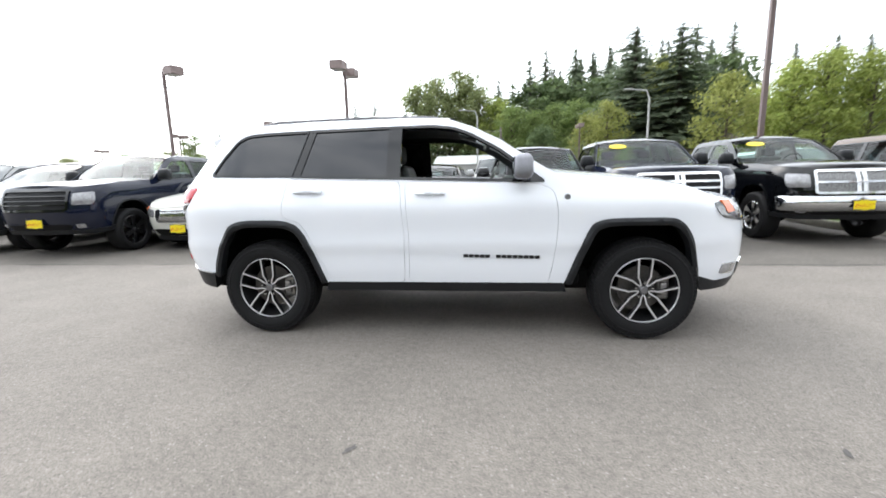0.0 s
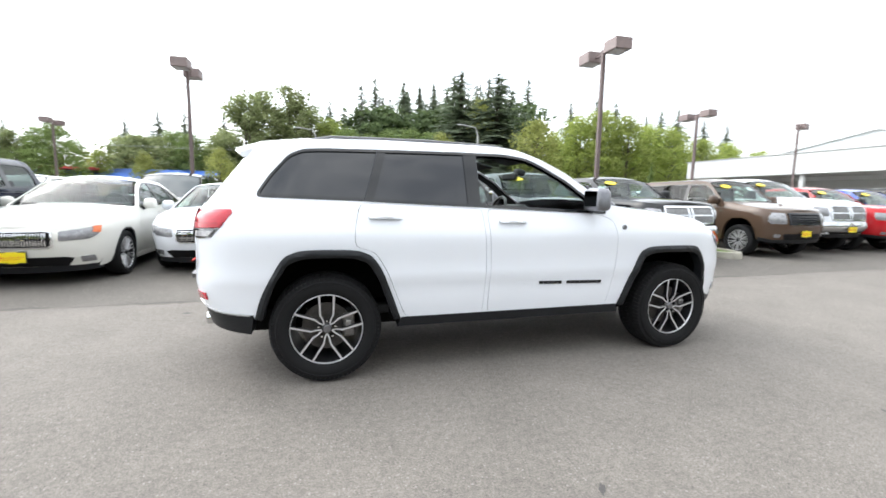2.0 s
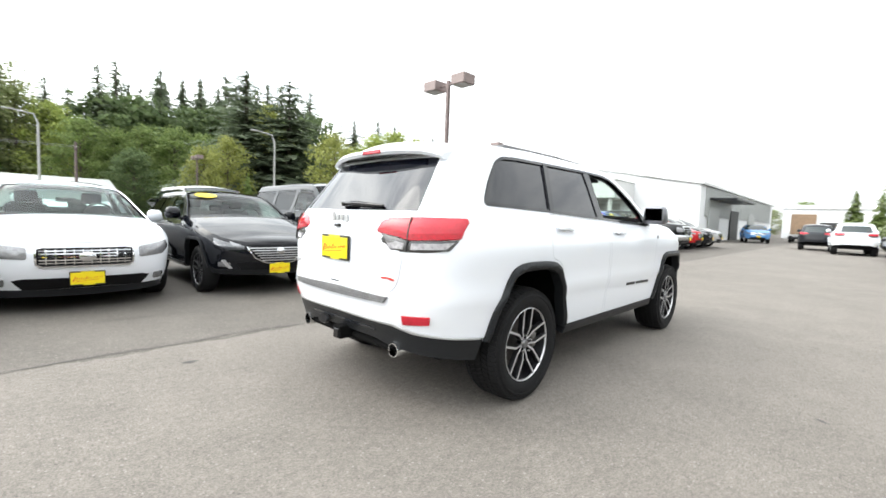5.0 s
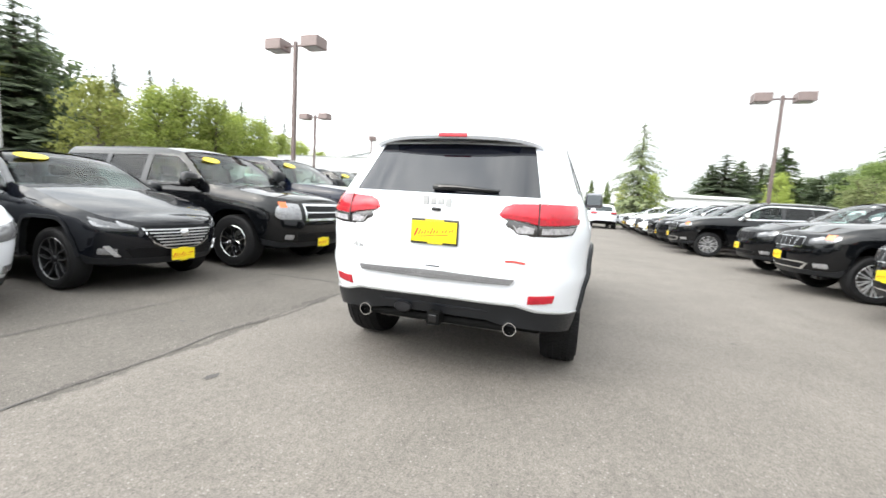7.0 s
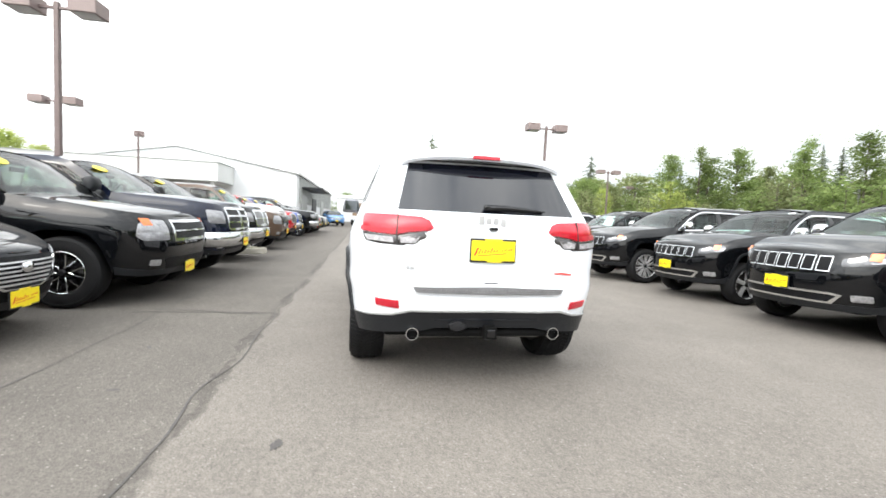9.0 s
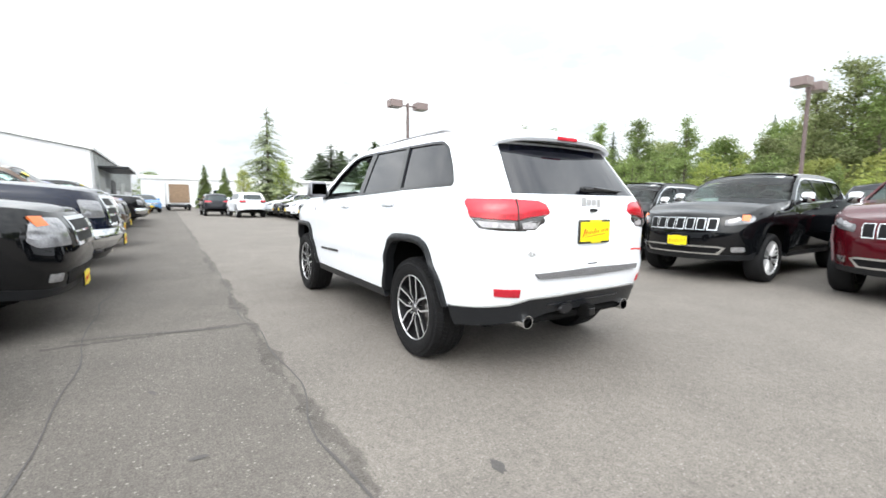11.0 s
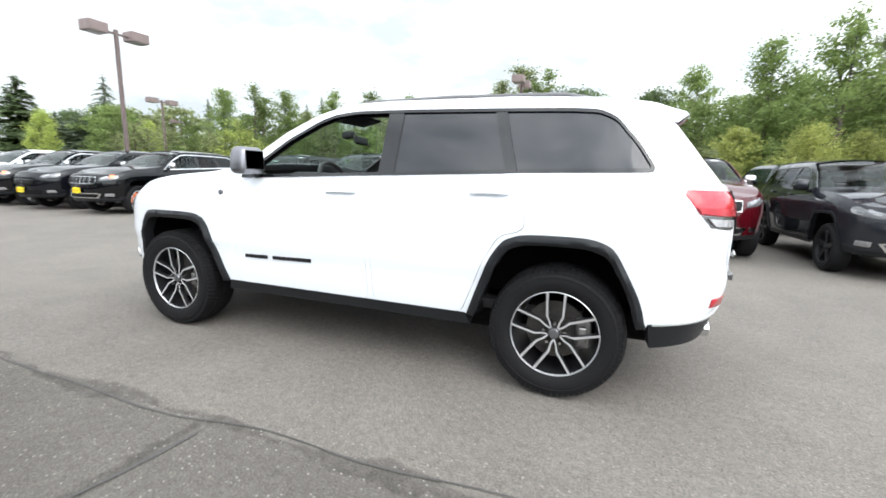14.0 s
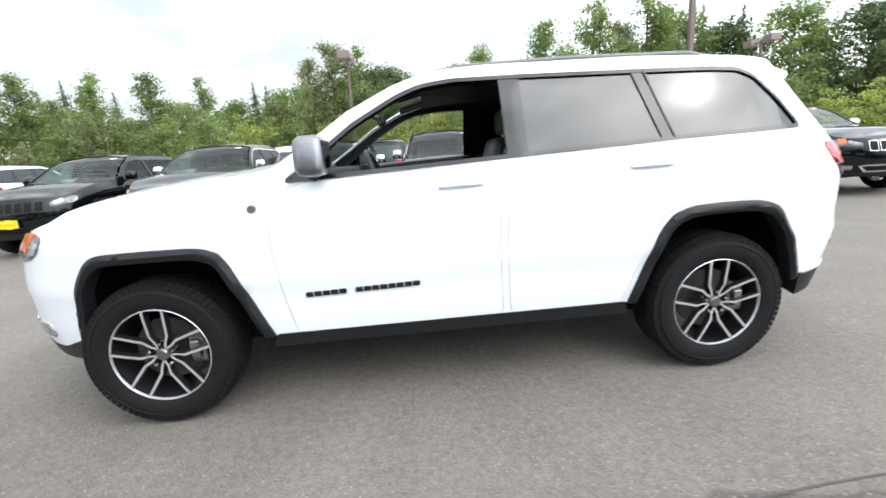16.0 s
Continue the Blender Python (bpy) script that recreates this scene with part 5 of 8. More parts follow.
# ---- ground ----
def asphalt():
    """Worn asphalt: fine stones, pale chips, broad wear, an older darker strip to the north and smudges along its seam."""
    m, n, l, b = shader("asphalt")
    tc = n.new("ShaderNodeTexCoord")

    def noise_tex(scale, detail, rough=0.55):
        t = n.new("ShaderNodeTexNoise")
        t.inputs["Scale"].default_value, t.inputs["Detail"].default_value, t.inputs["Roughness"].default_value = scale, detail, rough
        l.new(tc.outputs["Object"], t.inputs["Vector"])
        return t.outputs["Fac"]

    def math_(op, a, c, clamp=False):
        t = n.new("ShaderNodeMath")
        t.operation, t.use_clamp = op, clamp
        for k, v in enumerate((a, c)):
            if isinstance(v, (int, float)):
                t.inputs[k].default_value = v
            else:
                l.new(v, t.inputs[k])
        return t.outputs[0]

    def remap(v, a, c, d, e):
        t = n.new("ShaderNodeMapRange")
        l.new(v, t.inputs["Value"])
        for k, q in zip(("From Min", "From Max", "To Min", "To Max"), (a, c, d, e)):
            t.inputs[k].default_value = q
        return t.outputs["Result"]

    big, mid, fine = noise_tex(0.28, 4), noise_tex(2.6, 5), noise_tex(95, 3, 0.7)
    grit, blot = noise_tex(24, 4, 0.75), noise_tex(0.8, 6, 0.68)
    tone = math_("MULTIPLY", remap(big, 0.3, 0.7, 0.93, 1.06), remap(mid, 0.3, 0.7, 0.93, 1.07))
    tone = math_("MULTIPLY", tone, remap(blot, 0.32, 0.68, 0.91, 1.08))
    tone = math_("MULTIPLY", tone, remap(grit, 0.32, 0.68, 0.80, 1.20))
    tone = math_("MULTIPLY", tone, remap(fine, 0.28, 0.72, 0.61, 1.39))
    vo = n.new("ShaderNodeTexVoronoi")
    vo.inputs["Scale"].default_value = 48
    l.new(tc.outputs["Object"], vo.inputs["Vector"])
    sep = n.new("ShaderNodeSeparateColor")
    l.new(vo.outputs["Color"], sep.inputs["Color"])
    chip = math_("MULTIPLY", remap(vo.outputs["Distance"], 0.16, 0.34, 1, 0), remap(sep.outputs["Red"], 0.80, 0.90, 0, 1))
    dark = math_("MULTIPLY", remap(vo.outputs["Distance"], 0.16, 0.36, 1, 0), remap(sep.outputs["Green"], 0.88, 0.94, 0, 1))
    tone = math_("MULTIPLY", tone, math_("SUBTRACT", 1.0, math_("MULTIPLY", dark, 0.35)))
    # the seam at y = 1.8 and the older strip beyond
    xyz = n.new("ShaderNodeSeparateXYZ")
    l.new(tc.outputs["Object"], xyz.inputs["Vector"])
    wob = math_("ADD", remap(noise_tex(0.9, 3), 0, 1, -0.10, 0.10), remap(noise_tex(6, 4), 0, 1, -0.07, 0.07))
    d = math_("ADD", math_("SUBTRACT", xyz.outputs["Y"], 1.80), wob)
    north = remap(d, -0.05, 0.07, 1.0, 0.72)
    tone = math_("MULTIPLY", tone, north)
    patchy = remap(noise_tex(1.3, 4), 0.40, 0.58, 0.015, 0.085)
    near = math_("MULTIPLY", math_("SUBTRACT", patchy, math_("ABSOLUTE", d, 0)), 40.0, True)
    cross = math_("ABSOLUTE", math_("ADD", math_("SUBTRACT", xyz.outputs["X"], 0.13), math_("MULTIPLY", wob, 0.8)), 0)
    run = math_("MULTIPLY", math_("GREATER_THAN", xyz.outputs["Y"], 1.8), math_("LESS_THAN", xyz.outputs["Y"], 3.3))
    arm = math_("MULTIPLY", math_("MULTIPLY", math_("SUBTRACT", 0.045, cross), 40.0, True), run)
    smudge = math_("MULTIPLY", math_("MAXIMUM", near, arm), remap(noise_tex(9, 4), 0.35, 0.6, 0.55, 1.0))
    tone = math_("MULTIPLY", tone, math_("SUBTRACT", 1.0, math_("MULTIPLY", smudge, 0.42)))
    col = n.new("ShaderNodeVectorMath")
    col.operation = "SCALE"
    col.inputs[0].default_value = (0.166, 0.150, 0.133)
    l.new(tone, col.inputs["Scale"])
    mix = n.new("ShaderNodeMix")
    mix.data_type = "RGBA"
    mix.inputs["B"].default_value = (0.27, 0.253, 0.23, 1)
    l.new(chip, mix.inputs["Factor"])
    l.new(col.outputs["Vector"], mix.inputs["A"])
    l.new(mix.outputs["Result"], b.inputs["Base Color"])
    l.new(remap(fine, 0.3, 0.7, 0.95, 0.78), b.inputs["Roughness"])
    b.inputs["Specular IOR Level"].default_value = 0.3
    bp = n.new("ShaderNodeBump")
    bp.inputs["Strength"].default_value, bp.inputs["Distance"].default_value = 0.7, 0.005
    l.new(math_("ADD", fine, math_("MULTIPLY", grit, 0.8)), bp.inputs["Height"])
    l.new(bp.outputs["Normal"], b.inputs["Normal"])
    return m


M_ASPHALT = asphalt()


def flat_grid(name, x0, x1, y0, y1, z, material, nx=8, ny=8):
    V = [(x0 + (x1 - x0) * i / nx, y0 + (y1 - y0) * j / ny, z) for i in range(nx + 1) for j in range(ny + 1)]
    F = [(i * (ny + 1) + j, (i + 1) * (ny + 1) + j, (i + 1) * (ny + 1) + j + 1, i * (ny + 1) + j + 1) for i in range(nx) for j in range(ny)]
    me = as_mesh(name, V, F, smooth=False)
    return part(name, me, material)


ground = tagged(flat_grid("ground", -1500, 1500, -1500, 1500, 0, M_ASPHALT), "grey worn asphalt of a car lot with fine stones", "ground", kind="structure")


# ---- asphalt seams, kerb and stains ----
rng = np.random.default_rng(7)
M_TAR = plain("dark_tar_seam", (0.075, 0.070, 0.066), rough=0.85, bump=0.4, grain=70, dirt=0.35, scale=4)
M_PATCH = plain("older_dark_asphalt", (0.150, 0.144, 0.136), rough=0.9, bump=0.5, grain=55, dirt=0.25, scale=0.7)
M_CONCRETE = plain("kerb_concrete", (0.34, 0.32, 0.27), rough=0.85, bump=0.4, grain=60, dirt=0.3, scale=4)
M_GRASS = plain("grass", (0.10, 0.15, 0.03), rough=0.95, bump=1.0, grain=40, dirt=0.5, scale=3)
M_LINE = plain("worn_white_line", (0.30, 0.295, 0.285), rough=0.8, dirt=0.45, scale=8)


def ragged_strip(name, pts, width, z, material, label, step=0.12, wander=0.03, kind="structure"):
    """A flat strip along points with ragged edges."""
    P = []
    for p, q in zip(pts, pts[1:]):
        n = max(1, int(math.dist(p, q) / step))
        P += [(p[0] + (q[0] - p[0]) * k / n, p[1] + (q[1] - p[1]) * k / n) for k in range(n)]
    P.append(pts[-1])
    V, F = [], []
    w = width
    for i, p in enumerate(P):
        q, r = P[max(i - 1, 0)], P[min(i + 1, len(P) - 1)]
        d = Vector((r[0] - q[0], r[1] - q[1])).normalized()
        s = Vector((-d.y, d.x))
        c = Vector(p) + s * noise.noise(Vector((p[0] * 1.3, p[1] * 1.3, 3))) * wander * 2
        hw = w * (0.35 + 1.1 * abs(noise.noise(Vector((p[0] * 2.1, p[1] * 2.1, 9)))) + 0.25 * rng.random())
        V += [(*(c + s * hw), z), (*(c - s * hw), z)]
    F = [(2 * i + 1, 2 * i + 3, 2 * i + 2, 2 * i) for i in range(len(P) - 1)]
    return tagged(part(name, as_mesh(name, V, F, smooth=False), material), label, "ground", kind=kind)


ragged_strip("seam", [(x, 1.80 + 0.03 * math.sin(x * 1.7) + 0.02 * math.sin(x * 5.1)) for x in np.arange(-4.5, 24, 0.25)], 0.009, 0.004, M_TAR, "thin dark ragged crack along an asphalt seam", step=0.05, wander=0.03)
ragged_strip("seam_cross", [(0.06, 1.9), (0.12, 2.4), (0.2, 2.8), (0.26, 3.15)], 0.018, 0.004, M_TAR, "dark cross crack in worn asphalt", step=0.05, wander=0.03)
ragged_strip("seam_far", [(x, 3.04 + 0.05 * math.sin(x * 1.3) + 0.02 * math.sin(x * 4.3)) for x in np.arange(-3.2, 12, 0.25)], 0.008, 0.004, M_TAR, "thin dark crack along a second asphalt seam", step=0.05, wander=0.03)
for x, y, a, w in ((-2.87, 1.235, -10, 0.050), (1.9, -2.2, 70, 0.03), (-0.3, -2.35, 60, 0.035), (-1.2, 2.55, 20, 0.035), (-2.1, 2.35, 80, 0.04), (1.3, -2.55, 10, 0.025)):
    ca, sa = math.cos(radians(a)), math.sin(radians(a))
    V = [(x, y, 0.0035)]
    for k in range(18):
        t = 2 * math.pi * k / 18
        r_ = w * (0.75 + 0.5 * noise.noise(Vector((math.cos(t) * 1.5 + x, math.sin(t) * 1.5 + y, 4))))
        u, v = 1.5 * r_ * math.cos(t), 0.62 * r_ * math.sin(t)
        V.append((x + u * ca - v * sa, y + u * sa + v * ca, 0.0035))
    tagged(part("stain", as_mesh("stain", V, [(0, k + 1, (k + 1) % 18 + 1) for k in range(18)], smooth=False), M_TAR), "small dark oil stain on asphalt", "ground", kind="structure")
# kerbed island with grass and a light post
isl = tagged(new("kerb_island"), "low concrete kerb island with grass", "kerb", kind="structure")
ring_pts = [(7.75 + 0.62 * math.cos(t), 5.6 + 2.1 * math.sin(t)) for t in np.linspace(0, 2 * math.pi, 40, endpoint=False)]
V, F = [], []
for k, (x, y) in enumerate(ring_pts):
    dx, dy = (x - 7.75), (y - 5.6)
    for s, z in ((1.0, 0.0), (0.985, 0.13), (0.96, 0.15), (0.80, 0.15), (0.79, 0.11)):
        V.append((7.75 + dx * s, 5.6 + dy * (1 - (1 - s) * 0.3), z))
F = [(5 * k + j, 5 * ((k + 1) % 40) + j, 5 * ((k + 1) % 40) + j + 1, 5 * k + j + 1) for k in range(40) for j in range(4)]
part("kerb", as_mesh("kerb", V, F), M_CONCRETE, isl)
part("grass_fill", as_mesh("grass_fill", [V[5 * k + 4] for k in range(40)] + [(7.75, 5.6, 0.16)], [(k, (k + 1) % 40, 40) for k in range(40)]), M_GRASS, isl)

# ---- lot lamps ----
M_POLE = plain("bronze_painted_steel", (0.15, 0.112, 0.106), rough=0.5, metal=0.2, dirt=0.2)
M_HEAD = plain("bronze_lamp_housing", (0.22, 0.17, 0.16), rough=0.5, metal=0.2, dirt=0.15)
M_LENS = plain("lamp_glass", (0.45, 0.44, 0.42), rough=0.25)
M_GALV = plain("galvanised_steel", (0.42, 0.42, 0.41), rough=0.5, metal=0.7)


def lot_lamp(heads=2, turn=90, height=6.02):
    """A square pole on a concrete foot with shoebox heads; the heads lie along its x."""
    lamp = tagged(new("lot_lamp"), f"bronze square pole lamp with {'two shoebox heads' if heads == 2 else 'a single shoebox head'}", "street lamp", "lot lamps")
    bm = soft_box(0.118, 0.118, height, 0.012, at=(0, 0, height / 2))
    part("pole", bm, M_POLE, lamp)
    part("base", lathe([(0, 0.62), (0.24, 0.62), (0.26, 0.58), (0.27, 0.0)], 20, axis="z"), M_CONCRETE, lamp)
    for s in ((-1, 1) if heads == 2 else (1,)):
        arm = part("arm", soft_box(0.36, 0.07, 0.07, 0.01, at=(s * 0.24, 0, height - 0.14)), M_POLE, lamp)
        bm = soft_box(0.62, 0.56, 0.34, 0.02, at=(s * 0.70, 0, height - 0.10))
        head = part("lamp_head", bm, M_HEAD, lamp)
        part("lens", soft_box(0.50, 0.46, 0.012, 0.004, at=(s * 0.70, 0, height - 0.275)), M_LENS, head)
    return lamp


two, one = lot_lamp(2), lot_lamp(1)
for k, (x, y) in enumerate(((7.30, 8.35), (-6.1, 15.0), (18.4, 15.2), (15.1, -7.85), (28.7, -19.6), (2.7, -19.2), (-7.07, -8.0), (-19.2, -20.4), (-32, 38), (-18.5, 32), (-56, 53), (40, -30), (9, 42))):
    (two if k == 0 else copy_thing(two, pose(0, 0, 0))).matrix_basis = pose(x, y, 0, 0, 0, 88)
one.matrix_basis = pose(-13.84, 13.89, 0, 0, 0, -20)
for x, y, r in ((26.3, 15.4, 20),):
    copy_thing(one, pose(x, y, 0, 0, 0, r))


def street_light(x, y, h, turn, reach=1.6):
    s = tagged(new("street_light"), "galvanised street light with a curved arm", "street lamp", "street lights")
    part("pole", tube([(0, 0, 0), (0, 0, h * 0.9), (reach * 0.15, 0, h * 0.98), (reach, 0, h)], [0.11, 0.08, 0.06, 0.05]), M_GALV, s)
    part("lamp_head", soft_box(0.6, 0.22, 0.12, 0.04, at=(reach + 0.2, 0, h)), M_GALV, s)
    s.matrix_basis = pose(x, y, 0, 0, 0, turn)


def utility_pole(x, y, lines):
    """A timber pole with a crossarm; lines gives how far its two wires run to the west."""
    u = tagged(new("utility_pole"), "weathered timber utility pole with a crossarm", "utility pole", "utility poles")
    part("pole", tube([(0, 0, 0), (0, 0, 6.9)], [0.15, 0.10], 10), M_POLE, u)
    part("crossarm", soft_box(0.10, 1.6, 0.12, 0.01, at=(0, 0, 6.35)), M_POLE, u)
    for s in (-0.7, 0.7):
        part("insulator", lathe([(0, 6.52), (0.03, 6.51), (0.04, 6.45), (0.03, 6.40)], 10, axis="z"), M_GALV, u, m=pose(0, s, 0))
        if lines:
            part("wire", tube([(-lines * k / 10, s, 6.50 - 1.4 * (k / 10) * (1 - k / 10)) for k in range(11)], 0.014, 4), M_GALV, u)
    u.matrix_basis = pose(x, y, 0)


utility_pole(1.2, 50.0, 42.0)
utility_pole(-40.8, 50.0, 0.0)
street_light(13.6, 36.0, 8.2, 180)
street_light(22.0, 40.0, 6.2, 10)
street_light(-1.5, 46.0, 8.5, 180)
street_light(27.0, -47.0, 7.5, 90, 0.3)
street_light(22.0, -37.0, 5.6, 90, 0.8)

# ---- showroom with a canopy, east ----
M_WALLWHITE = plain("white_painted_siding", (0.72, 0.73, 0.74), rough=0.6, dirt=0.06, scale=0.4, bump=0.2, grain=20)
M_FASCIA = plain("pale_grey_fascia", (0.62, 0.63, 0.62), rough=0.6, dirt=0.1, scale=0.5)
M_CORRUG = plain("grey_corrugated_steel", (0.36, 0.37, 0.36), rough=0.5, metal=0.4, dirt=0.15, scale=0.8)
M_ROOFGREY = plain("grey_roof_sheet", (0.30, 0.31, 0.32), rough=0.6, dirt=0.15)
# the white wall's colour darkened to hold the shade under the canopy
M_SHADOWWALL = plain("canopy_shade_grey", (0.45, 0.45, 0.44), rough=0.7, dirt=0.1)
M_DARKDOOR = plain("dark_doorway", (0.03, 0.03, 0.03), rough=0.7)
M_BLUEROOF = plain("blue_metal_roof", (0.03, 0.12, 0.45), rough=0.5, dirt=0.15)
M_REDROOF = plain("red_metal_roof", (0.40, 0.04, 0.03), rough=0.5, dirt=0.15)
M_SHINGLE = plain("brown_shingle_roof", (0.16, 0.135, 0.12), rough=0.9, bump=0.8, grain=30, dirt=0.3)
M_TIMBER = plain("timber_wall", (0.25, 0.17, 0.11), rough=0.8, dirt=0.3)


def gable_house(name, label, x0, x1, y0, y1, eave, peak, wall, roof, along="x", over=0.25):
    """A long building with a pitched roof; the ridge runs along x or y."""
    b = tagged(new(name), label, "building")
    t = 0.2
    if along == "x":
        ym = (y0 + y1) / 2
        prof = [(y0, 0), (y1, 0), (y1, eave), (ym, peak), (y0, eave)]
        V = [(x, y, z) for x in (x0, x1) for y, z in prof]
        rf = [(y0 - over, eave - over * (peak - eave) / (ym - y0)), (ym, peak), (y1 + over, eave - over * (peak - eave) / (ym - y0))]
        R = [(x, y, z + dz) for x in (x0 - over, x1 + over) for dz in (0.03, 0.03 + t) for y, z in rf]
    else:
        xm = (x0 + x1) / 2
        prof = [(x0, 0), (x1, 0), (x1, eave), (xm, peak), (x0, eave)]
        V = [(x, y, z) for y in (y0, y1) for x, z in prof]
        rf = [(x0 - over, eave - over * (peak - eave) / (xm - x0)), (xm, peak), (x1 + over, eave - over * (peak - eave) / (xm - x0))]
        R = [(x, y, z + dz) for y in (y0 - over, y1 + over) for dz in (0.03, 0.03 + t) for x, z in rf]
    F = [(0, 1, 2, 3, 4), (9, 8, 7, 6, 5)] + [(i, i + 5, (i + 1) % 5 + 5, (i + 1) % 5) for i in range(5)]
    part("wall", as_mesh("wall", V, F, smooth=False), wall, b)
    a = [0, 1, 2]
    F = []
    for i in (0, 1):
        F += [(i, i + 1, i + 7, i + 6), (i + 3, i + 9, i + 10, i + 4), (i, i + 3, i + 4, i + 1), (i + 6, i + 7, i + 10, i + 9)]
    F += [(0, 6, 9, 3), (2, 5, 11, 8)]
    part("roof", as_mesh("roof", R, F, smooth=False), roof, b)
    return b


show = gable_house("showroom_building", "large white showroom hall with a low pitched roof", 36.3, 78, 7.0, 27.0, 4.75, 6.5, M_WALLWHITE, M_FASCIA)
can = part("canopy", soft_box(4.4, 16.5, 1.5, 0.05, at=(34.2, 20.6, 4.15)), M_FASCIA, show)
part("canopy_cap", soft_box(4.5, 16.6, 0.08, 0.02, at=(34.2, 20.6, 4.93)), M_CORRUG, can)
for y in (12.9, 19.0, 25.5):
    part("canopy_post", soft_box(0.30, 0.30, 3.4, 0.03, at=(32.5, y, 1.7)), M_FASCIA, show)
# thin grey panel over the white wall: canopy shade put in as colour
part("canopy_shade_panel", soft_box(0.06, 14, 3.0, 0.01, at=(36.25, 20.5, 1.6)), M_SHADOWWALL, show)
for k in range(5):
    w = part("window", soft_box(0.08, 2.2, 2.0, 0.02, at=(36.22, 15.4 + k * 2.6, 1.5)), M_FASCIA, show)
    part("pane", soft_box(0.02, 2.0, 1.8, 0.01, at=(36.17, 15.4 + k * 2.6, 1.5)), M_DARKGLASS, w)
part("corrugated_side", soft_box(38, 0.08, 2.5, 0.01, at=(57, 6.95, 3.4)), M_CORRUG, show)
for k in range(60):
    part("rib", soft_box(0.06, 0.05, 2.4, 0.01, at=(38.4 + k * 0.62, 6.90, 3.4)), M_CORRUG, show)
part("awning", soft_box(9.0, 2.0, 0.18, 0.03, at=(43.5, 5.9, 3.7)), M_PLASTIC, show)
for x in (41, 50, 60):
    part("roller_door", soft_box(4.0, 0.10, 3.0, 0.02, at=(x, 6.90, 1.5)), M_DARKDOOR if x == 50 else M_CORRUG, show)
far = gable_house("far_warehouse", "white far warehouse with a low roof", 82, 100, -22, 6.0, 4.6, 5.4, M_WALLWHITE, M_FASCIA, along="y")
part("dark_door", soft_box(0.1, 3.4, 2.6, 0.02, at=(81.95, 1.0, 1.3)), M_DARKDOOR, far)
part("window", soft_box(0.1, 3.0, 1.0, 0.02, at=(81.95, -6.0, 2.4)), M_DARKGLASS, far)
shed = gable_house("white_shed", "low white shed behind parked cars", 47, 60, -17.5, -9.5, 3.2, 3.6, M_WALLWHITE, M_FASCIA, along="y")
truck = tagged(new("box_truck"), "white box truck seen from behind with its rear door open", "truck")
part("cargo_box", soft_box(5.5, 2.3, 2.4, 0.04, at=(2.8, 0, 1.9)), M_WALLWHITE, truck)
part("rear_opening", soft_box(0.06, 1.9, 2.0, 0.02, at=(0.02, 0, 1.85)), M_TIMBER, truck)
part("rear_bumper", soft_box(0.2, 2.2, 0.2, 0.03, at=(0.0, 0, 0.5)), M_PLASTIC, truck)
part("cab", soft_box(1.8, 2.1, 1.9, 0.2, at=(6.6, 0, 1.4)), M_WHITE, truck)
for x in (1.2, 6.6):
    for s in (-1, 1):
        w = make_wheel(0.42, 0.24, 0.25, "five", M_STEEL)
        w.parent = truck
        w.matrix_local = pose(x, s * 0.95, 0.42, 0, 0, 0 if s == -1 else 180)
truck.matrix_basis = pose(50.5, 1.3, 0, 0, 0, 2)
# far buildings, north-west and north
st = gable_house("roadside_store", "roadside store with a blue metal roof", -36, -16, 62, 72, 2.6, 4.3, M_TIMBER, M_BLUEROOF, over=0.8)
part("red_roof_end", soft_box(7, 10.5, 0.3, 0.02, at=(-32.5, 66.5, 4.2)), M_REDROOF, st)
gr = gable_house("grey_shop", "low grey shop with white trim", -7, 4, 52, 60, 2.6, 3.7, M_FASCIA, M_CORRUG, over=0.5)
for k in range(4):
    part("window", soft_box(1.6, 0.1, 1.0, 0.02, at=(-5 + k * 2.6, 51.95, 1.5)), M_DARKGLASS, gr)
hip = tagged(new("shingle_pavilion"), "pavilion with a brown shingle roof", "building")
part("roof", as_mesh("roof", [(-4.2, -4.2, 2.4), (4.2, -4.2, 2.4), (4.2, 4.2, 2.4), (-4.2, 4.2, 2.4), (-0.3, -0.3, 4.6), (0.3, -0.3, 4.6), (0.3, 0.3, 4.6), (-0.3, 0.3, 4.6)],
                     [(0, 1, 5, 4), (1, 2, 6, 5), (2, 3, 7, 6), (3, 0, 4, 7), (4, 5, 6, 7), (3, 2, 1, 0)], smooth=False), M_SHINGLE, hip)
part("wall", soft_box(6.6, 6.6, 2.5, 0.05, at=(0, 0, 1.22)), M_TIMBER, hip)
hip.matrix_basis = pose(22.5, 41.5, 0, 0, 0, 20)
# ---- the white off-roader in the middle ----
hero, hero_skin = build_car("off_road_suv", SUV, M_WHITE, "glossy white off-road SUV with black arches and open front windows", "car", hero=True, R=0.378, rr=0.245, tw=0.26, wheel="twin", fine=0.045, roof_rail=M_STRIP, group="main car", plate_on=True, amber=True)


# ---- the main car's own details ----
def on_skin(x, z, out=0.0):
    """A place on the right flank."""
    p = hero_skin.on(np.array(hero_skin.at([(x, z)])), out)[0]
    return float(p[0]), float(p[1]), float(p[2])


def on_tail(y, z, out=0.0):
    p = hero_skin.on(np.array(hero_skin.at([("r", abs(y), z)])), out)[0]
    return float(p[0]), float(y), float(p[2])


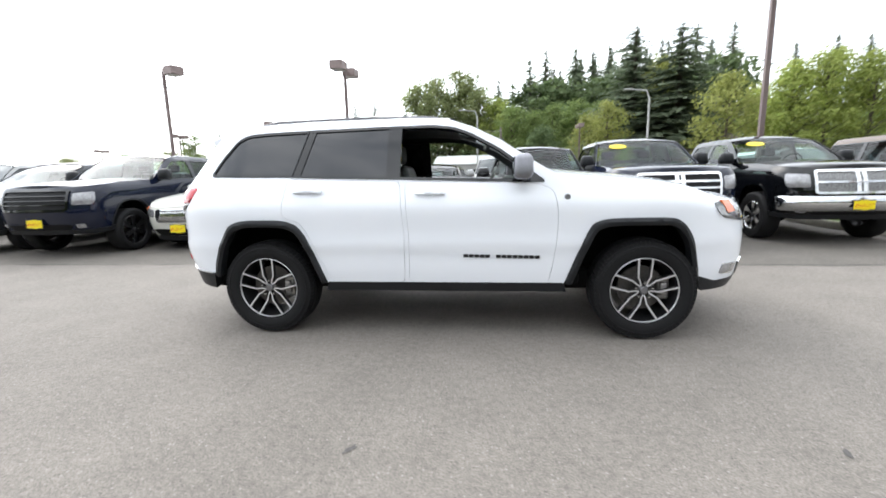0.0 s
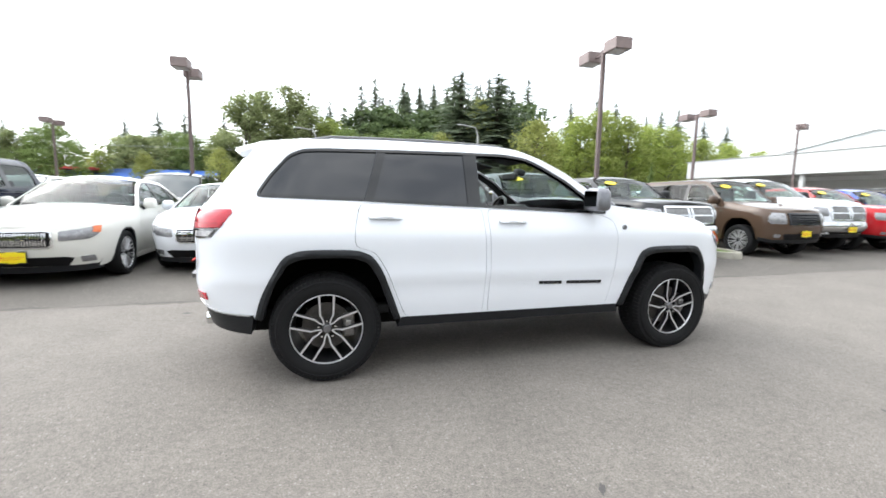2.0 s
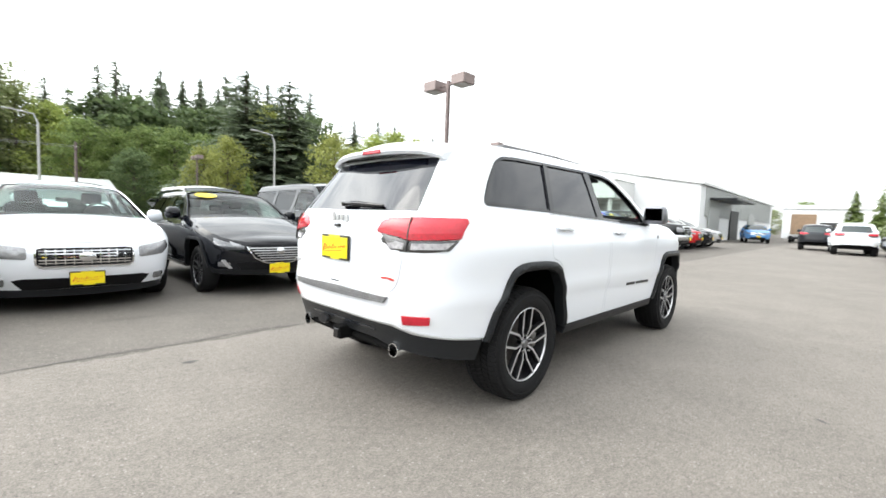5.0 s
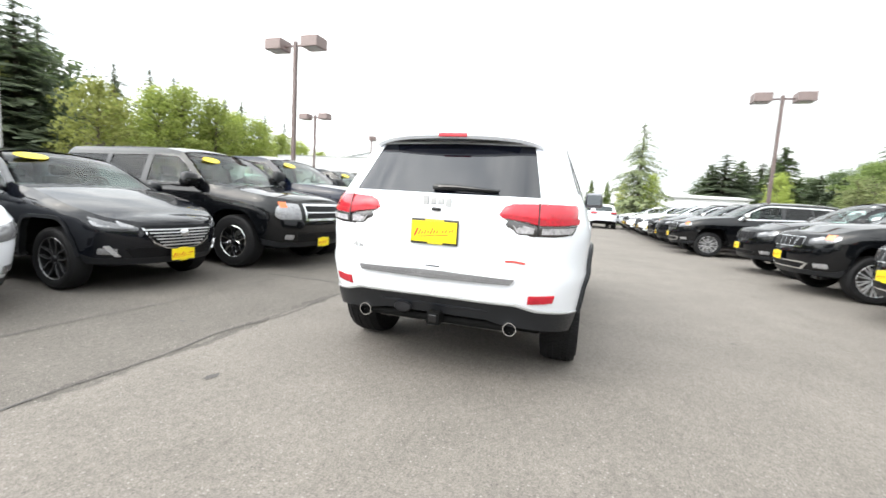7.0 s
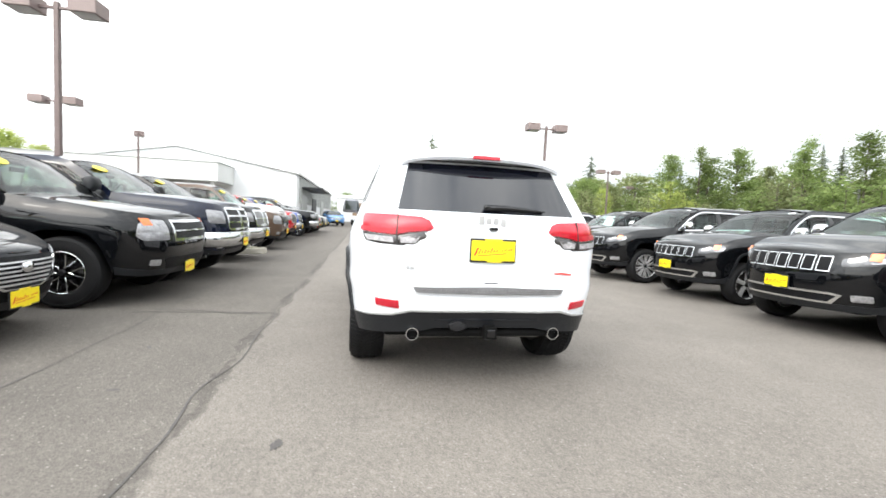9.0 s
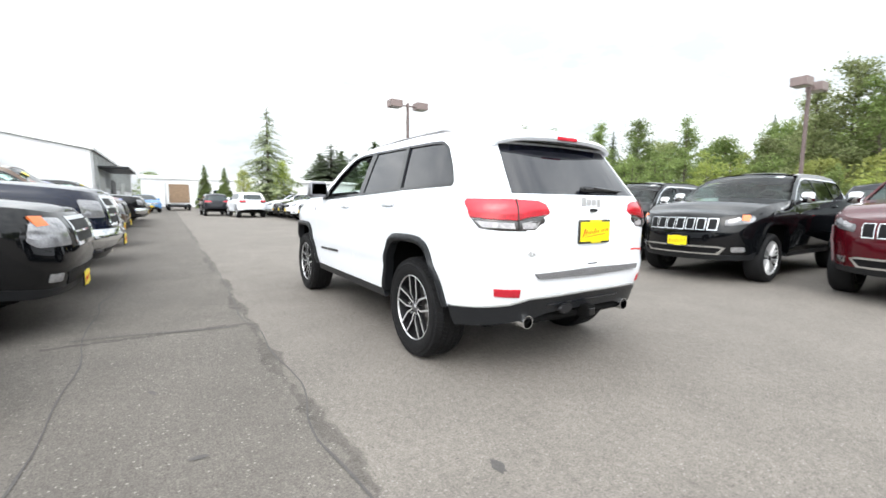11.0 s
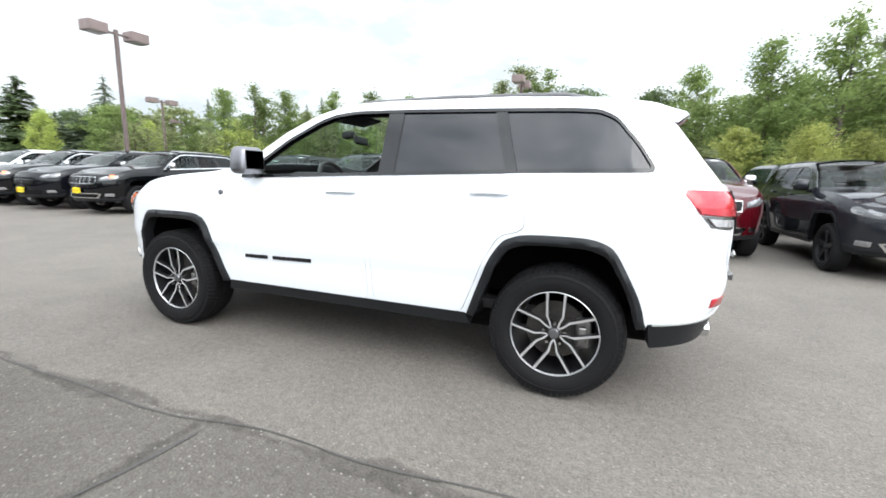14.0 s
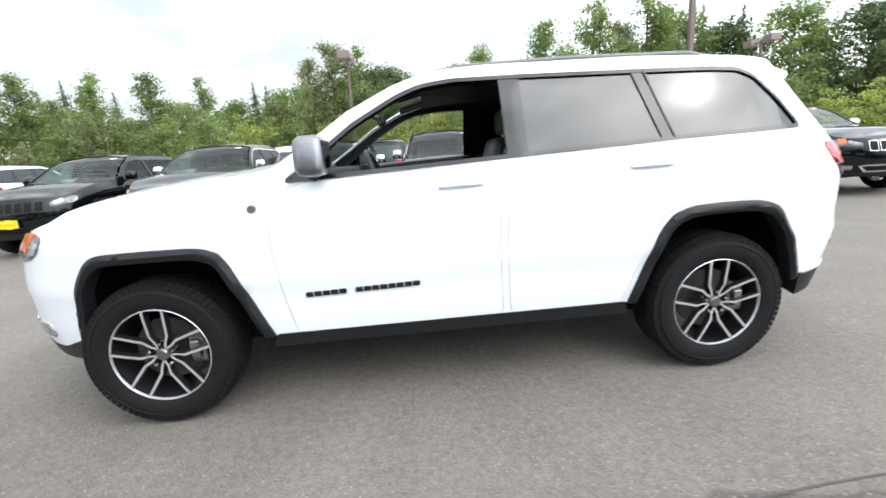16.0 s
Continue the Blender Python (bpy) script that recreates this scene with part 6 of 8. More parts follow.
hs = hero_skin
part("lower_bumper", hs.sheet([("r", 0, 0.452), ("r", 0.34, 0.448), ("r", 0.44, 0.425), ("r", 0.80, 0.380), (-1.94, 0.366), (-1.92, 0.50), ("r", 0.80, 0.515), ("r", 0.64, 0.535), ("r", 0.52, 0.568), ("r", 0, 0.574)], h=0.05, off=0.008, thick=0.07), M_PLASTIC, hero, "black textured lower rear bumper")
part("bumper_line", hs.sheet([("r", 0, 0.570), ("r", 0.52, 0.565), ("r", 0.64, 0.530), ("r", 0.80, 0.511), (-1.94, 0.497), (-1.94, 0.505), ("r", 0.80, 0.520), ("r", 0.645, 0.541), ("r", 0.525, 0.576), ("r", 0, 0.581)], h=0.06, off=0.013, thick=0.02), M_SILVER, hero, "thin silver line over the lower bumper")
step = part("bumper_step", hs.sheet([("r", 0, 0.690), ("r", 0.49, 0.697), ("r", 0.515, 0.728), ("r", 0, 0.738)], h=0.05, off=0.024, thick=0.03), M_STRIP, hero, "grey ribbed loading strip")
for dz in (0.702, 0.714, 0.726):
    part("rib", hs.sheet([("r", 0, dz - 0.003), ("r", 0.48, dz - 0.002), ("r", 0.48, dz + 0.002), ("r", 0, dz + 0.003)], h=0.08, off=0.027, thick=0.006), M_STRIP, step)
for side in (-1, 1):
    part("rear_reflector", hs.sheet([("r", 0.595, 0.578), ("r", 0.74, 0.590), ("r", 0.75, 0.638), ("r", 0.60, 0.632)], h=0.03, off=0.006, thick=0.02, side=side, bulge=0.006), M_TAILRED, hero, "red rear reflector")
    tip = part("exhaust_tip", lathe([(0.036, 0.10), (0.041, 0.10), (0.045, 0.0), (0.043, -0.012), (0.038, -0.012), (0.036, 0.10)], 28, axis="z"), M_CHROME, hero, "chrome exhaust tip", m=pose(-2.262, side * 0.50, 0.402, 0, 90, 0))
    part("exhaust_bore", lathe([(0.0, 0.05), (0.037, 0.04)], 20, axis="z"), M_UNDER, tip)
    # dark red band and clear cells in the tail lamps
    part("lamp_band", hs.sheet([("r", 0.41, 1.096), ("r", 0.56, 1.078), ("r", 0.63, 1.060), ("r", 0.785, 1.068), (-2.101, 1.077), (-2.080, 1.106), ("r", 0.785, 1.100), ("r", 0.64, 1.094), ("r", 0.56, 1.106), ("r", 0.41, 1.116)], h=0.03, off=0.016, thick=0.02, side=side), M_TAILDARK, hero)
    part("lamp_cell", hs.sheet([("r", 0.510, 1.008), ("r", 0.60, 1.008), ("r", 0.605, 1.042), ("r", 0.55, 1.054), ("r", 0.478, 1.054)], h=0.03, off=0.012, thick=0.012, side=side), M_CELL, hero)
    part("lamp_cell", hs.sheet([("r", 0.645, 1.008), (-2.175, 1.018), (-2.135, 1.056), ("r", 0.785, 1.050), ("r", 0.650, 1.044)], h=0.03, off=0.012, thick=0.012, side=side), M_CELL, hero)
    part("lamp_seam", hs.sheet([("r", 0.616, 0.996), ("r", 0.622, 0.996), ("r", 0.622, 1.185), ("r", 0.616, 1.185)], h=0.04, off=0.019, thick=0.01, side=side), M_BLACKINK, hero)
    # name bars on the doors, and the small fender badge
    for k in range(14):
        if k == (5 if side == -1 else 8):
            continue
        x, y, z = on_skin(0.155 + k * 0.0405, 0.648 - k * 0.0009, 0.004)
        part("badge_bar", soft_box(0.0365, 0.008, 0.025, 0.003), M_BADGE, hero, m=pose(x, side * -y, z) if side == 1 else pose(x, y, z))
    x, y, z = on_skin(0.889, 1.074, 0.002)
    part("fender_badge", lathe([(0.0, -0.006), (0.018, -0.006), (0.022, 0.0), (0.022, 0.004)], 20), M_EMBLEM, hero, "small round grey trail badge", m=pose(x, y, z) if side == -1 else pose(x, -y, z, 0, 0, 180))
    # thin bright edge at the back of the rear door's frame
    part("frame_line", hs.sheet([(-1.199, 1.268), (-1.192, 1.268), (-1.089, 1.608), (-1.096, 1.608)], h=0.05, off=0.008, thick=0.008, side=side), M_GREY, hero)
plate("rear_plate", hero, (-2.362, 0, 0.98), 180)
em = soft_box(0.010, 0.038, 0.062, 0.004, at=(0, 0.078, 0.0), segments=2)
soft_box(0.010, 0.036, 0.042, 0.004, at=(0, 0.028, -0.004), bm=em)
soft_box(0.010, 0.036, 0.042, 0.004, at=(0, -0.022, -0.004), bm=em)
soft_box(0.010, 0.036, 0.056, 0.004, at=(0, -0.072, -0.010), bm=em)
part("tailgate_emblem", em, M_SILVER, hero, "four raised silver bars", m=pose(on_tail(0, 1.178)[0] - 0.012, 0, 1.178))
for k, (dy, rz_) in enumerate(((-0.035, 5), (0.035, -5))):
    part("wing_badge", soft_box(0.006, 0.075, 0.012, 0.003), M_REDINK, hero, m=pose(on_tail(-0.50, 0.835)[0] - 0.012, -0.50 + dy, 0.835, rz_, 0, -6))
part("small_badge", soft_box(0.006, 0.095, 0.008, 0.002), M_GREY, hero, m=pose(on_tail(0, 0.765)[0] - 0.010, 0.0, 0.765))
txt = bpy.data.curves.new("four_by_four", "FONT")
txt.body, txt.size, txt.extrude, txt.align_x = "4x4", 0.062, 0.003, "CENTER"
tob = bpy.data.objects.new("tmp", txt)
scene.collection.objects.link(tob)
bpy.context.view_layer.update()
tme = bpy.data.meshes.new_from_object(tob.evaluated_get(bpy.context.evaluated_depsgraph_get()))
bpy.data.objects.remove(tob)
part("drive_badge", tme, M_SILVER, hero, "silver 4x4 lettering", m=pose(on_tail(0.52, 0.845)[0] - 0.010, 0.52, 0.84, 90, 0, -84) @ Matrix.Diagonal((1.35, 0.8, 1, 1)))
# spoiler over the rear window
V, F, prof = [], [], [(-1.80, 1.672), (-1.97, 1.650), (-2.085, 1.614), (-2.098, 1.594), (-2.080, 1.574), (-2.00, 1.578), (-1.92, 1.600)]
ys = np.linspace(-0.60, 0.60, 21)
for y in ys:
    u = abs(y) / 0.60
    for x, z in prof:
        V.append((x + 0.085 * u**3 * (1 if x < -1.9 else 0.3), y * (1 - 0.02 * (x < -2)), z + 0.022 * (1 - u * u) - 0.030 * u**6))
q = len(prof)
F = [(i * q + j, i * q + (j + 1) % q, (i + 1) * q + (j + 1) % q, (i + 1) * q + j) for i in range(len(ys) - 1) for j in range(q)] + [tuple(range(q)), tuple((len(ys) - 1) * q + j for j in range(q))[::-1]]
spo = part("roof_spoiler", as_mesh("spoiler", V, F), M_WHITE, hero, "white roof spoiler")
part("brake_lamp", soft_box(0.016, 0.20, 0.028, 0.006), M_TAILRED, spo, "red third brake lamp", m=pose(-2.094, 0, 1.618, 0, 0, 0))
part("spoiler_underside", soft_box(0.11, 0.90, 0.012, 0.004), M_GLOSSBLACK, spo, m=pose(-1.99, 0, 1.585, 0, -4, 0))
# rear wiper, camera, hitch
wx, wz = -2.272, 1.262
wip = part("rear_wiper", tube([(wx, 0.02, wz), (wx - 0.02, -0.10, wz + 0.004), (wx - 0.008, -0.38, wz - 0.008)], [0.020, 0.014, 0.006]), M_GLOSSBLACK, hero, "black rear wiper arm")
part("wiper_blade", soft_box(0.012, 0.34, 0.014, 0.003, at=(wx + 0.006, -0.20, wz - 0.012)), M_RUBBER, wip)
part("wiper_pivot", soft_box(0.03, 0.05, 0.036, 0.012, at=(wx - 0.006, 0.03, wz)), M_GLOSSBLACK, wip)
part("rear_camera", soft_box(0.03, 0.06, 0.022, 0.008), M_GLOSSBLACK, hero, m=pose(-2.346, 0, 1.122))
hit = part("tow_hitch", soft_box(0.16, 0.085, 0.085, 0.008), M_UNDER, hero, "black square tow hitch receiver", m=pose(-2.275, -0.02, 0.425))
part("receiver_bore", soft_box(0.02, 0.055, 0.055, 0.006, at=(-0.078, 0, 0)), M_GLOSSBLACK, hit)
part("tow_bar", tube([(-2.22, -0.46, 0.40), (-2.24, 0, 0.405), (-2.22, 0.46, 0.40)], 0.03), M_UNDER, hero)
part("plug_cover", lathe([(0, -0.012), (0.040, -0.010), (0.046, 0.0), (0.046, 0.012)], 24, axis="z"), M_ALLOYDARK, hero, "round dark tow plug cover", m=pose(-2.318, 0.205, 0.468, 0, 90, 0) @ Matrix.Diagonal((0.75, 1.35, 1, 1)))
part("bumper_slot", hs.sheet([("r", 0, 0.505), ("r", 0.36, 0.503), ("r", 0.36, 0.518), ("r", 0, 0.520)], h=0.06, off=0.012, thick=0.01), M_GREY, hero)
part("fuel_tank", soft_box(0.9, 0.9, 0.20, 0.05, at=(-0.75, 0.2, 0.36)), M_UNDER, hero)
part("rear_axle", tube([(-1.4575, -0.66, 0.36), (-1.4575, 0.66, 0.36)], 0.05), M_UNDER, hero)
part("silencer", soft_box(0.35, 1.0, 0.16, 0.06, at=(-2.02, 0, 0.42)), M_STEEL, hero)

# ---- inside the main car ----
cab = hs.at([(0.78, 1.255), (0.62, 1.352), (0.41, 1.49), (0.19, 1.60), (0.01, 1.665), (-0.30, 1.69), (-1.10, 1.69), (-1.70, 1.655), (-1.84, 1.60), (-2.02, 1.30), (-2.0, 1.22), (0.70, 1.14)])
for side in (-1, 1):
    part("pillar_lining", hs.sheet(cab, [rounded(hs.at(SUV["dlo"]), 0.04)], h=0.06, off=-0.028, thick=0.02, raw=True, side=side), M_INTERIOR, hero)
part("headliner", hs.cap(hs.at(SUV["roof_line"])[::-1], 0.05, off=-0.055, inset=0.03), M_INTERIOR, hero, "black fabric headliner")
dash = soft_box(0.42, 1.46, 0.30, 0.09, at=(0.68, 0, 1.00), segments=4)
soft_box(0.30, 1.40, 0.14, 0.05, at=(0.90, 0, 1.07), segments=3, bm=dash)
soft_box(0.18, 0.38, 0.13, 0.05, at=(0.53, 0.37, 1.165), segments=3, bm=dash)
part("dashboard", dash, M_INTERIOR, hero)
part("centre_console", soft_box(1.0, 0.24, 0.34, 0.05, at=(0.05, 0, 0.70)), M_INTERIOR, hero)
V, F = [], []
for i in range(40):
    a = 2 * math.pi * i / 40
    for k in range(10):
        b = 2 * math.pi * k / 10
        rr0 = 0.185 + 0.016 * math.cos(b)
        V.append((0.016 * math.sin(b), rr0 * math.cos(a), rr0 * math.sin(a)))
F = [(i * 10 + k, i * 10 + (k + 1) % 10, ((i + 1) % 40) * 10 + (k + 1) % 10, ((i + 1) % 40) * 10 + k) for i in range(40) for k in range(10)]
sw = part("steering_wheel", as_mesh("wheel_rim", V, F), M_LEATHER, hero, "black steering wheel", m=pose(0.31, 0.37, 1.135, 0, 24, 0))
part("wheel_hub", soft_box(0.06, 0.15, 0.12, 0.03), M_INTERIOR, sw)
for a in (0, 180, 270):
    part("wheel_spoke", soft_box(0.02, 0.13, 0.035, 0.008, at=(0.0, 0.115, 0)), M_SILVER if a == 270 else M_INTERIOR, sw, m=pose(0, 0, 0, a, 0, 0))
part("steering_column", tube([(0.34, 0.37, 1.12), (0.65, 0.37, 0.99)], 0.04), M_INTERIOR, hero)
for x, y in ((-0.22, 0.38), (-0.22, -0.38)):
    st_ = part("front_seat", soft_box(0.54, 0.52, 0.20, 0.07, at=(0.05, 0, 0.66), segments=4), M_LEATHER, hero, m=pose(x, y, 0))
    bk = soft_box(0.16, 0.50, 0.66, 0.07, segments=4)
    bmesh.ops.rotate(bk, cent=(0, 0, 0), matrix=Matrix.Rotation(radians(-16), 3, "Y"), verts=bk.verts)
    bmesh.ops.translate(bk, vec=(-0.27, 0, 1.03), verts=bk.verts)
    part("seat_back", bk, M_LEATHER, st_)
    part("headrest", soft_box(0.11, 0.27, 0.19, 0.05, at=(-0.385, 0, 1.465), segments=4), M_LEATHER, st_)
    part("headrest_post", tube([(-0.375, 0, 1.30), (-0.385, 0, 1.40)], 0.012), M_CHROME, st_)
bench = part("rear_bench", soft_box(0.55, 0.96, 0.22, 0.07, at=(-1.10, 0, 0.68), segments=3), M_LEATHER, hero)
part("bench_back", soft_box(0.16, 0.96, 0.62, 0.06, at=(-1.42, 0, 1.0), segments=3), M_LEATHER, bench)
part("cabin_floor", soft_box(2.6, 1.5, 0.06, 0.01, at=(-0.3, 0, 0.46)), M_INTERIOR, hero)
part("firewall", soft_box(0.06, 1.5, 0.7, 0.01, at=(0.98, 0, 0.80)), M_INTERIOR, hero)
mir = part("inside_mirror", soft_box(0.035, 0.24, 0.065, 0.015, at=(0, 0, 0), segments=3), M_INTERIOR, hero, "black inside mirror", m=pose(0.30, 0.02, 1.50, 0, 10, 8))
part("mirror_stem", tube([(0.02, 0, 0.02), (0.09, 0, 0.07)], 0.014), M_INTERIOR, mir)
part("sensor_box", soft_box(0.10, 0.09, 0.06, 0.02, at=(0.10, 0, 0.065)), M_INTERIOR, mir)
for side in (-1, 1):
    part("sun_visor", soft_box(0.17, 0.40, 0.02, 0.008), M_INTERIOR, hero, m=pose(0.10, side * 0.38, 1.615, 0, 14, 0))
    part("sail_trim", hs.sheet([(0.575, 1.208), (0.718, 1.200), (0.60, 1.290), (0.56, 1.31)], h=0.05, off=0.002, thick=0.02, side=side), M_GLOSSBLACK, hero)


# ---- trees ----
def foliage(name, colour, dark, light_through=0.35):
    m, n, l, b = shader(name)
    geo = n.new("ShaderNodeNewGeometry")
    ramp = n.new("ShaderNodeValToRGB")
    ramp.color_ramp.elements[0].color, ramp.color_ramp.elements[1].color = (*dark, 1), (*colour, 1)
    info = n.new("ShaderNodeObjectInfo")
    hue = n.new("ShaderNodeHueSaturation")
    vr = n.new("ShaderNodeMapRange")
    vr.inputs["To Min"].default_value, vr.inputs["To Max"].default_value = 0.8, 1.2
    l.new(info.outputs["Random"], vr.inputs["Value"])
    l.new(vr.outputs["Result"], hue.inputs["Value"])
    l.new(geo.outputs["Random Per Island"], ramp.inputs["Fac"])
    l.new(ramp.outputs["Color"], hue.inputs["Color"])
    l.new(hue.outputs["Color"], b.inputs["Base Color"])
    b.inputs["Roughness"].default_value, b.inputs["Specular IOR Level"].default_value = 0.7, 0.2
    tl, mix = n.new("ShaderNodeBsdfTranslucent"), n.new("ShaderNodeMixShader")
    l.new(hue.outputs["Color"], tl.inputs["Color"])
    mix.inputs["Fac"].default_value = light_through
    l.new(b.outputs["BSDF"], mix.inputs[1])
    l.new(tl.outputs["BSDF"], mix.inputs[2])
    l.new(mix.outputs["Shader"], n["Material Output"].inputs["Surface"])
    return m


M_BARK = plain("grey_brown_bark", (0.10, 0.08, 0.065), rough=0.95, bump=1.0, grain=18, dirt=0.4)
M_FIR = foliage("dark_fir_needles", (0.215, 0.255, 0.16), (0.105, 0.14, 0.094), 0.45)
M_SPRUCE = foliage("spruce_needles", (0.34, 0.38, 0.21), (0.15, 0.19, 0.10), 0.3)
M_LEAF = foliage("mid_green_leaves", (0.25, 0.315, 0.11), (0.14, 0.20, 0.065), 0.5)
M_OLIVE = foliage("olive_green_leaves", (0.36, 0.39, 0.19), (0.17, 0.21, 0.09), 0.5)
M_SPRING = foliage("fresh_spring_leaves", (0.43, 0.48, 0.145), (0.27, 0.34, 0.085), 0.5)
M_YELLOW_LEAF = foliage("yellow_green_leaves", (0.38, 0.40, 0.13), (0.25, 0.28, 0.08), 0.5)
M_DEEP = foliage("deep_green_leaves", (0.15, 0.20, 0.085), (0.075, 0.11, 0.05), 0.4)


def cards(centres, normals, size, rng_, aspect=1.6):
    """Leaf cards: bent quads at the given centres."""
    n = len(centres)
    up = rng_.normal(size=(n, 3))
    a = np.cross(normals, up)
    a /= np.maximum(np.linalg.norm(a, axis=1, keepdims=True), 1e-6)
    b = np.cross(normals, a)
    sz = size * (0.6 + 0.8 * rng_.random((n, 1)))
    a, b = a * sz * 0.5 * aspect, b * sz * 0.5
    bend = normals * sz * 0.18
    V = np.stack([centres - a, centres + b * 0.9 - bend, centres + a, centres - b * 0.9 - bend], 1).reshape(-1, 3)
    F = np.arange(4 * n).reshape(-1, 4)
    return V, F


def leaf_mesh(V, F):
    me = bpy.data.meshes.new("crown")
    me.from_pydata(V.tolist(), [], F.tolist())
    me.polygons.foreach_set("use_smooth", [True] * len(me.polygons))
    return me


def broad_tree(name, label, material, seed, h=10.0, spread=3.2, clumps=26, leaves=120, size=0.42, low=0.22, tall=1.0, droop=0.0, gaps=0.0):
    """A trunk with limbs and a crown of leaf clumps at the ends of its twigs."""
    r = np.random.default_rng(seed)
    t = tagged(new(name), label, "tree")
    lean = r.normal(size=2) * 0.03
    trunk = [(lean[0] * z * z / h, lean[1] * z * z / h, z) for z in np.linspace(0, h * 0.86, 8)]
    part("trunk", tube(trunk, list(np.linspace(0.028 * h * 0.8, 0.03, 8)), 8), M_BARK, t)
    limbs, Vs, Fs, k = [], [], [], 0
    for c in range(clumps):
        u = (c + r.random()) / clumps
        z = h * (low + (0.97 - low) * u)
        width = spread * (math.sin(math.pi * min(0.98, (u * 0.86 + 0.12))) ** 0.7) * (0.55 + 0.55 * r.random())
        a = c * 2.4 + r.random() * 0.8
        end = np.array([math.cos(a) * width, math.sin(a) * width, z - droop * width * 0.5])
        z0 = max(h * 0.15, z - width * 0.55)
        base = np.array([lean[0] * z0 * z0 / h, lean[1] * z0 * z0 / h, min(z0, h * 0.84)])
        mid = (base + end) / 2 + (0, 0, width * 0.10)
        limbs.append(tube([base, mid, end], [0.012 * h * 0.5, 0.03, 0.012], 5))
        m = int(leaves * (0.6 + 0.8 * r.random()))
        rad = spread * (0.26 + 0.22 * r.random())
        d = r.normal(size=(m, 3))
        d /= np.linalg.norm(d, axis=1, keepdims=True)
        rr_ = rad * (r.random((m, 1)) ** 0.45)
        P = end + d * rr_ * (1.22, 1.22, 0.58 * tall)
        if droop:
            P[:, 2] -= droop * r.random(m) ** 1.5 * h * 0.28
        n2 = m // 4
        P[:n2] = base + (end - base) * r.random((n2, 1)) + r.normal(size=(n2, 3)) * rad * 0.3
        nn = d + r.normal(size=(m, 3)) * 0.6 + (0, 0, 0.5)
        nn /= np.linalg.norm(nn, axis=1, keepdims=True)
        V, F = cards(P, nn, size, r, 2.6 if droop else 1.5)
        Vs.append(V)
        Fs.append(F + k)
        k += len(V)
    bm = bmesh.new()
    for q in limbs:
        bm.from_mesh(q)
    part("branchwork", bm, M_BARK, t)
    part("crown", leaf_mesh(np.concatenate(Vs), np.concatenate(Fs)), material, t)
    return t


def airy_tree(name, label, material, seed, h=13.0, spread=2.6, branches=54, leaves=70, size=0.19, low=0.12, rise=0.9, peak=0.35, leaders=2):
    """An alder or birch: upswept branches on a slim, forked trunk, leafy along their outer lengths, sky between."""
    r = np.random.default_rng(seed)
    t = tagged(new(name), label, "tree")
    wood, Vs, Fs, k = bmesh.new(), [], [], 0
    tops = []
    for q in range(leaders):
        a = r.random() * 6.283
        o = (0.0 if q == 0 else 1.0) * spread * (0.25 + 0.25 * r.random())
        hh = h * (1.0 if q == 0 else 0.80 + 0.14 * r.random())
        pts = [(math.cos(a) * o * min(1, 1.6 * u), math.sin(a) * o * min(1, 1.6 * u), hh * u) for u in (0, 0.2, 0.45, 0.7, 0.97)]
        wood.from_mesh(tube(pts, [0.012 * h, 0.010 * h, 0.007 * h, 0.004 * h, 0.012], 7))
        tops.append((pts, hh))
    for c in range(branches):
        pts, hh = tops[c % leaders]
        u = low + (0.95 - low) * (c + r.random()) / branches
        base = np.array([np.interp(u, (0, 0.2, 0.45, 0.7, 0.97), [p[i] for p in pts]) for i in range(3)])
        v = (u - low) / (1 - low)
        w = spread * (min(1.0, 0.45 + v / max(peak, 0.05) * 0.55) if v < peak else ((1 - v) / (1 - peak)) ** 0.75) * (0.55 + 0.6 * r.random()) * (1.0 if leaders == 1 else 0.8) + 0.15
        a = r.random() * 6.283
        end = base + np.array([math.cos(a) * w, math.sin(a) * w, w * rise * (0.6 + 0.7 * r.random())])
        mid = base + (end - base) * 0.5 - np.array([0, 0, w * 0.06])
        wood.from_mesh(tube([base, mid, end], [0.0035 * h, 0.022, 0.008], 4))
        m = int(leaves * (0.35 + w / spread) * (0.7 + 0.6 * r.random()))
        f = 0.18 + 0.86 * r.random((m, 1)) ** 0.8
        P = base + (end - base) * f + r.normal(size=(m, 3)) * spread * (0.05 + 0.075 * f) * (1, 1, 0.8)
        nn = r.normal(size=(m, 3)) * 0.7 + (0, 0, 0.5)
        nn /= np.linalg.norm(nn, axis=1, keepdims=True)
        V, F = cards(P, nn, size, r, 1.5)
        Vs.append(V)
        Fs.append(F + k)
        k += len(V)
    part("trunk", wood, M_BARK, t)
    part("crown", leaf_mesh(np.concatenate(Vs), np.concatenate(Fs)), material, t)
    return t


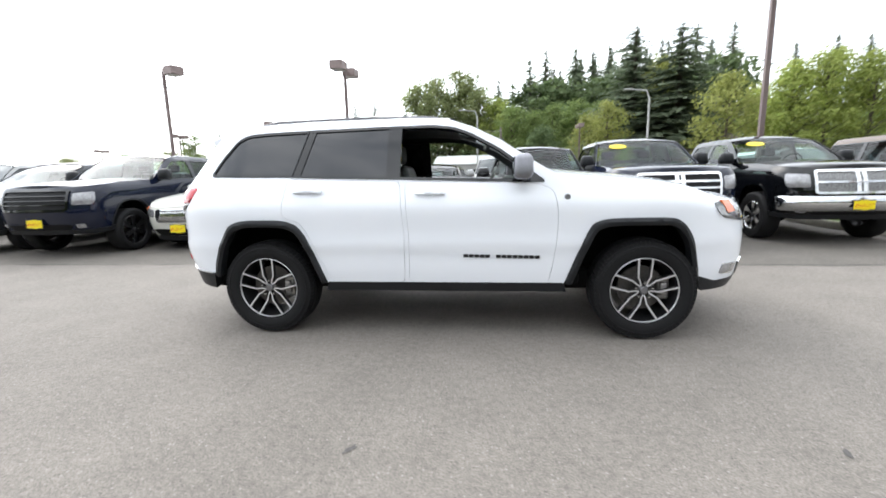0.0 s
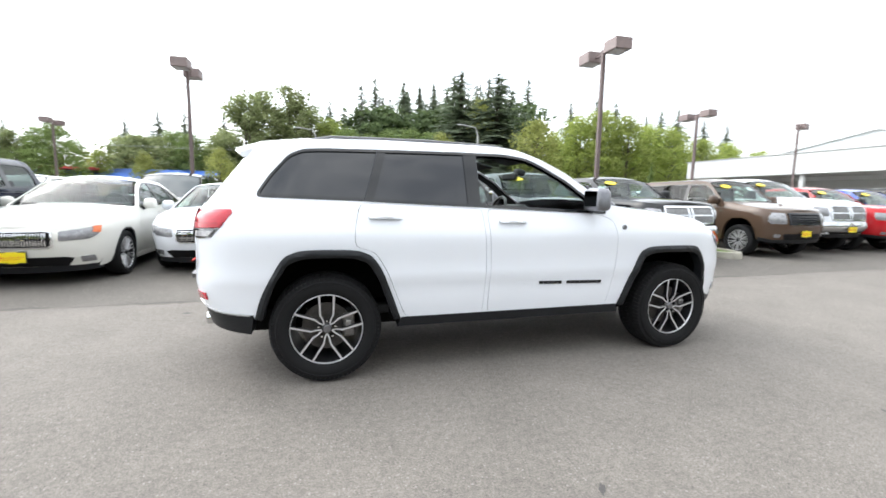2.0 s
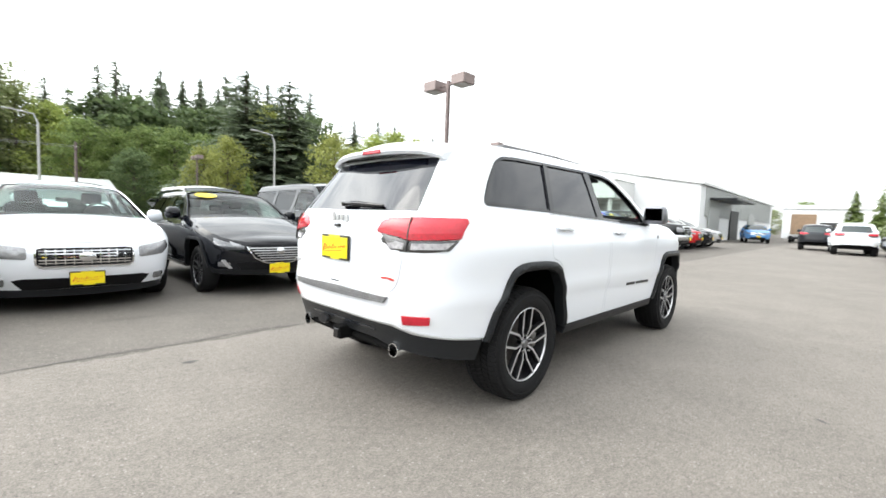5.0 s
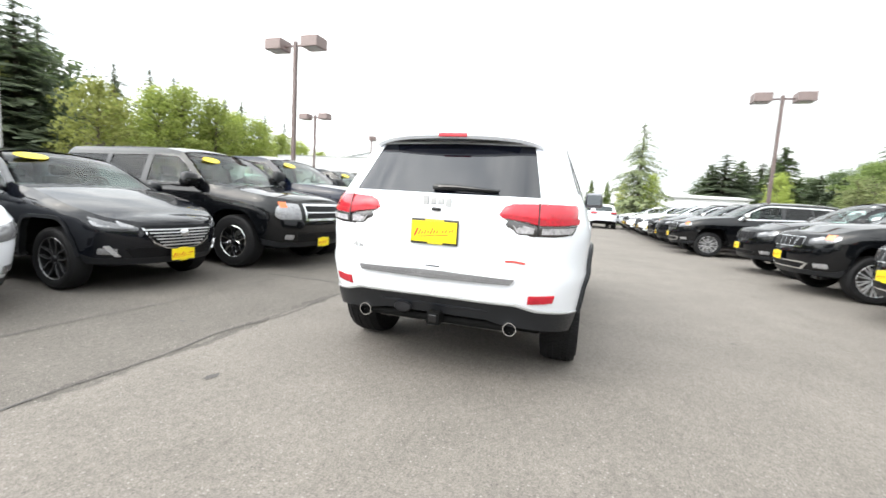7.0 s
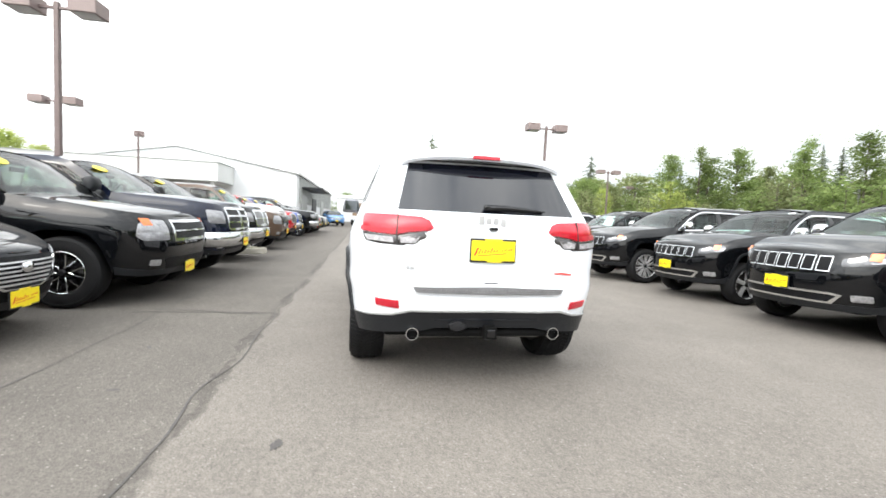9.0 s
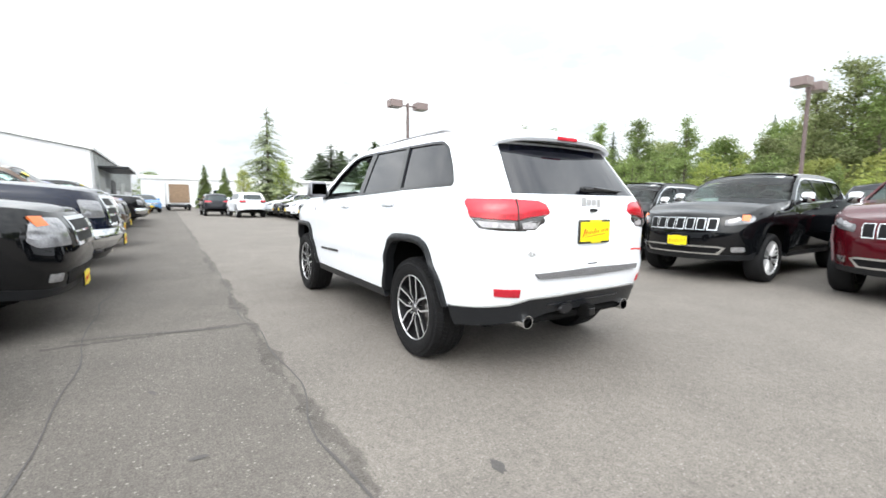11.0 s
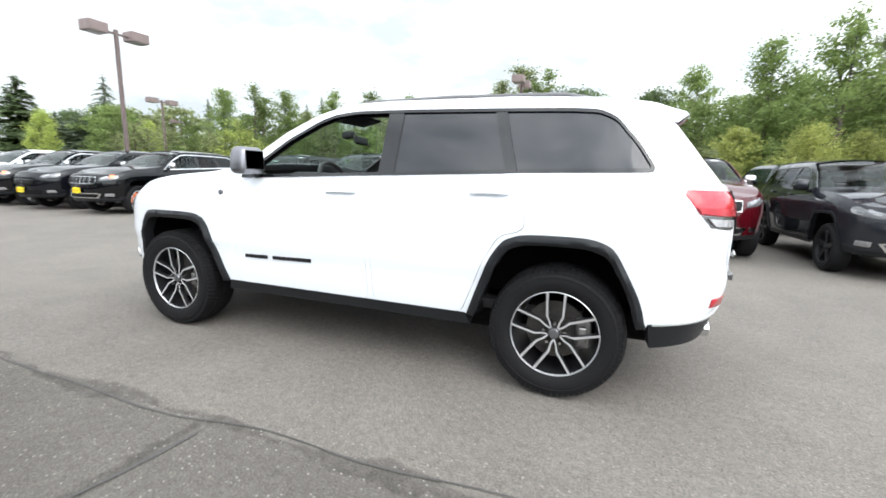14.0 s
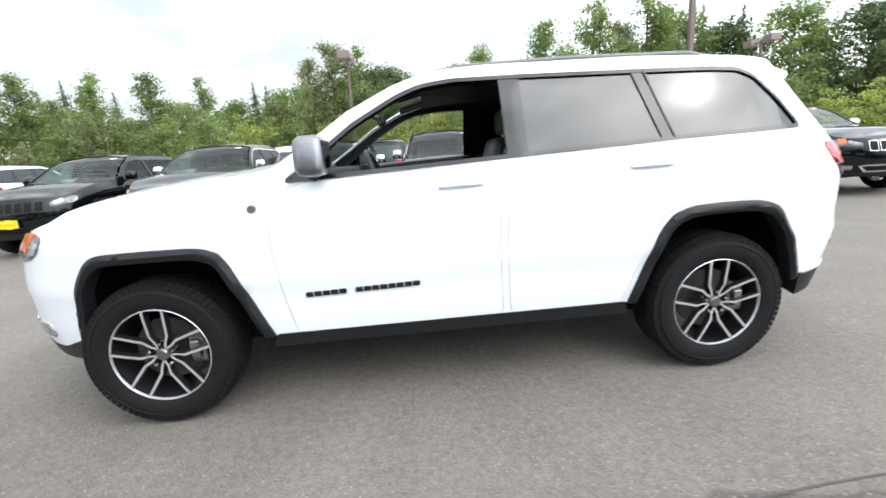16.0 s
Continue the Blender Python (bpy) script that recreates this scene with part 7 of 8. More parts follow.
def needle_tree(name, label, material, seed, h=20.0, spread=3.4, tiers=34, per=10, low=0.10, size=0.55, ragged=0.3, column=1.0):
    """A conifer: a straight trunk with tiers of drooping, needled boughs."""
    r = np.random.default_rng(seed)
    t = tagged(new(name), label, "tree")
    part("trunk", tube([(0, 0, 0), (0, 0, h * 0.5), (0, 0, h * 0.985)], [0.016 * h, 0.010 * h, 0.015], 8), M_BARK, t)
    Ps, Ns, Ss = [], [], []
    for i in range(tiers):
        u = (i + r.random() * 0.6) / tiers
        z = h * (low + (0.99 - low) * u)
        reach = spread * (1 - u) ** column * (1 - 0.25 * math.exp(-u * 14)) + 0.05
        for k in range(max(4, int(per * (1 - 0.55 * u)))):
            a = r.random() * 6.283
            ln = reach * (1 - ragged + 2 * ragged * r.random()) * (0.55 if r.random() < 0.15 * ragged * 3 else 1)
            tip = r.normal() * h * 0.022 * (1 - 0.6 * u)
            m = max(4, int(ln / (size * (0.30 + 0.70 * (1 - u))) * 3.0))
            s = (np.arange(m) + r.random(m)) / m
            zz = z + tip + ln * (0.16 * s - 0.40 * s**2) + r.normal(size=m) * 0.05
            off = r.normal(size=m) * ln * 0.10
            P = np.stack([np.cos(a) * ln * s - np.sin(a) * off, np.sin(a) * ln * s + np.cos(a) * off, zz], 1)
            N = np.stack([np.cos(a) * 0.35 + r.normal(size=m) * 0.3, np.sin(a) * 0.35 + r.normal(size=m) * 0.3, 0.9 + r.normal(size=m) * 0.2], 1)
            Ps.append(P)
            Ns.append(N)
            Ss.append(np.full((m, 1), size * (0.30 + 0.70 * (1 - u))))
    P, N = np.concatenate(Ps), np.concatenate(Ns)
    N /= np.linalg.norm(N, axis=1, keepdims=True)
    V, F = cards(P, N, np.concatenate(Ss), r, 2.3)
    part("crown", leaf_mesh(V, F), material, t)
    return t


firs = [needle_tree("fir_tree", "tall dark green fir tree", M_FIR, s, h=20, spread=w, tiers=64, per=9, ragged=g, low=lo, size=0.34, column=cl) for s, w, g, lo, cl in ((1, 3.6, 0.40, 0.06, 0.9), (2, 3.1, 0.48, 0.16, 0.8), (3, 4.6, 0.32, 0.03, 0.75), (4, 2.7, 0.52, 0.26, 0.85))]
spruce = needle_tree("spruce_tree", "tall open-branched pale green spruce", M_SPRUCE, 11, h=10.2, spread=3.4, tiers=38, per=9, size=0.20, ragged=0.34, low=0.03, column=0.85)
cedar = needle_tree("cedar_tree", "dark green columnar cedar tree", M_DEEP, 12, h=9, spread=1.9, tiers=34, per=16, size=0.34, ragged=0.16, low=0.02, column=0.6)
cone = needle_tree("cypress_tree", "fresh green cone-shaped cypress", M_LEAF, 13, h=6, spread=1.5, tiers=30, per=16, size=0.26, ragged=0.14, low=0.01, column=0.8)
olives = [airy_tree("tall_alder", "tall grey-green alder in thin leaf", M_OLIVE, 20 + k, h=13, spread=3.0, branches=72, leaves=150, size=0.165, leaders=3, peak=0.45, rise=0.8) for k in range(2)]
mids = [broad_tree("leafy_tree", "mid green leafy tree", mt, 20 + k, h=12, spread=sp, clumps=cl, leaves=190, size=0.185, low=0.10, tall=tl) for k, (sp, cl, tl, mt) in enumerate(((3.0, 44, 1.0, M_LEAF), (2.6, 40, 1.5, M_LEAF), (3.6, 46, 0.9, M_OLIVE)))]
fars = [broad_tree("woodland_tree", "far green woodland tree", mt, 90 + k, h=12, spread=4.0, clumps=34, leaves=90, size=0.36, low=0.05) for k, mt in enumerate((M_DEEP, M_LEAF, M_OLIVE))]
alders = [airy_tree("alder_tree", "slender spring green alder with open branches", mt, 30 + k, h=13, spread=2.7, branches=66, leaves=150, size=0.135, leaders=ld, peak=pk, rise=0.5) for k, (mt, ld, pk) in enumerate(((M_LEAF, 1, 0.22), (M_LEAF, 2, 0.25), (M_OLIVE, 1, 0.2)))]
young = [airy_tree("young_alder", lb, mt, 130 + k, h=7, spread=2.1, branches=38, leaves=64, size=0.158, low=0.03, leaders=3, peak=0.4, rise=0.8) for k, (mt, lb) in enumerate(((M_LEAF, "young green alder in a roadside belt"), (M_SPRING, "young light green birch in a roadside belt"), (M_OLIVE, "young olive green alder in a roadside belt"), (M_YELLOW_LEAF, "young yellow-green shrub willow in a roadside belt")))]
springs = [broad_tree("spring_tree", "bright spring green maple", M_SPRING, 40 + k, h=11, spread=2.5, clumps=54, leaves=170, size=0.165, low=0.06, tall=1.5) for k in range(2)]
yellows = [broad_tree("yellow_green_tree", "yellow-green tree in fresh leaf", M_YELLOW_LEAF, 50 + k, h=9, spread=2.8, clumps=44, leaves=110, size=0.21, low=0.06, tall=1.2) for k in range(2)]
willow = broad_tree("willow_tree", "weeping yellow-green willow tree", M_YELLOW_LEAF, 60, h=9, spread=3.6, clumps=50, leaves=240, size=0.13, low=0.35, droop=1.1)
deeps = [broad_tree("dark_leafy_tree", "deep green dense tree", M_DEEP, 70 + k, h=12, spread=3.6, clumps=50, leaves=200, size=0.21, low=0.05) for k in range(2)]

PLANTED = {}
tree_rng = random.Random(5)


def plant(src, native, az, dist, el, wide=1.0):
    """Stands a tree at a bearing (degrees from +x) and distance, so high that its top is el degrees over the eye."""
    hgt = dist * math.tan(radians(el)) + 1.2
    a = radians(az)
    ex, ey = (-1.0, -3.9) if 36 < az < 180 else ((-1.0, 3.2) if az < -32 else (-4.0, 1.0))
    k = hgt / native
    ob = src if src.name not in PLANTED else copy_thing(src, pose(0, 0, 0))
    PLANTED[src.name] = True
    ob.matrix_basis = pose(ex + math.cos(a) * dist, ey + math.sin(a) * dist, -0.05, 0, 0, tree_rng.random() * 360) @ Matrix.Diagonal((k * wide, k * wide, k, 1))
    return ob


T = tree_rng
# north: tall firs behind, leafy woods before them
for az, el, d, k in ((104.5, 9.7, 95, 0), (107, 9.2, 98, 1), (110, 8.0, 95, 3), (100.5, 9.5, 100, 1), (88.5, 12.0, 92, 1), (84.6, 14.2, 88, 0), (81.0, 12.6, 92, 3), (79.2, 14.8, 92, 1), (77.2, 14.3, 90, 3), (75.4, 14.6, 92, 1),
                     (73.6, 13.8, 95, 3), (72.0, 16.2, 56, 2), (69.8, 14.6, 90, 1), (67.3, 15.8, 54, 2), (65.4, 12.6, 90, 1), (63.4, 10.8, 92, 3), (57.9, 12.2, 96, 1), (54.8, 12.4, 96, 0), (52.6, 11.8, 98, 3), (49.2, 10.2, 98, 1),
                     (47.6, 10.6, 96, 3), (45.8, 10.6, 98, 1), (43.2, 9.4, 98, 0), (41.0, 8.6, 98, 1), (116, 7.4, 110, 0), (119, 7.0, 110, 1), (123, 6.0, 115, 2), (86.8, 11.4, 95, 2), (70.9, 13.5, 80, 0)):
    plant(firs[k], 20, az, d, el, 2.0 if d < 60 else 1.25 + 0.3 * T.random())
for az, el, d, src, n, w in ((98.4, 12.0, 78, olives[0], 13, 1.3), (96.4, 12.9, 80, olives[1], 13, 1.3), (93.4, 13.5, 80, olives[0], 13, 1.3), (90.8, 11.6, 78, olives[1], 13, 1.3), (88.6, 9.6, 76, springs[0], 11, 1.1), (101, 7.0, 80, mids[2], 12, 1.2), (104, 6.6, 76, mids[0], 12, 1.2), (107.5, 6.2, 80, mids[2], 12, 1.2), (110, 5.8, 82, mids[1], 12, 1.2), (105.6, 7.0, 82, mids[1], 12, 1.2), (114.2, 5.0, 80, mids[0], 12, 1.2), (117.2, 6.4, 52, alders[0], 13, 1.4), (120.4, 5.6, 56, mids[1], 12, 1.2),
                          (112.4, 4.4, 74, springs[0], 11, 1.1), (115.8, 6.6, 50, mids[0], 12, 1.1), (118.6, 6.0, 54, olives[0], 13, 1.4), (122, 5.2, 60, alders[0], 13, 1.5), (125, 5.6, 52, alders[1], 13, 1.5), (128, 3.6, 80, mids[2], 12, 1.2), (132, 3.2, 95, mids[0], 12, 1.4), (137, 2.8, 110, mids[2], 12, 1.5), (143, 2.4, 120, mids[0], 12, 1.6), (150, 2.2, 130, mids[2], 12, 1.8), (158, 2.0, 130, mids[0], 12, 1.8), (166, 2.2, 130, mids[2], 12, 1.8), (175, 2.3, 130, mids[0], 12, 1.8),
                          (86.5, 8.6, 70, mids[0], 12, 1.1), (84, 8.0, 70, mids[1], 12, 1.2), (81.4, 8.6, 70, mids[1], 12, 1.1), (78.6, 8.8, 68, mids[0], 12, 1.1), (76, 8.4, 68, mids[0], 12, 1.1), (82.6, 6.0, 62, deeps[0], 12, 1.0), (76.8, 7.2, 50, yellows[0], 9, 0.85), (74.5, 8.4, 48, yellows[1], 9, 0.8),
                          (69.6, 12.6, 60, yellows[0], 9, 0.62), (62.4, 10.0, 47, yellows[1], 9, 0.95), (60, 8.4, 60, springs[0], 11, 1.1), (57.0, 10.4, 50, springs[0], 11, 1.1), (54.4, 11.0, 50, springs[1], 11, 1.05), (51.4, 10.2, 50, springs[0], 11, 1.0), (49.0, 9.0, 52, springs[1], 11, 1.0), (46.4, 8.6, 52, springs[0], 11, 1.05), (43.5, 7.2, 56, springs[1], 11, 1.1), (40.8, 6.6, 60, springs[0], 11, 1.1), (38.0, 5.6, 66, springs[1], 11, 1.1),
                          (108.8, 4.5, 42, yellows[0], 9, 0.7), (101.6, 5.4, 40, yellows[1], 9, 0.75), (72.5, 4.6, 46, cone, 6, 0.7), (48.6, 4.8, 40, cone, 6, 0.6)):
    plant(src, n, az, d, el, w)
for az in np.arange(40, 110, 3.4):
    plant(T.choice(fars), 12, az + T.random() * 2, 74 + T.random() * 12, 5.0 + 1.8 * T.random(), 1.5)
for az in np.arange(110, 130, 3.4):
    plant(T.choice(fars), 12, az + T.random() * 2, 78 + T.random() * 12, 2.4 + 1.4 * T.random(), 1.5)
for k, az in enumerate(np.linspace(62.5, 82.5, 13)):
    plant(firs[(k * 3) % 4], 20, az + T.random() * 1.2, 96 + T.random() * 10, 12.8 + 2.8 * T.random(), 1.5)
for az in np.linspace(63.5, 84, 9):
    plant(fars[0], 12, az + T.random(), 84 + T.random() * 6, 10.2 + 1.6 * T.random(), 1.2)
# east
spruce.matrix_basis = pose(40.5, -6.0, 0, 0, 0, 30)
PLANTED[spruce.name] = True
for az, el, d, src, n, w in ((-2.6, 4.2, 70, cone, 6, 0.9), (-4.6, 4.0, 66, cone, 6, 0.9), (-6.6, 3.8, 64, yellows[0], 9, 0.7), (-10.5, 5.0, 44, springs[1], 11, 0.75), (-15.6, 6.2, 64, cedar, 9, 1.9), (-17.0, 7.4, 62, firs[2], 20, 2.8), (-18.4, 6.6, 66, cedar, 9, 1.8), (-20.2, 6.4, 66, firs[2], 20, 2.6), (-24.4, 4.8, 64, deeps[1], 12, 1.0), (-26.4, 5.4, 64, deeps[0], 12, 1.0), (-31.4, 5.6, 62, fars[0], 12, 1.2), (-22.3, 8.0, 54, cedar, 9, 1.6), (-22.9, 5.2, 42, springs[0], 11, 0.8), (-25.2, 5.2, 62, firs[2], 20, 2.8), (-27, 5.2, 60, firs[2], 20, 2.8), (-28.6, 6.0, 62, deeps[0], 12, 0.8), (-30.4, 6.2, 60, mids[2], 12, 1.0), (-29.8, 3.8, 46, cone, 6, 0.95), (-31.6, 5.0, 46, springs[1], 11, 0.8),
                          (2.2, 3.0, 118, mids[0], 12, 1.6), (-0.5, 2.6, 118, mids[2], 12, 1.6), (5.0, 2.2, 118, mids[2], 12, 1.6), (27, 5.2, 80, firs[1], 20, 1), (25, 5.4, 82, firs[0], 20, 1), (33, 5.0, 84, firs[3], 20, 1)):
    plant(src, n, az, d, el, w)
# south: alders and birches over a belt of young growth, woods behind
for az, el, d, src, n, w in ((-33, 6.4, 52, mids[0], 12, 1.2), (-36.2, 6.0, 50, olives[1], 13, 1.5), (-39.5, 6.0, 52, alders[1], 13, 1.6), (-43.4, 9.6, 46, alders[0], 13, 1.2), (-46.8, 10.4, 44, alders[1], 13, 1.3), (-50.2, 9.9, 46, alders[0], 13, 1.3), (-52.6, 7.6, 50, alders[2], 13, 1.4), (-56.0, 10.4, 48, alders[1], 13, 1.2), (-60.6, 10.5, 46, alders[0], 13, 1.2), (-63, 7.6, 50, mids[2], 12, 1.1), (-65.6, 10.4, 48, alders[1], 13, 1.1), (-69, 7.6, 52, mids[1], 12, 1.2), (-73, 7.4, 52, alders[2], 13, 1.5), (-77.3, 12.2, 44, alders[2], 13, 1.1), (-80.4, 9.0, 50, olives[0], 13, 1.3), (-83.2, 13.6, 43, alders[1], 13, 1.2), (-86.5, 9.2, 48, alders[0], 13, 1.3), (-90, 8.6, 50, mids[1], 12, 1.2), (-94, 8.2, 50, olives[1], 13, 1.4), (-99.0, 12.4, 72, mids[0], 12, 0.8), (-103, 9.6, 46, alders[0], 13, 1.4), (-106.2, 14.8, 40, alders[0], 13, 1.25), (-109, 11.0, 46, mids[0], 12, 1.1), (-111.6, 16.4, 38, alders[1], 13, 1.2), (-114.6, 13.6, 42, alders[2], 13, 1.2), (-117.4, 16.8, 40, alders[1], 13, 1.35), (-121, 13.0, 44, mids[1], 12, 1.2), (-125, 11.4, 46, deeps[1], 12, 1.1), (-130.8, 12.0, 46, mids[0], 12, 1.2), (-136.5, 10.8, 48, deeps[0], 12, 1.2), (-141, 9.6, 50, mids[2], 12, 1.3), (-147, 8.5, 52, mids[0], 12, 1.3), (-154, 7.0, 60, deeps[1], 12, 1.3), (-162, 5.0, 80, mids[2], 12, 1.5), (-171, 3.6, 110, mids[0], 12, 1.6),
                          (-110.6, 6.6, 32, willow, 9, 0.9), (-114.2, 5.6, 33, willow, 9, 1.0), (-104, 6.0, 36, yellows[1], 9, 1.1), (-118.5, 5.6, 33, young[1], 7, 1.3), (-122, 6.2, 34, yellows[0], 9, 1.1), (-68.2, 5.4, 40, spruce, 10.2, 1.0)):
    plant(src, n, az, d, el, w)
for az, el, d, k in ((-29.6, 9.2, 74, 2), (-54.2, 9.4, 100, 1), (-55.6, 9.0, 104, 3), (-58.2, 8.6, 104, 0), (-71.6, 9.6, 100, 1), (-73.0, 9.2, 104, 3), (-75.0, 8.8, 104, 0), (-41.6, 8.0, 100, 3), (-52.4, 8.4, 104, 0), (-88, 8.6, 104, 1), (-93, 8.0, 104, 0), (-120, 14.2, 60, 2), (-123.4, 13.6, 64, 1), (-127, 12.8, 64, 3), (-133, 12.4, 70, 0), (-139, 11.2, 72, 2)):
    plant(firs[k], 20, az, d, el, 1.2)
for k in range(38):
    kind = T.choice((0, 0, 1, 2, 2, 1, 3))
    plant(young[kind], 7, -30 - k * 3.25 + T.random() * 1.6, 32 + T.random() * 12, (2.6 if kind == 3 else 3.4) + 3.2 * T.random(), 1.1 + 0.5 * T.random())
for k in range(26):
    plant(T.choice(fars), 12, -32 - k * 4.7 + T.random() * 3, 56 + T.random() * 8, 5.4 + 1.6 * T.random(), 1.3)
for az, el, d, src, n, w in ((-80, 14.0, 44, alders[2], 13, 1.2), (-74, 8.6, 54, mids[0], 12, 1.2), (-77, 9.2, 56, mids[1], 12, 1.3), (-82, 9.6, 56, mids[0], 12, 1.2), (-85, 10.8, 56, deeps[0], 12, 1.0), (-87.4, 10.8, 58, deeps[1], 12, 1.0), (-89.8, 9.8, 58, mids[0], 12, 1.1), (-92.4, 8.8, 58, deeps[0], 12, 1.1), (-95, 10.4, 56, deeps[1], 12, 1.0), (-97, 8.8, 54, mids[1], 12, 1.2), (-100.5, 8.8, 52, mids[0], 12, 1.2), (-105, 9.6, 50, mids[1], 12, 1.2), (-108, 9.6, 50, mids[0], 12, 1.2), (-113, 10.0, 48, mids[2], 12, 1.2), (-116, 10.0, 48, mids[0], 12, 1.2), (-119, 10.0, 48, deeps[1], 12, 1.2), (-79, 4.8, 36, yellows[0], 9, 1.3), (-84, 5.2, 37, yellows[1], 9, 1.3), (-88, 4.8, 36, young[3], 7, 1.6), (-92, 5.0, 37, yellows[0], 9, 1.3), (-96, 4.8, 36, young[3], 7, 1.6)):
    plant(src, n, az, d, el, w)


# ---- parked cars ----
def park(car, x, front, heading, length):
    """Stands a car with its nose at y = front, facing -90 (south) or 90 (north)."""
    d = -1 if heading == -90 else 1
    car.matrix_basis = pose(x, front - d * length, 0, 0, 0, heading)
    return car


NORTH, SOUTH = 90, -90
N_ROW, S_ROW = "cars parked along the north row", "cars parked along the south row"

c, _ = build_car("grey_suv", SUV, M_GREY, "charcoal grey SUV parked beside a dark pickup", "car", sx=1.06, front="h3", grille=(0.45, 0.68, 0.90, 0.40), plate_z=0.55, frame_mat=M_GLOSSBLACK, group=N_ROW)
park(c, -9.55, 2.3, SOUTH, 2.54)
c, _ = build_car("pickup_truck", PICKUP, M_NAVY, "dark navy pickup truck with black wheels and grille", "pickup", sx=0.95, sz=0.97, R=0.40, rr=0.27, tw=0.28, wheel="six", rim=M_GLOSSBLACK, front="h3", frame_mat=M_GLOSSBLACK, group=N_ROW)
park(c, -7.35, 2.25, SOUTH, 2.64)
c, _ = build_car("sedan", SEDAN, M_PEARL, "pearl white luxury sedan with a split chrome grille", "car", sx=1.03, sz=1.07, R=0.35, rr=0.25, wheel="multi", front="v13", amber=True, plate_z=0.39, group=N_ROW)
park(c, -5.30, 2.95, SOUTH, 2.53)
c, _ = build_car("sedan", SEDAN, M_WHITE, "white sports sedan with an egg-crate grille", "car", sx=0.98, sz=1.03, R=0.34, rr=0.235, wheel="multi", front="e5", frame_mat=M_CHROME, emblem=(0.075,), plate_z=0.37, group=N_ROW)
park(c, -3.2, 3.65, SOUTH, 2.41)
c, cross_skin = build_car("compact_crossover", CROSS, M_SLATE, "dark metallic compact crossover with a slatted grille", "car", sx=0.89, sy=0.93, sz=0.865, R=0.335, rr=0.225, tw=0.215, wheel="twin", rim=M_HUBGREY, front="h6", frame_mat=M_CHROME, shield=True, emblem=(0.062, 0.735), grille=(0.47, 0.53, 0.835, 0.30), plate_z=0.45, flare=M_PLASTIC, sticker=-1, group=N_ROW)
for side in (-1, 1):
    part("sill_strip", cross_skin.sheet([(-0.88, 0.392), (0.86, 0.392), (0.86, 0.418), (-0.88, 0.424)], h=0.08, off=0.030, thick=0.02, side=side), M_CHROME, c, "bright strip along the sill")
    part("fog_trim", cross_skin.sheet([("f", 0.62, 0.455), ("f", 0.66, 0.455), ("f", 0.745, 0.58), ("f", 0.71, 0.588)], h=0.04, off=0.016, thick=0.02, side=side), M_ALLOY, c, "silver blade beside the fog lamp")
park(c, -1.08, 3.5, SOUTH, 2.136)
c, _ = build_car("large_suv", TALL, M_BLACK, "black full-size SUV with chrome wheels and bar grille", "car", sz=0.965, R=0.40, rr=0.235, tw=0.27, wheel="six", rim=M_CHROME, front="h1", plate_z=0.42, amber=True, sticker=-1, flare=M_BLACK, roof_rail=M_PLASTIC, group=N_ROW)
park(c, 1.20, 3.08, SOUTH, 2.5)
c, _ = build_car("pickup_truck", PICKUP, M_NAVY, "dark blue pickup truck with a chrome grille", "pickup", sx=0.97, R=0.41, rr=0.26, tw=0.28, wheel="six", front="x2", sticker=-1, flare=M_NAVY, group=N_ROW)
park(c, 3.25, 3.0, SOUTH, 2.70)
big, _ = build_car("heavy_pickup", PICKUP, M_BLACK, "black heavy-duty pickup with chrome bumper and mesh grille", "pickup", sx=1.0, sz=0.99, R=0.42, rr=0.25, tw=0.28, wheel="six", rim=M_CHROME, front="x1", plate_z=0.66, sticker=-1, flare=M_BLACK, group=N_ROW)
park(big, 5.95, 3.2, SOUTH, 2.78)
c, _ = build_car("boxy_suv", TALL, M_BROWN, "bronze brown boxy SUV with a slatted grille", "car", sx=0.93, sy=0.97, sz=1.02, R=0.38, rr=0.25, tw=0.26, wheel="multi", front="h3", frame_mat=M_GREY, sticker=-1, flare=M_BROWN, group=N_ROW)
park(c, 9.35, 3.25, SOUTH, 2.325)
c, _ = build_car("heavy_pickup", PICKUP, M_WHITE, "white heavy-duty pickup with a chrome grille", "pickup", sx=1.0, sz=1.05, R=0.42, rr=0.25, tw=0.28, wheel="six", rim=M_CHROME, front="x1", sticker=-1, flare=M_WHITE, group=N_ROW)
park(c, 11.6, 3.7, SOUTH, 2.78)
c, _ = build_car("small_pickup", PICKUP, M_RED, "bright red small pickup truck", "pickup", sx=0.9, sy=0.94, sz=0.94, R=0.38, rr=0.22, tw=0.25, front="h2", frame_mat=M_SILVER, sticker=-1, flare=M_RED, group=N_ROW)
park(c, 13.75, 3.65, SOUTH, 2.50)
c, _ = build_car("small_pickup", PICKUP, M_BLUE, "bright blue small pickup truck", "pickup", sx=0.9, sy=0.94, sz=0.93, R=0.38, rr=0.22, tw=0.25, front="x2", sticker=-1, flare=M_BLUE, group=N_ROW)
park(c, 15.8, 3.7, SOUTH, 2.50)
c, _ = build_car("pickup_truck", PICKUP, M_BLACK, "black pickup truck with chrome wheels", "pickup", sx=0.98, R=0.41, rr=0.26, tw=0.27, wheel="six", rim=M_CHROME, front="h2", sticker=-1, flare=M_BLACK, group=N_ROW)
park(c, 18.6, 3.2, SOUTH, 2.72)
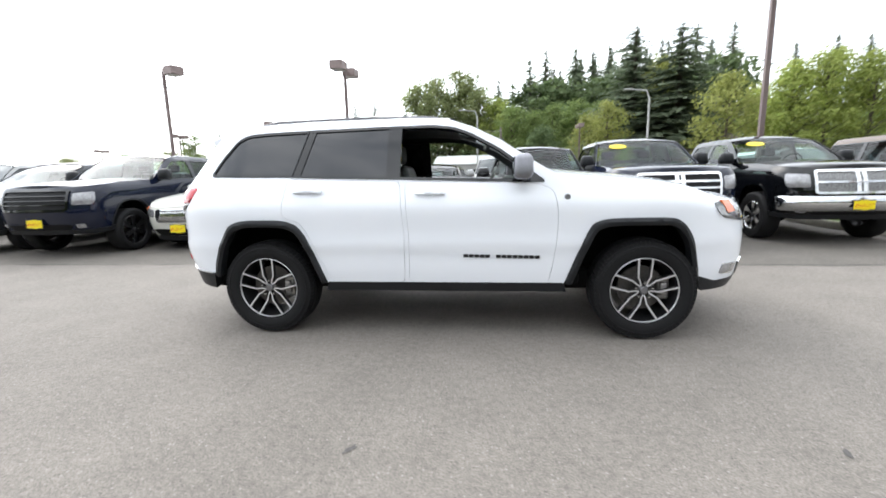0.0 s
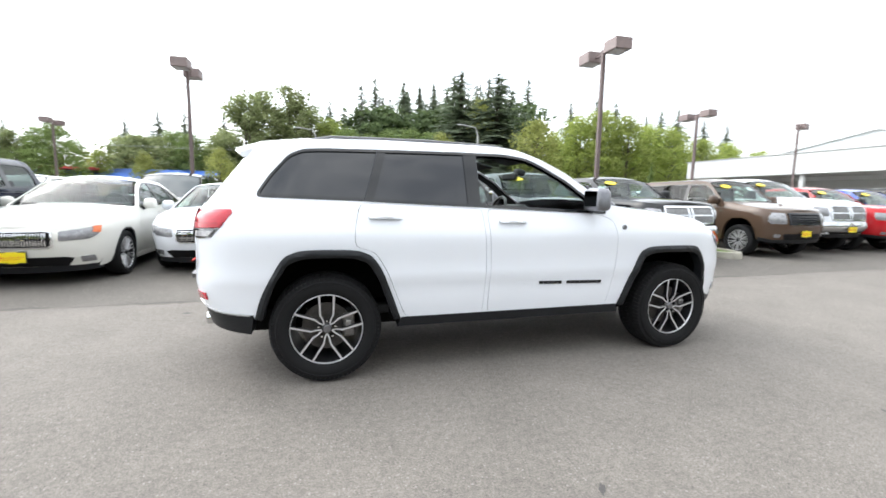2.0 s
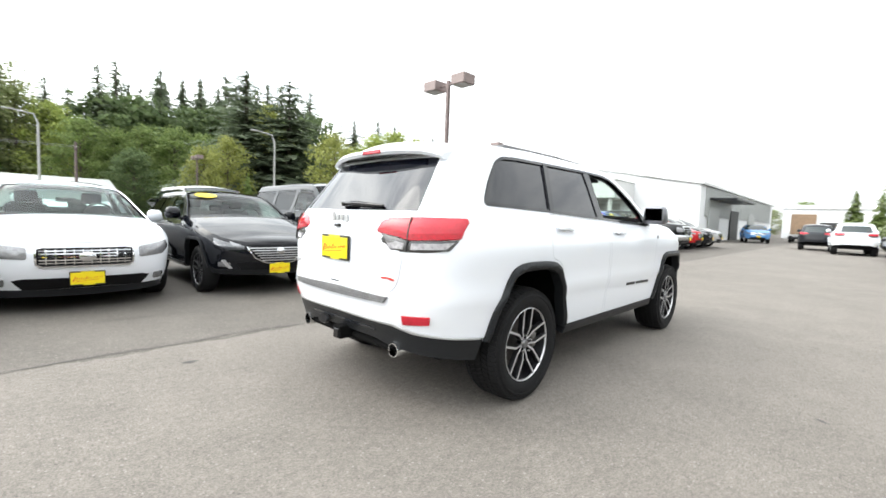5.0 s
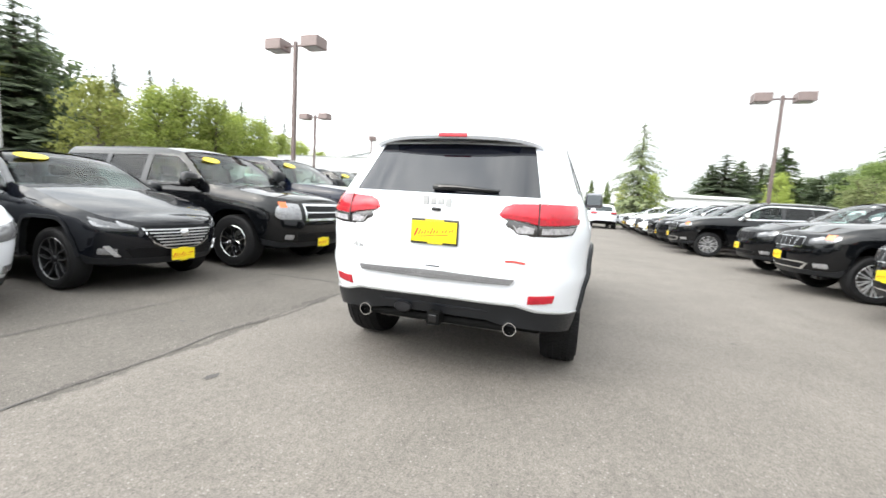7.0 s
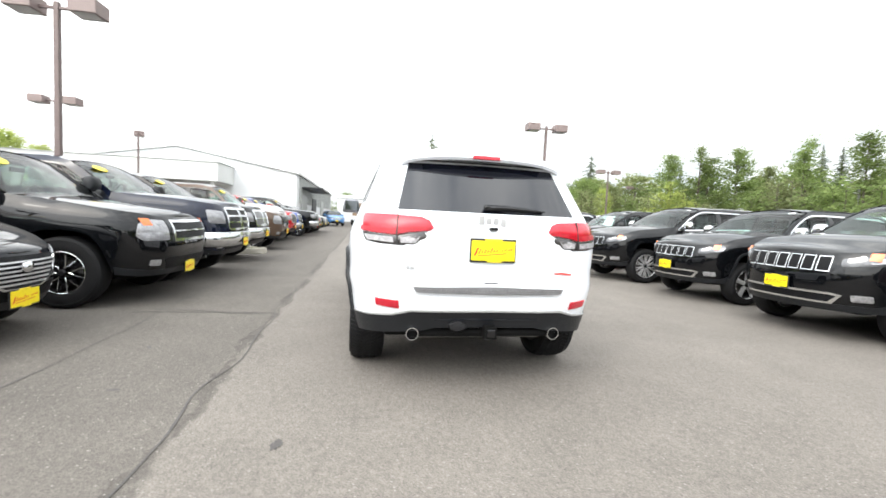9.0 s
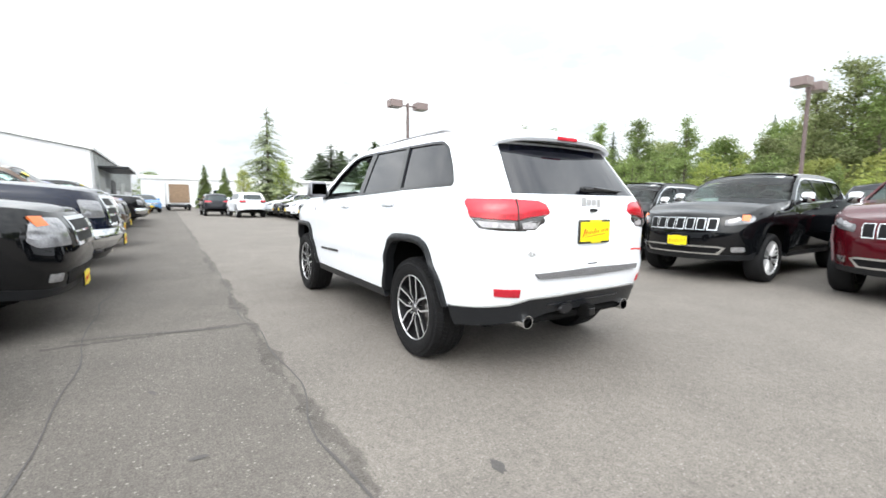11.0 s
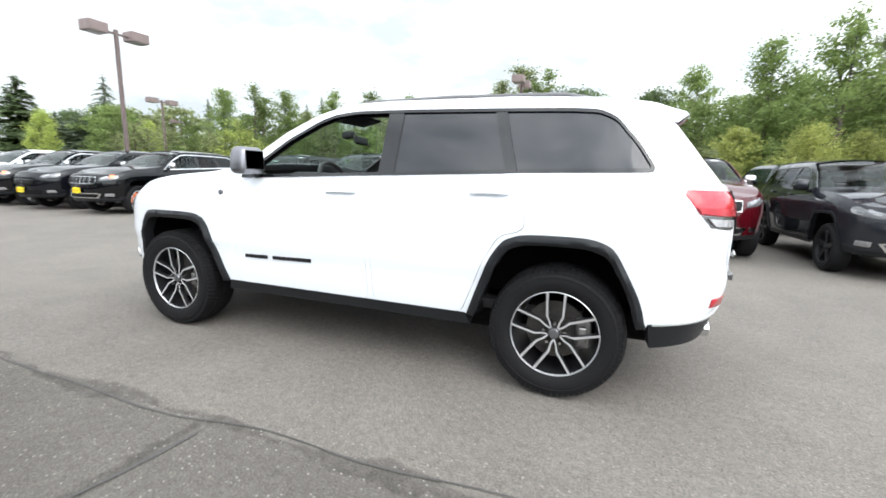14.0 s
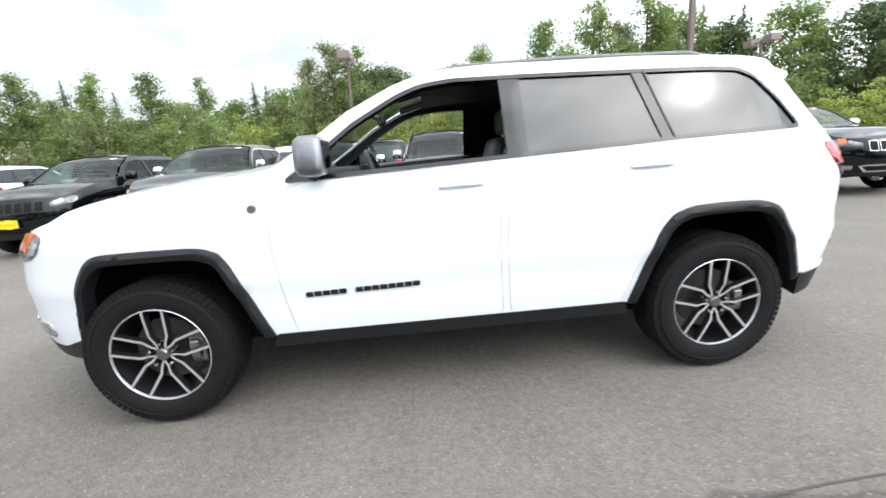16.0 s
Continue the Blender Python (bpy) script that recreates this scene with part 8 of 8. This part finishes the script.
for x, p, lb in ((21.4, M_RED, "bright red crossover"), (23.7, M_SLATE, "dark grey crossover"), (26.0, M_SILVER, "silver crossover")):
    c, _ = build_car("crossover", SUV, p, lb + " parked at the end of a row", "car", sx=0.95, sz=0.95, grille=(0.44, 0.66, 0.90, 0.36), front="h3", flare=p, fine=0.13, lite=True, group=N_ROW)
    park(c, x, 3.3, SOUTH, 2.28)

# south row
gc, _ = build_car("black_suv", SUV, M_BLACK, "black SUV with a slotted chrome grille", "car", R=0.375, rr=0.255, tw=0.26, wheel="multi", front="slots", flare=M_BLACK, roof_rail=M_SILVER, bright=True, amber=True, tag=True, group=S_ROW)
park(gc, -0.63, -4.25, NORTH, 2.40)
for x, f in ((4.15, -4.3), (10.8, -3.7), (15.5, -3.7), (-8.3, -3.9), (24.7, -3.6)):
    park(copy_thing(gc, pose(0, 0, 0)), x, f, NORTH, 2.40)
c, _ = build_car("maroon_suv", SUV, M_MAROON, "dark maroon SUV with chrome grille and fog lamp rings", "car", R=0.375, rr=0.255, tw=0.26, wheel="twin", front="slots", flare=M_MAROON, fog=M_CHROME, roof_rail=M_SILVER, bright=True, tag=True, group=S_ROW)
park(c, -3.15, -4.42, NORTH, 2.40)
cp, _ = build_car("compact_suv", SUV, M_GREY, "charcoal compact SUV with a slotted grille", "car", sx=0.913, sy=0.945, sz=0.95, R=0.35, rr=0.235, tw=0.23, wheel="five", rim=M_ALLOYDARK, front="slots", roof_rail=M_PLASTIC, tag=True, group=S_ROW)
park(cp, -5.55, -3.62, NORTH, 2.19)
cb, _ = build_car("compact_suv", SUV, M_BLACK, "black compact SUV with a slotted grille", "car", sx=0.913, sy=0.945, sz=0.95, R=0.35, rr=0.235, tw=0.23, wheel="five", front="slots", roof_rail=M_PLASTIC, bright=True, amber=True, tag=True, group=S_ROW)
park(cb, 1.68, -4.5, NORTH, 2.19)
c, _ = build_car("trail_suv", SUV, M_BLACK, "black mid-size SUV with dark grille slots", "car", sx=0.96, sy=0.97, sz=0.97, R=0.36, rr=0.225, tw=0.24, wheel="five", rim=M_ALLOYDARK, front="slots", frame_mat=M_GLOSSBLACK, roof_rail=M_PLASTIC, tag=True, group=S_ROW)
park(c, 6.7, -4.45, NORTH, 2.30)
c, _ = build_car("long_suv", SUV, M_SLATE, "dark slate long SUV with a black grille", "car", sx=1.06, R=0.38, rr=0.26, tw=0.26, wheel="five", rim=M_ALLOYDARK, front="x2", grille=(0.45, 0.68, 0.90, 0.40), plate_z=0.55, frame_mat=M_GLOSSBLACK, flare=M_SLATE, tag=True, group=S_ROW)
park(c, 13.2, -3.7, NORTH, 2.54)
wc, _ = build_car("white_suv", SUV, M_WHITE, "white SUV with dark sports wheels", "car", R=0.38, rr=0.265, tw=0.27, wheel="twin", rim=M_ALLOYDARK, front="slots", frame_mat=M_GLOSSBLACK, flare=M_WHITE, tag=True, group=S_ROW)
park(wc, 17.8, -3.6, NORTH, 2.40)
for x, src in ((20.1, cp), (22.4, wc), (27.0, cp), (29.4, wc), (31.8, gc)):
    park(copy_thing(src, pose(0, 0, 0)), x, -3.6, NORTH, 2.3)

# second rows and the far end of the lane, in less detail
gc, _ = build_car("black_suv", SUV, M_BLACK, "black SUV standing in a back row", "car", R=0.375, rr=0.255, tw=0.26, front="slots", flare=M_BLACK, fine=0.13, lite=True, group="cars in the rows behind")
wc, _ = build_car("white_suv", SUV, M_WHITE, "white SUV standing in a back row", "car", R=0.38, rr=0.265, tw=0.27, front="slots", flare=M_WHITE, fine=0.13, lite=True, group="cars in the rows behind")
cp, _ = build_car("compact_suv", SUV, M_GREY, "charcoal compact SUV in a back row", "car", sx=0.913, sy=0.945, sz=0.95, R=0.35, rr=0.235, tw=0.23, front="slots", fine=0.13, lite=True, group="cars in the rows behind")
park(gc, 17.4, -13.6, SOUTH, 2.4)
park(wc, 20.0, -13.6, SOUTH, 2.4)
park(cp, 22.5, -13.6, SOUTH, 2.4)
BACK = "cars in the rows behind"
for x, src in ((-6.2, gc), (-1.9, cp), (0.9, gc), (3.4, wc), (6.0, cp), (8.6, gc), (12.0, wc), (14.6, gc)):
    o = copy_thing(src, pose(0, 0, 0))
    tagged(o, group=BACK)
    park(o, x, -13.6, SOUTH, 2.4)
dk, _ = build_car("large_suv", TALL, M_SLATE, "dark slate full-size SUV in a back row", "car", R=0.39, rr=0.235, tw=0.26, wheel="six", front="h2", flare=M_SLATE, fine=0.13, lite=True, group=BACK)
park(dk, -5.6, 8.6, SOUTH, 2.5)
sv, _ = build_car("van_like_suv", TALL, M_SILVER, "silver full-size SUV in a back row", "car", R=0.39, rr=0.235, tw=0.26, wheel="six", front="h2", flare=M_SILVER, fine=0.13, lite=True, group=BACK)
park(sv, 0.6, 9.4, SOUTH, 2.5)
for x, y, src in ((-9.6, 9.0, wc), (-2.6, 9.2, wc), (3.2, 9.3, cp), (10.4, 9.4, sv), (13.0, 9.2, wc), (-13.0, 4.0, sv), (-16.2, 4.3, wc), (-19.0, 4.2, gc), (-22, 6.2, cp), (-14, 9.8, gc), (-18, 10.5, wc)):
    o = copy_thing(src, pose(0, 0, 0))
    tagged(o, group=BACK)
    park(o, x, y, SOUTH, 2.4)
w2 = copy_thing(wc, pose(29.4, -2.3, 0, 0, 0, 4))
tagged(w2, "white SUV seen from behind in the lane", group=BACK)
w3 = copy_thing(cp, pose(33.5, -0.6, 0, 0, 0, 2))
tagged(w3, "charcoal compact SUV seen from behind in the lane", group=BACK)
c, _ = build_car("light_blue_crossover", SUV, M_SKYBLUE, "light blue crossover standing across the lane", "car", sx=0.95, sz=0.93, front="h3", flare=M_SKYBLUE, fine=0.13, lite=True, group=BACK)
c.matrix_basis = pose(44.0, 4.2, 0, 0, 0, 195)
for k in range(5):
    a = radians(80 - k * 3.2)
    o = copy_thing((wc, sv, cp, wc, gc)[k % 5], pose(math.cos(a) * (58 + (k % 3)), math.sin(a) * (58 + (k % 3)), 0.5, 0, 0, -60))
    tagged(o, group="cars far off below the woods")
